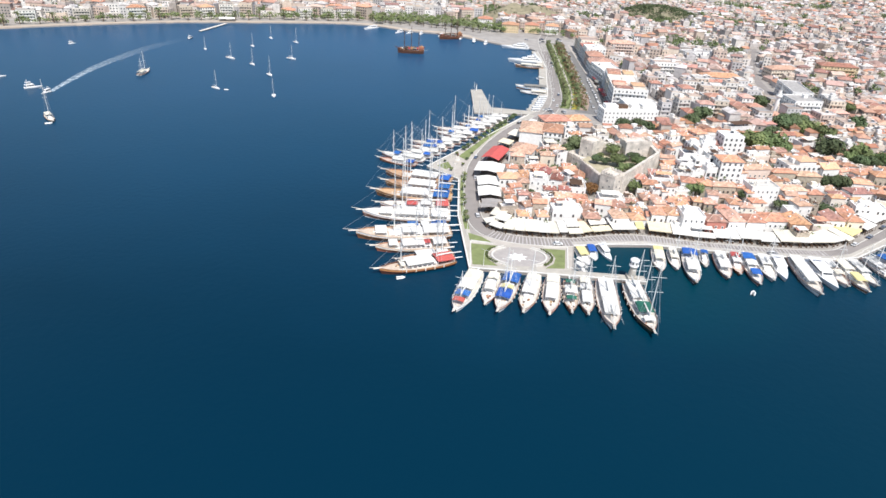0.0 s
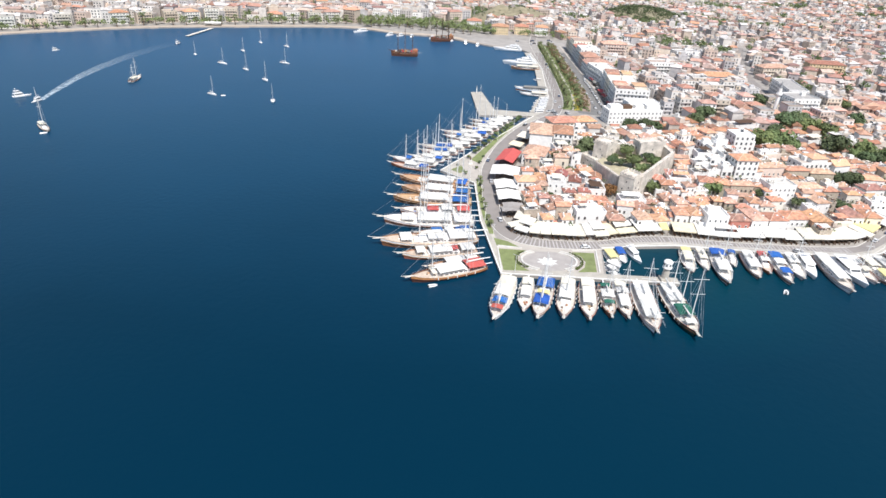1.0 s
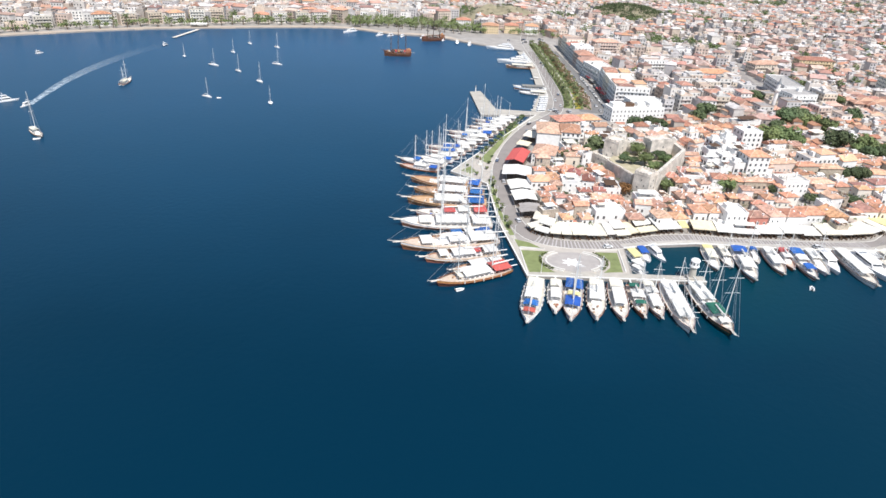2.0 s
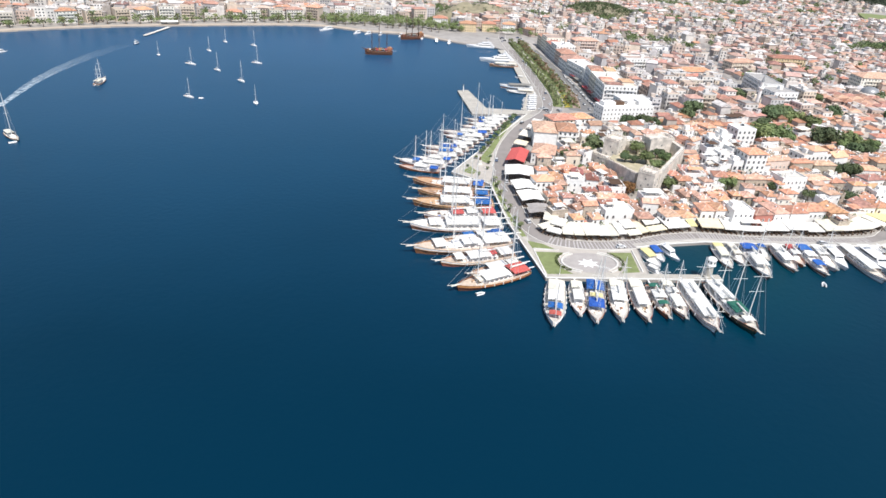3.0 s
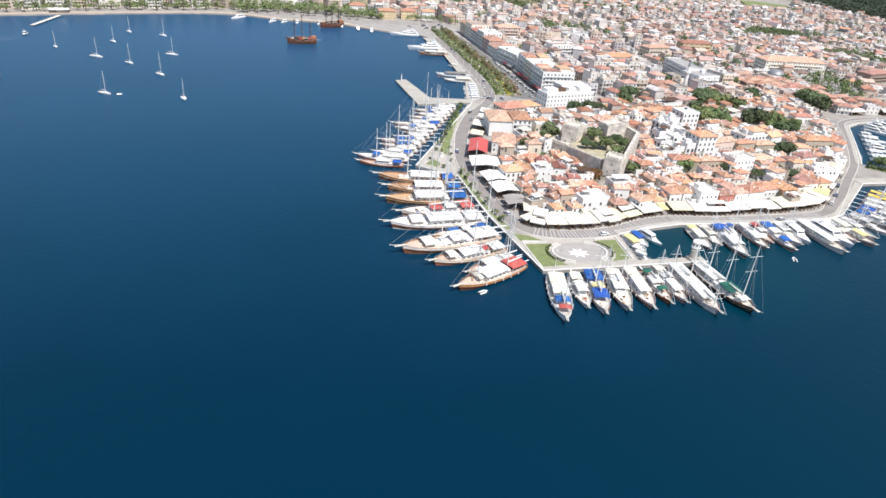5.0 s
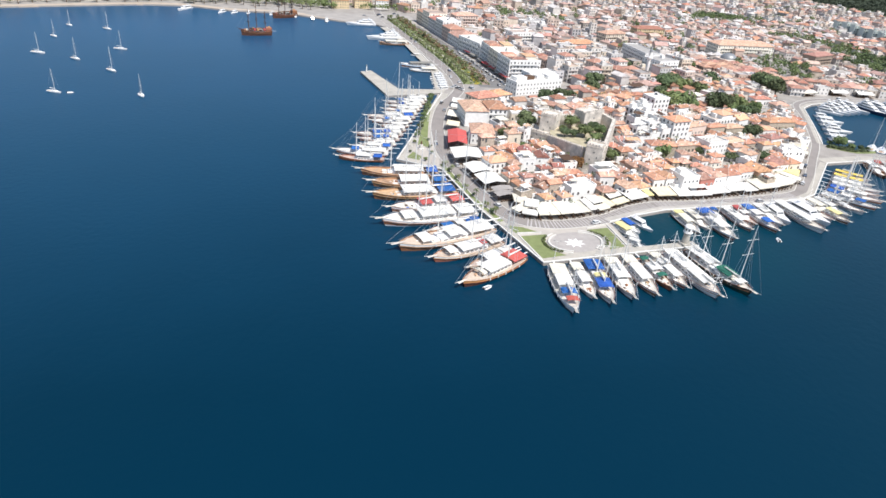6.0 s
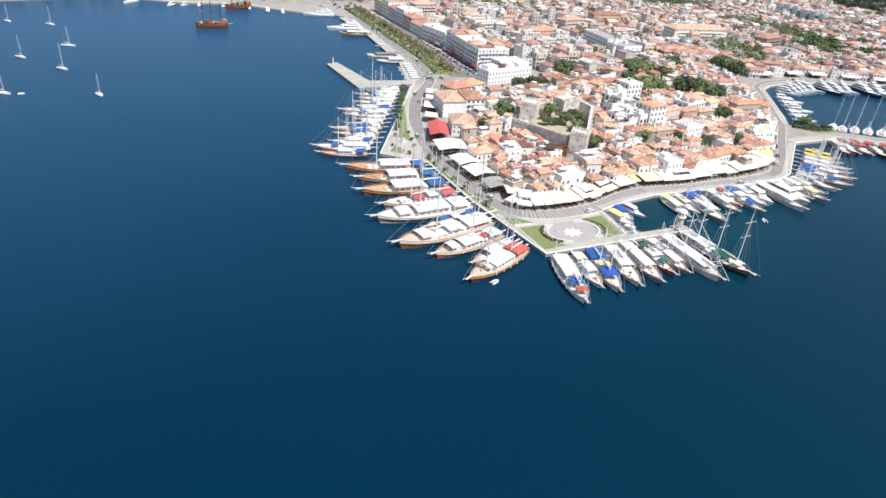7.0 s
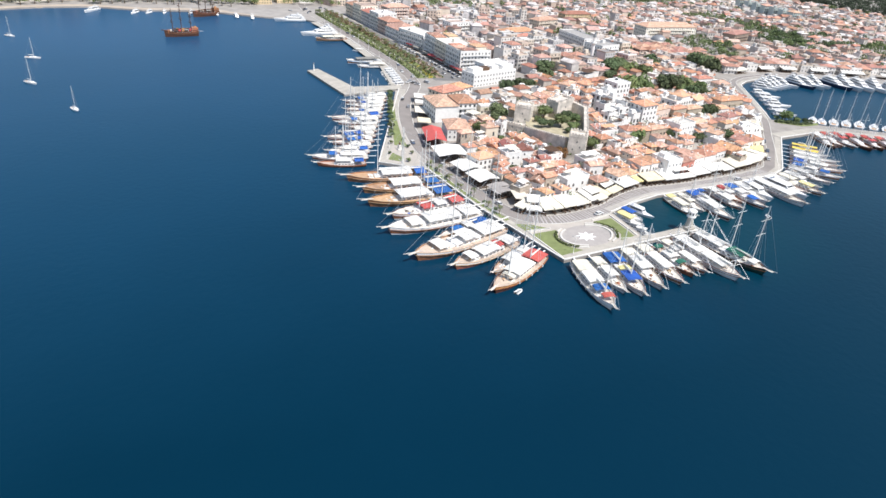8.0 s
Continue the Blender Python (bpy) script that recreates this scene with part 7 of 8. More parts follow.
# the row on the south quay
SOUTH = [
    ((17, 216.5), (8.6, 189), GEL, GEL, [(0.03, 0.28, 0.85, CANVAS), (0.3, 0.56, 0.8, W), (0.60, 0.73, 0.75, BL), (0.80, 0.90, 0.6, RD)], ((0.76, 0.5),), "white gulet with blue and red deck awnings"),
    ((24.5, 216), (20, 195), GEL, VARNISH, [(0.03, 0.28, 0.8, CANVAS), (0.34, 0.68, 0.75, W)], (), "small white gulet with pale awnings"),
    ((32, 216), (24.5, 190.5), GEL, VARNISH, [(0.02, 0.30, 1.0, BL), (0.40, 0.50, 0.7, YE), (0.52, 0.76, 0.85, BL)], two, "white gulet with large bright blue awnings"),
    ((40.5, 216), (34, 191), GEL, VARNISH, [(0.03, 0.22, 0.85, CANVAS), (0.25, 0.62, 0.85, W)], one, "white gulet with a long white awning"),
    ((48, 215.8), (43.5, 190.5), GEL, VARNISH, [(0.02, 0.24, 0.8, CANVAS), (0.27, 0.72, 0.72, W)], (), "narrow white gulet with cream awning"),
    ((54.5, 214.5), (52, 192.5), VARNISH, WOOD_DARK, [(0.08, 0.20, 0.7, GR), (0.3, 0.55, 0.9, W), (0.62, 0.74, 0.7, GR)], one, "small brown wooden gulet with green deck covers"),
    ((60.5, 215.5), (58, 192), GEL, VARNISH, [(0.04, 0.2, 0.7, CANVAS), (0.26, 0.42, 0.8, W), (0.45, 0.8, 0.65, W)], one, "white gulet with two pale awnings"),
    ((68.5, 215), (65.5, 183.5), GEL, VARNISH, [(0.03, 0.45, 0.75, W), (0.47, 0.82, 0.7, W)], ((0.35, 0.62), (0.9, 0.3)), "long white gulet with pale roof awnings"),
    ((79.0, 214.5), (79.3, 182.0), GREENHULL, VARNISH, [(0.03, 0.42, 0.7, W), (0.50, 0.72, 0.7, GR), (0.78, 0.88, 0.5, W)], three, "large dark green three-masted gulet with white and green covers"),
]
for stern, bow, hull, stripe, tops, masts, label in SOUTH:
    m, L = from_to(stern, bow)
    gulet(m, L, hull, stripe, TEAK, tops, masts, SPAR, label, band=None if random.random() < 0.7 else VARNISH)
# the row on the west quay, from the corner northwards
WESTROW = [
    ((7.5, 227), (-22, 214), DARK_HULL, [(0.02, 0.26, 0.9, RD), (0.30, 0.66, 0.85, W), (0.68, 0.74, 0.6, CANVAS)], ((0.24, 0.9), (0.72, 0.6)), "large varnished gulet with a red stern awning"),
    ((7, 232.5), (-15, 224), VARNISH, [(0.10, 0.30, 0.8, W), (0.34, 0.70, 0.85, W)], ((0.2, 0.95),), "small red-brown gulet with broad white awnings"),
    ((5, 240.5), (-26, 233), VARNISH, [(0.03, 0.22, 0.8, W), (0.26, 0.34, 0.6, RD), (0.34, 0.64, 0.8, W), (0.70, 0.82, 0.65, W)], one, "varnished gulet with white awnings and a red cover"),
    ((6, 251.5), (-36, 244), VARNISH, [(0.03, 0.3, 0.85, W), (0.36, 0.52, 0.8, W), (0.68, 0.80, 0.7, W)], ((0.12, 0.8), (0.6, 0.85)), "very long brown and white gulet with cream awnings"),
    ((4, 258), (-20, 254), GEL, [(0.02, 0.30, 0.9, BL), (0.34, 0.5, 0.8, W), (0.55, 0.75, 0.7, BL)], one, "small white boat with blue awnings"),
    ((5.5, 267), (-36, 266), GEL, [(0.03, 0.22, 0.9, W), (0.25, 0.62, 0.85, W), (0.66, 0.80, 0.7, W)], ((0.15, 0.9), (0.55, 0.95)), "long white gulet with white awnings"),
    ((5, 279.5), (-29, 277), GEL, [(0.02, 0.2, 0.9, RD), (0.26, 0.42, 0.8, W), (0.46, 0.62, 0.8, RD)], two, "white gulet with red awnings"),
    ((6, 289.5), (-33, 292), VARNISH, [(0.04, 0.24, 0.95, BL), (0.30, 0.66, 0.9, W)], two, "orange-brown wooden gulet with blue stern awning"),
    ((6, 300.5), (-29.5, 305.5), VARNISH, [(0.03, 0.20, 0.9, BL), (0.26, 0.64, 0.9, W)], ((0.2, 0.75),), "orange-brown wooden gulet with white awning"),
    ((5.5, 311.5), (-31, 320), VARNISH, [(0.02, 0.16, 0.85, BL), (0.2, 0.58, 0.9, W)], two, "orange-brown wooden gulet with a long white awning"),
]
for stern, bow, hull, tops, masts, label in WESTROW:
    m, L = from_to(stern, bow)
    gulet(m, L, hull, VARNISH if hull is not VARNISH else TEAK, HONEY_DECK if hull is DARK_HULL else ORANGE_DECK if stern[1] > 285 else TEAK, tops, masts, SPAR, label, strake=AMBER if hull is DARK_HULL else GEL if hull is VARNISH and 230 < stern[1] < 255 else None)
# the row on the north-west quay
a, b = Vector((-12, 331)), Vector((52, 440))
for k in range(15):
    p = a.lerp(b, (k + 0.3) / 15)
    L = (27, 31, 25, 22, 26, 30, 24, 21, 28, 33, 24, 27, 26, 30, 24)[k]
    d = Vector((-0.93, 0.30 if k < 3 else 0.12)).normalized()
    m, _ = from_to(p + d * 4.5, p + d * L)
    L -= 4
    tops = random.choice(([(0.05, 0.3, 0.85, W), (0.34, 0.68, 0.8, W)], [(0.05, 0.5, 0.85, W), (0.56, 0.7, 0.7, BL)], [(0.05, 0.24, 0.9, BL), (0.3, 0.62, 0.8, W)], [(0.04, 0.62, 0.8, W)]))
    if k in (4, 5):
        tops = [(0.05, 0.22, 0.85, W), (0.28, 0.42, 0.85, BL), (0.46, 0.66, 0.9, BL)]
    gulet(m, L, VARNISH if k == 0 else GEL, VARNISH, TEAK, tops, random.choice((one, two, two)) if k != 11 else ((0.62, 1.32), (0.3, 0.8)), SPAR, random.choice(("white gulet with pale awnings and bare masts", "white moored gulet with furled sails")))
# the row on the inner basin's promenade
EAST = [(98.5, 248.5, 20, -100), (104.8, 248, 17, -98), (112, 247.5, 28, -101), (119, 248, 13, -103), (125.4, 247, 21.5, -99), (132, 247.2, 17.5, -101), (137.4, 246.5, 25, -99), (144.3, 246.8, 21, -99), (150.2, 246, 20, -101), (158.3, 246, 30, -95.5), (166, 245.5, 25, -93), (171.8, 245.5, 21, -92), (178, 245.5, 25, -92), (184, 246.5, 20, -89)]
for k, (x, y, L, turn) in enumerate(EAST):
    tops = [[(0.03, 0.2, 0.8, YE), (0.24, 0.66, 0.8, CANVAS)], [(0.05, 0.6, 0.8, CANVAS)], [(0.03, 0.24, 1.0, BL), (0.4, 0.75, 0.85, W)], [(0.05, 0.3, 0.9, BL)], [(0.03, 0.3, 0.8, W), (0.34, 0.75, 0.85, W)], [(0.05, 0.3, 0.8, RD), (0.35, 0.6, 0.8, W)],
            [(0.03, 0.26, 0.9, BL), (0.3, 0.5, 0.8, W), (0.6, 0.8, 0.7, BL)], [(0.05, 0.5, 0.8, W)], [(0.05, 0.6, 0.8, CANVAS)], [(0.02, 0.4, 0.8, W), (0.42, 0.78, 0.75, W)], [(0.03, 0.62, 0.8, W)], [(0.05, 0.4, 0.8, W), (0.5, 0.7, 0.7, CANVAS)], [(0.05, 0.4, 0.8, CANVAS), (0.5, 0.8, 0.7, YE)], [(0.05, 0.6, 0.8, W)], [(0.05, 0.3, 0.8, W)], [(0.05, 0.5, 0.7, CANVAS)]][k]
    if k in (8, 10):
        motor_yacht(pose(x, y - 1.5, 0, 0, 0, turn), L, "white motor cruiser moored stern-to at the promenade", decks=1, name="motor_cruiser")
        continue
    gulet(pose(x, y - 1.5, 0, 0, 0, turn), L, GEL if k not in (5,) else VARNISH, VARNISH, TEAK, tops, one if k % 3 else (), SPAR, "moored excursion boat with pale awnings and varnished rail", cushions=k % 2 == 0, beam=0.29 if L < 22 else 0.25, sprit=0.08, band=VARNISH if k % 2 == 0 else None)
# small boats in the corner of the basin
for x, y, L, t, tp in ((59.5, 229.5, 8, -60, W), (60.5, 233.5, 7, -58, W), (63, 243.5, 14, -82, YE), (68.2, 246, 12, -88, BL)):
    gulet(pose(x, y, 0, 0, 0, t), L, GEL, GEL, GEL, [(0.08, 0.62, 0.9, tp)], (), SPAR, "small motor boat with a canvas top", sprit=0, cushions=False, name="small_boat", beam=0.36, band=None)
motor_yacht(pose(73, 247, 0, 0, 0, -79), 13.5, "white cabin cruiser in the corner of the basin", decks=1, name="motor_cruiser")
# east of the promenade, by the T-shaped dock
random.seed(41)
for x, y, L, turn, tops in ((191.5, 250, 23, -81, [(0.05, 0.5, 0.8, W)]), (198.5, 253, 25, -70, [(0.05, 0.28, 0.9, BL), (0.32, 0.55, 0.85, W), (0.6, 0.78, 0.8, BL)]), (205, 257, 26, -60, [(0.05, 0.3, 0.9, BL), (0.36, 0.7, 0.8, W)]), (211.5, 261, 24, -58, [(0.05, 0.55, 0.85, W)]),
                            (218, 265.5, 24, -60, [(0.05, 0.6, 0.8, W)]), (224.5, 270, 20, -58, [(0.04, 0.75, 0.9, CANVAS_YELLOW)]), (231, 274.5, 18, -56, [(0.05, 0.8, 0.9, CANVAS_YELLOW)])):
    gulet(pose(x + 1, y - 1.5, 0, 0, 0, turn), L, GEL, VARNISH, TEAK, tops, random.choice((one, two)), SPAR, "moored excursion boat with canvas tops and bare masts", beam=0.25, sprit=0.08, band=VARNISH if L > 24 else None)
for k in range(8):
    x = 268 + 7.0 * k
    y = 281 if x < 278 else 282 - (x - 277) * 0.78
    gulet(pose(x, y - 1.5, 0, 0, 0, -118), rnd(22, 27), random.choice((VARNISH, PIRATE, GEL, PIRATE)), VARNISH, TEAK, random.choice(([(0.05, 0.3, 0.8, RD)], [(0.05, 0.3, 0.8, RD), (0.36, 0.6, 0.8, RD)], [(0.05, 0.5, 0.8, W)], [(0.05, 0.4, 0.8, W), (0.5, 0.7, 0.7, BL)])), random.choice((one, two)), SPAR, "wooden gulet moored at the marina dock")
for x, y, t in ((293.7, 296, 30), (297.4, 290.6, 29), (302.6, 286.3, 28), (308.3, 281.6, 27), (314.6, 276.4, 27), (321.7, 270.5, 26), (328.1, 265.2, 25), (335.1, 259.4, 24)):
    sailboat(pose(x + rnd(-1, 1), y + 1.0, 0, 0, 0, t + rnd(-4, 4)), rnd(15, 20), mast=rnd(1.25, 1.5), cover=random.choice((CANVAS_WHITE, CANVAS_BLUE, CANVAS_GREY)))
# motor yachts along the marina quays
for k in range(6):
    p = Vector((283, 320)).lerp(Vector((330, 374)), (k + 0.4) / 6)
    motor_yacht(pose(p.x + 1.5, p.y - 1.0, 0, 0, 0, -38 + rnd(-9, 9)), (16, 14, 19, 15, 18, 13)[k], decks=2 if k == 2 else 1)
for k, (x, y, t, L) in enumerate(((343, 382, -62, 20), (351, 386, -70, 24), (359, 388, -75, 25), (367, 390, -80, 26), (376, 390, -84, 27), (392, 386, -92, 30), (402, 384, -95, 31), (412, 381, -98, 28), (430, 376, -105, 34), (441, 372, -110, 36), (452, 364, -115, 34), (463, 356, -120, 32), (474, 346, -124, 30))):
    motor_yacht(pose(x, y - 1.5, 0, 0, 0, t), L, "large white motor yacht with tiered decks" if k != 8 else "large dark blue motor yacht with white decks", NAVY if k in (5, 8) else GEL, 2 + k % 2)
# boats along the palm promenade
for x, y, L, t in ((71, 461, 12, 196), (72.5, 467, 13, 197), (74.5, 473, 12, 195), (76, 479, 13, 196), (77.5, 485, 12, 194), (79, 491, 13, 196), (80.5, 497.5, 12, 195)):
    motor_yacht(pose(x - 1, y, 0, 0, 0, t), L, "small white motor boat moored stern-to", decks=1)
gulet(pose(81, 512, 0, 0, 0, 170), 22, GEL, GEL, TEAK, [(0.05, 0.6, 0.9, CANVAS)], (), SPAR, "white ferry boat with a pale canopy", sprit=0.04, name="ferry_boat", beam=0.32)
gulet(pose(83.5, 528, 0, 0, 0, 176), 27, GEL, SKY_BLUE, GEL, [(0.05, 0.75, 0.9, CANVAS_GREY)], (), SPAR, "white ferry boat with a grey canopy", sprit=0.04, name="ferry_boat", beam=0.30, free=1.3)
gulet(pose(86, 563, 0, 0, 0, 150), 10, SKY_BLUE, GEL, GEL, [(0.2, 0.7, 0.8, W)], (), SPAR, "small blue open boat by the quay", sprit=0, cushions=False, name="small_boat", beam=0.34)
gulet(pose(89, 611, 0, 0, 0, 176), 27, TEAK, VARNISH, TEAK, [(0.05, 0.4, 0.9, CANVAS), (0.42, 0.8, 0.85, CANVAS)], (), SPAR, "brown excursion boat with cream awnings", sprit=0.05, name="excursion_boat", beam=0.34, free=1.3)
motor_yacht(pose(90, 637, 0, 0, 0, 182), 34, "large white and blue tour boat with three decks", decks=3, name="tour_boat")
motor_yacht(pose(84, 703, 0, 0, 0, 172), 31, "large white tour boat with two decks", decks=2, name="tour_boat")
for x, y in ((-92, 790), (-60, 772), (-48, 770), (-36, 768), (-12, 764), (10, 752), (24, 740), (38, 730)):
    motor_yacht(pose(x, y - 3, 0, 0, 0, 250 + rnd(-20, 20)), rnd(10, 16) if x > -90 else 22, "small white boat off the beach", decks=1)
# two dark wooden tall ships
for x, y, t, L in ((-28, 652, 184, 27), (10, 747, 200, 27)):
    gulet(pose(x, y, 0, 0, 0, t), L, PIRATE, VARNISH, TEAK, [(0.02, 0.22, 0.9, VARNISH), (0.3, 0.5, 0.8, CANVAS_GREY), (0.62, 0.74, 0.7, WOOD_DARK)], ((0.74, 0.82), (0.48, 0.98), (0.20, 0.76)), PIRATE, "dark rust-brown wooden sailing ship with three masts", house=PIRATE, name="tall_ship", free=2.3)
# yachts at anchor in the bay
random.seed(52)
for x, y, t, L in ((-237, 613, 295, 10), (-202, 581, 330, 14), (-179, 476, 325, 12), (-199, 639, 300, 12), (-176, 561, 310, 12), (-193, 685, 300, 12), (-163, 671, 312, 12), (-149, 593, 335, 13), (-151, 526, 305, 13), (-131, 463, 285, 12)):
    L *= 0.8
    sailboat(pose(x - math.cos(radians(t)) * L / 2, y - math.sin(radians(t)) * L / 2, 0, 0, 0, t), L, "white sailing yacht lying at anchor", rnd(1.3, 1.6))
gulet(pose(-250, 501, 0, 0, 0, 92), 20, CANVAS, VARNISH, TEAK, [(0.05, 0.5, 0.85, CANVAS)], two, SPAR, "cream gulet with two masts at anchor")
gulet(pose(-258, 388, 0, 0, 0, -48), 17, CANVAS, VARNISH, TEAK, [(0.05, 0.5, 0.85, CANVAS)], ((0.5, 1.5),), SPAR, "cream gulet with one tall mast at anchor")
motor_yacht(pose(-309, 446, 0, 0, 0, 40), 12, "white motor yacht at anchor", decks=2)
motor_yacht(pose(-350, 470, 0, 0, 0, 40), 11, "white motor yacht at anchor", decks=1)
motor_yacht(pose(-364, 603, 0, 0, 0, 50), 7, "small white motor boat", decks=1)
motor_yacht(pose(-271, 658, 0, 0, 0, 80), 9, "small dark motor boat", NAVY, 1)
dinghy(-250, 372, 30, 4)
dinghy(-172, 474, 0, 3.2)
dinghy(-15, 211, 20)
dinghy(128, 213.5, 60)
motor_yacht(pose(-287.5, 443, 0, 0, 0, -102), 9, "white speedboat running ahead of its wake", decks=1, name="speedboat")


def wake():
    path = smooth_line([(-287.5, 443), (-291, 466), (-296, 515), (-295, 570), (-286, 634), (-272, 668)], 2.0)
    n = len(path)
    for off0, off1, w0, w1 in ((0.2, 3.0, 1.5, 3.4), (-0.2, -4.0, 1.5, 3.0), (0.0, -9.5, 0.5, 1.6)):
        s = Shape()
        edge = []
        for i, p in enumerate(path):
            u = i / (n - 1)
            d = (path[min(i + 1, n - 1)] - path[max(i - 1, 0)]).normalized()
            e = Vector((-d.y, d.x))
            wob = 0.5 * noise.noise((i * 0.35, off1, 0))
            c = p + e * (off0 + (off1 - off0) * u ** 0.8 + wob)
            w = (w0 + (w1 - w0) * u) * (1 + 0.4 * noise.noise((i * 0.5, off1 + 7, 0)))
            edge.append([(*(c - e * w * k), 0.05 + 0.05 * (1 - abs(k))) for k in (-1, -0.4, 0.4, 1)])
        s.loft(edge)
        tagged(part("wake", s, WAKE), "pale foaming wake curving across the bay", "wake", kind="stuff")


wake()


# ---- cars and street furniture ----
def car_model():
    th = root("car", pose(0, 0, 0), "parked car on the harbour road", "car", "parked cars")
    s = Shape()
    prof = [(-2.1, 0.35), (2.1, 0.35), (2.15, 0.75), (1.2, 0.92), (-2.0, 0.95), (-2.15, 0.7)]
    s.solid([(x, -0.85, z) for x, z in prof] + [(x, 0.85, z) for x, z in prof], [tuple(range(5, -1, -1)), tuple(range(6, 12))] + [(i, (i + 1) % 6, (i + 1) % 6 + 6, i + 6) for i in range(6)])
    part("body", s, CAR_PAINT, th)
    s = Shape()
    prof = [(-1.9, 0.93), (1.15, 0.9), (0.45, 1.42), (-1.3, 1.44)]
    s.solid([(x, -0.74, z) for x, z in prof] + [(x, 0.74, z) for x, z in prof], [(3, 2, 1, 0), (4, 5, 6, 7)] + [(i, (i + 1) % 4, (i + 1) % 4 + 4, i + 4) for i in range(4)])
    part("window_glass", s, GLASS, th)
    s = Shape()
    s.box(-1.35, -0.72, 1.43, 0.48, 0.72, 1.48, bevel=0.02)
    part("roof", s, CAR_PAINT, th)
    for x in (-1.3, 1.3):
        for y in (-0.8, 0.8):
            s = Shape()
            s.tube((x, y - 0.1, 0.32), (x, y + 0.1, 0.32), 0.32, n=10)
            part("wheel", s, TYRE, th)
    return th


random.seed(71)
car = None
spots = []
for i in range(6, len(ROAD_LINE) - 40, 5):
    if random.random() < 0.3:
        p, q = ROAD_LINE[i], ROAD_LINE[i + 1]
        d = (q - p).normalized()
        n = Vector((-d.y, d.x)) * random.choice((-2.4, 2.4, 1.5))
        spots.append((p + n, math.degrees(math.atan2(d.y, d.x)) + random.choice((0, 180))))
for i in range(18):
    y = 464 + i * 13.5
    spots.append((Vector((111.5 + (y - 462) * 0.055 + rnd(-0.5, 0.5), y)), 86 + rnd(-4, 4)))
for i in range(16):
    spots.append((Vector((117.5 + i * 0.45 + rnd(-0.4, 0.4), 466 + i * 7.2)), 87 + rnd(-3, 3)))
for i in range(10):
    spots.append((Vector((rnd(72, 96), rnd(452, 462)) if i < 5 else (rnd(60, 140), rnd(735, 770))), rnd(0, 360)))
base = car_model()
for k, (p, t) in enumerate(spots):
    m = pose(p.x, p.y, DECK + 0.07, 0, 0, t)
    if k == 0:
        base.matrix_basis = m
    else:
        copy_thing(base, m)


def lamp_model():
    th = root("street_lamp", pose(0, 0, 0), "tall pale street lamp with two arms", "street lamp", "quay lamps")
    s = Shape()
    s.tube((0, 0, 0), (0, 0, 7.5), 0.11, 0.07, 7)
    s.tube((0, 0, 0), (0, 0, 0.8), 0.2, 0.16, 7)
    part("pole", s, SPAR, th)
    for sg in (-1, 1):
        s = Shape()
        s.tube((0, 0, 7.4), (sg * 1.2, 0, 7.7), 0.05, n=5)
        arm = part("arm", s, SPAR, th)
        s = Shape()
        s.box(sg * 1.2 - 0.35, -0.14, 7.62, sg * 1.2 + 0.35, 0.14, 7.78, bevel=0.03)
        part("lamp_head", s, METAL, arm)
    return th


base = lamp_model()
k = 0
for pts in ([(7, 320), (11.5, 316), (11.4, 270), (13.4, 250), (15.6, 223)], [(-3, 336), (60, 443)], [(84, 500), (94, 613), (94, 690)], [(20, 222.6), (54, 221)]):
    for p in smooth_line(pts, 19)[:-1]:
        m = pose(p.x, p.y, DECK + 0.05, 0, 0, rnd(0, 180))
        if k == 0:
            base.matrix_basis = m
        else:
            copy_thing(base, m)
        k += 1

# stripes across the promenade road by the awnings
BAND = material("pale_paving_band", (0.43, 0.41, 0.40), 0.9, 0.2, 0.4, 5)
random.seed(80)
sec = [p for p in ROAD_LINE if p.y < 262 and 24 < p.x < 180]
s = Shape()
for i in range(0, len(sec) - 1):
    d = (sec[i + 1] - sec[i]).normalized()
    n = Vector((-d.y, d.x))
    for o in (0.0, 1.5):
        c = sec[i] + d * o
        s.prism([c - n * 3.3 - d * 0.28, c - n * 3.3 + d * 0.28, c + n * 3.3 + d * 0.28, c + n * 3.3 - d * 0.28], DECK + 0.05, DECK + 0.075)
setting("paving_stripe", s, BAND, "pale cross bands in the promenade paving", "paving")

# bushes on the planted corner by the marina dock
random.seed(82)
s = Shape()
for _ in range(70):
    u, v = rnd(0, 1), rnd(0, 1)
    c = Vector((267, 307)).lerp(Vector((278, 296)), v).lerp(Vector((272, 310)).lerp(Vector((293, 293)), v), u)
    crowns_at(s, c.x, c.y, rnd(0.7, 1.9), 34, squash=0.8, lift=0.6)
tagged(part("corner_bushes", s, LEAF_DARK), "dark green bushes at the root of the dock", "bushes", kind="stuff")

# planted edge and trees along the beach, with the hotels behind
random.seed(83)
s = Shape()
for x in np.arange(-640, 150, 4.2):
    shore = np.interp(x, (-640, -463, -400, -325, -237, -140, -95, -55, -1, 50, 160), (530, 656, 699, 742, 773, 799, 812, 830, 822, 800, 750))
    dense = 2 if -95 < x < 60 else 1
    for _ in range(dense):
        if random.random() < 0.9:
            crowns_at(s, x + rnd(-2, 2), shore + rnd(17, 30) - (22 if dense == 2 else 0), rnd(2.8, 5.4), 60)
    if -100 < x < 66:
        for _ in range(3):
            crowns_at(s, x + rnd(-3, 3), shore + rnd(-5, 62), rnd(3.0, 5.6), 60)
tagged(part("beach_trees", s, LEAF), "line of green trees behind the beach", "trees", kind="stuff")
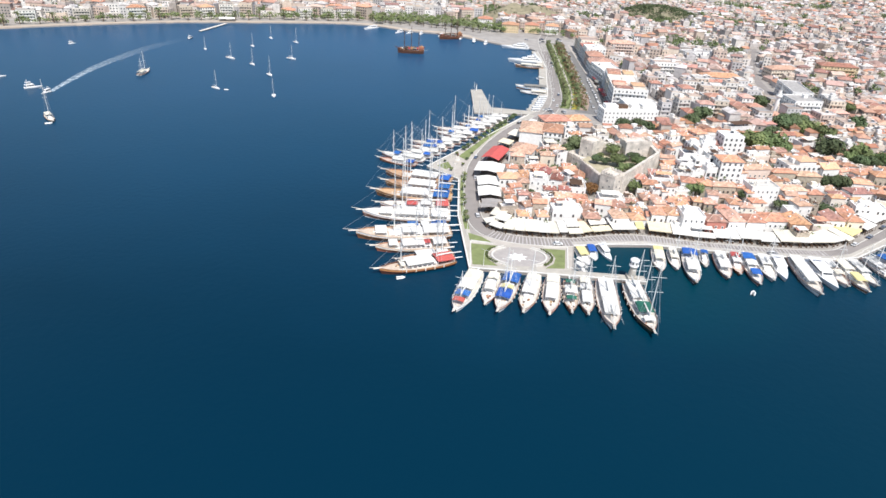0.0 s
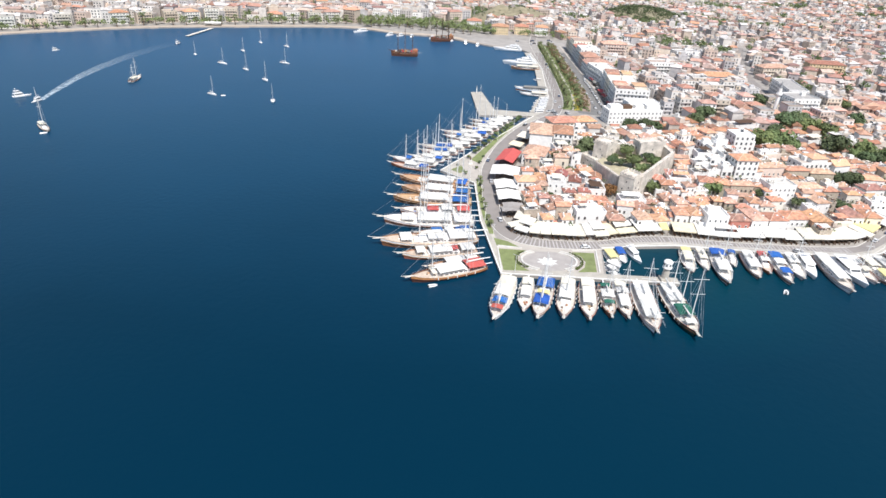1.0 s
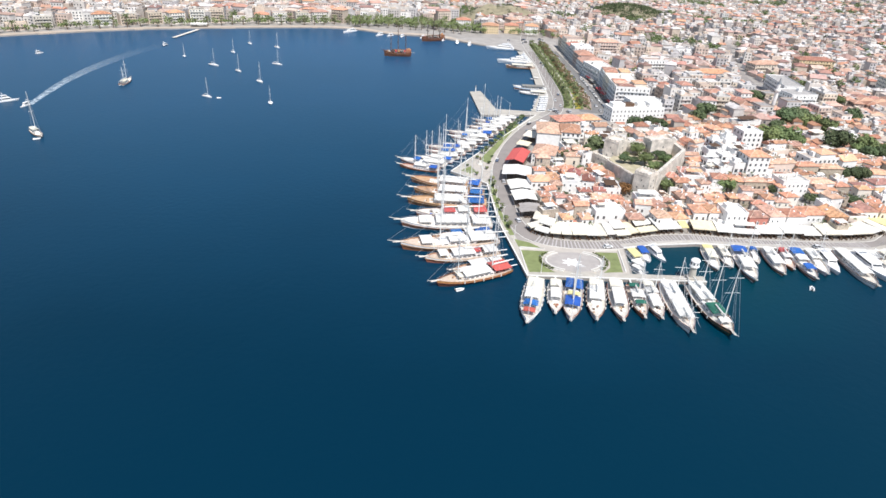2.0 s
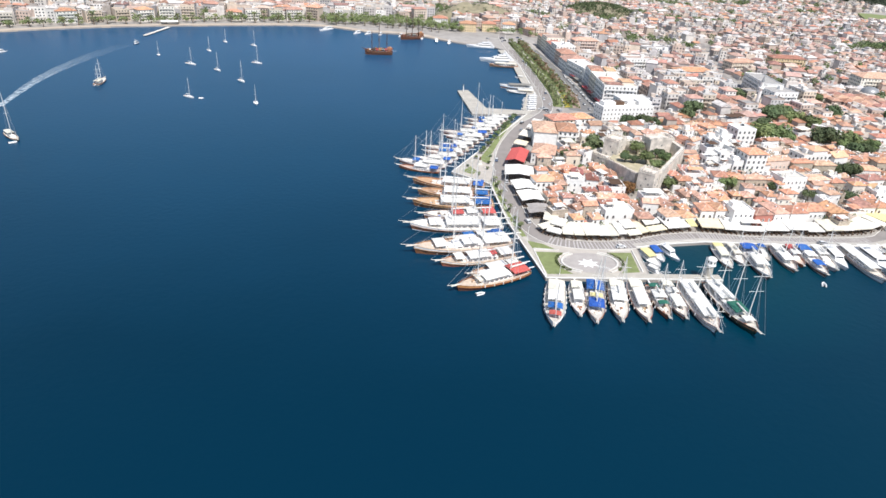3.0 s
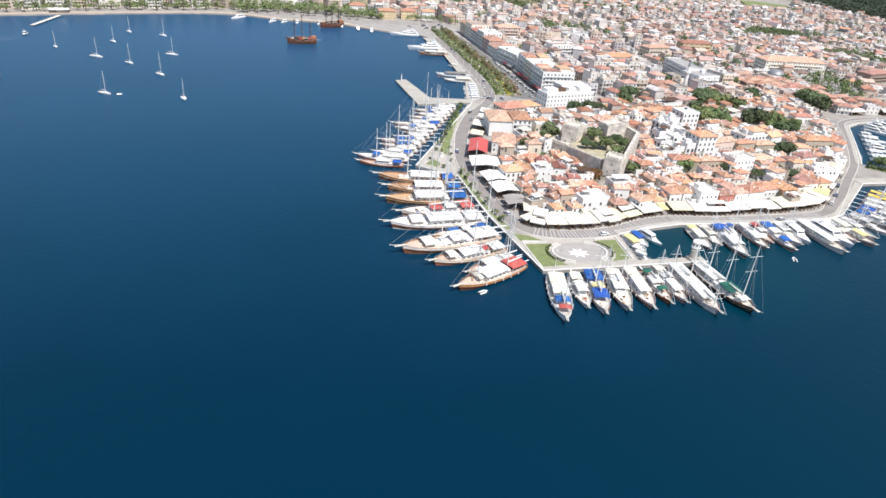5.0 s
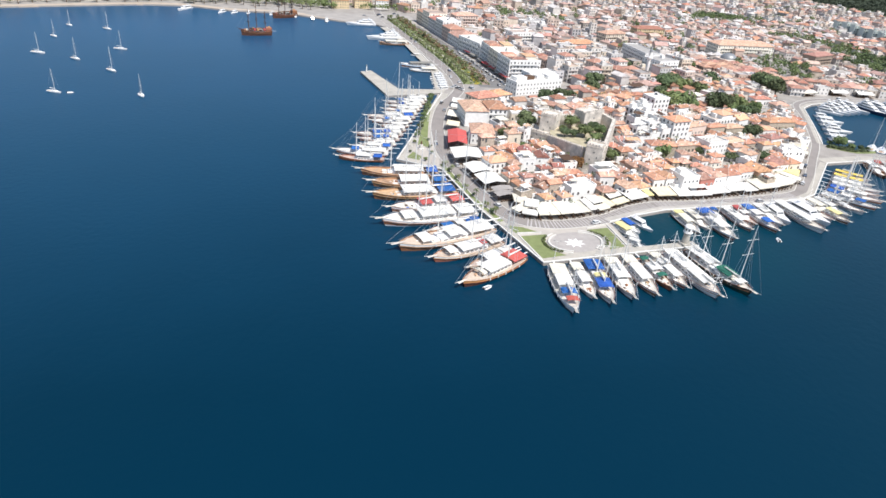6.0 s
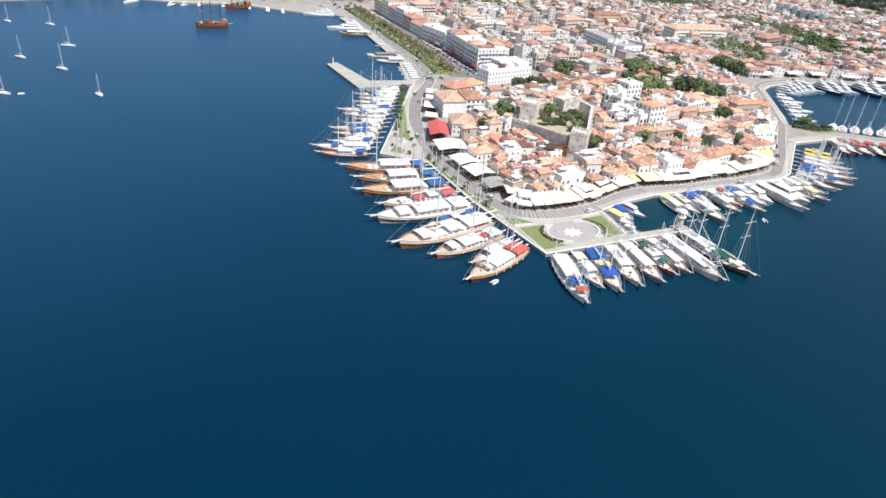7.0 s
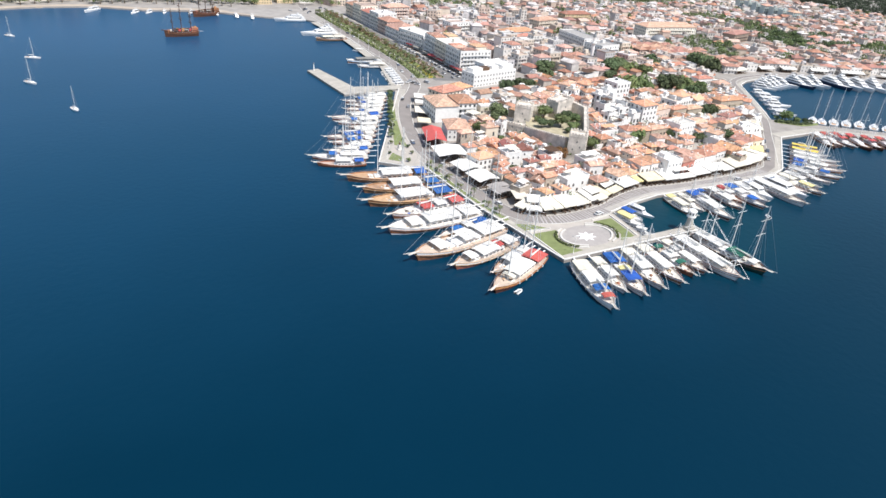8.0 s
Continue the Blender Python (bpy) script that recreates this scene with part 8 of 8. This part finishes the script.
for x in np.arange(-560, -95, 13):
    shore = np.interp(x, (-640, -463, -400, -325, -237, -140, -95, -55, -1, 50, 160), (530, 656, 699, 742, 773, 799, 812, 830, 822, 800, 750))
    palm(x + rnd(-3, 3), shore + rnd(14, 20) - (15 if x > -95 else 0), rnd(1.3, 1.9))
for x in np.arange(-600, -100, 23):
    shore = np.interp(x, (-640, -463, -400, -325, -237, -140, -95, -55, -1, 50, 160), (530, 656, 699, 742, 773, 799, 812, 830, 822, 800, 750))
    block(x + rnd(-2, 2), shore + rnd(38, 44), rnd(-6, 6) + (32 if x < -300 else 15 if x < -120 else -20), rnd(15, 20), 13, random.choice((2, 3, 4, 4, 5)), random.choice(("flat", "flat", "hip")), HOTEL_WALL, "pale beachfront hotel with balconies", True, ("s",), "beach_hotel")

# wooded slope and the playing field at the foot of the hills
s = Shape()
random.seed(90)
for _ in range(2600):
    y = rnd(430, 1450)
    x = wood_edge(y) + rnd(0, 1) ** 1.6 * 420
    if inside((x, y), [(790, 1050), (915, 1070), (990, 1160), (860, 1185)]):
        continue
    crowns_at(s, x, y, rnd(5, 9), 26)
tagged(part("pine_wood", s, PINE), "dense dark pine wood on the hillside", "wood", kind="stuff")
field = Shape()
field.prism([(806, 1062), (906, 1082), (974, 1152), (870, 1170)], DECK - 0.1, DECK + 4.0)
setting("playing_field", field, GRASS, "green playing field beyond the town", "field")
for k in range(26):
    x = rnd(-92, 45)
    palm(x, float(np.interp(x, (-95, -55, -1, 50), (806, 806, 800, 770))) + rnd(0, 26), rnd(1.2, 1.6))


def jetty():
    th = root("jetty", pose(-270, 729, 0, 0, 0, -100), "narrow pale timber jetty off the beach", "jetty")
    for k in range(14):
        s = Shape()
        s.box(-28 + k * 4.0, -1.9, 0.75, -24.1 + k * 4.0, 1.9, 1.0)
        part("deck_panel", s, PALE_DECK, th)
    for k in range(8):
        for y in (-1.7, 1.7):
            s = Shape()
            s.tube((-26 + k * 7.5, y, -3), (-26 + k * 7.5, y, 1.3), 0.14, n=6)
            part("pile", s, WOOD_DARK, th)


jetty()
awning(-268, 771, 12, 18, 8, 3.4, CANVAS_WHITE, "white canvas awning of a beach cafe", 1.0, ridge=True)


def pier_light():
    th = root("pier_light", pose(22.5, 509.5, DECK + 0.1), "small harbour light post at the pier head", "light post")
    s = Shape()
    s.tube((0, 0, 0), (0, 0, 4.6), 0.45, 0.35, 8)
    part("post", s, SPAR, th)
    s = Shape()
    s.tube((0, 0, 4.6), (0, 0, 5.4), 0.6, 0.5, 8)
    part("lantern", s, METAL, th)


pier_light()
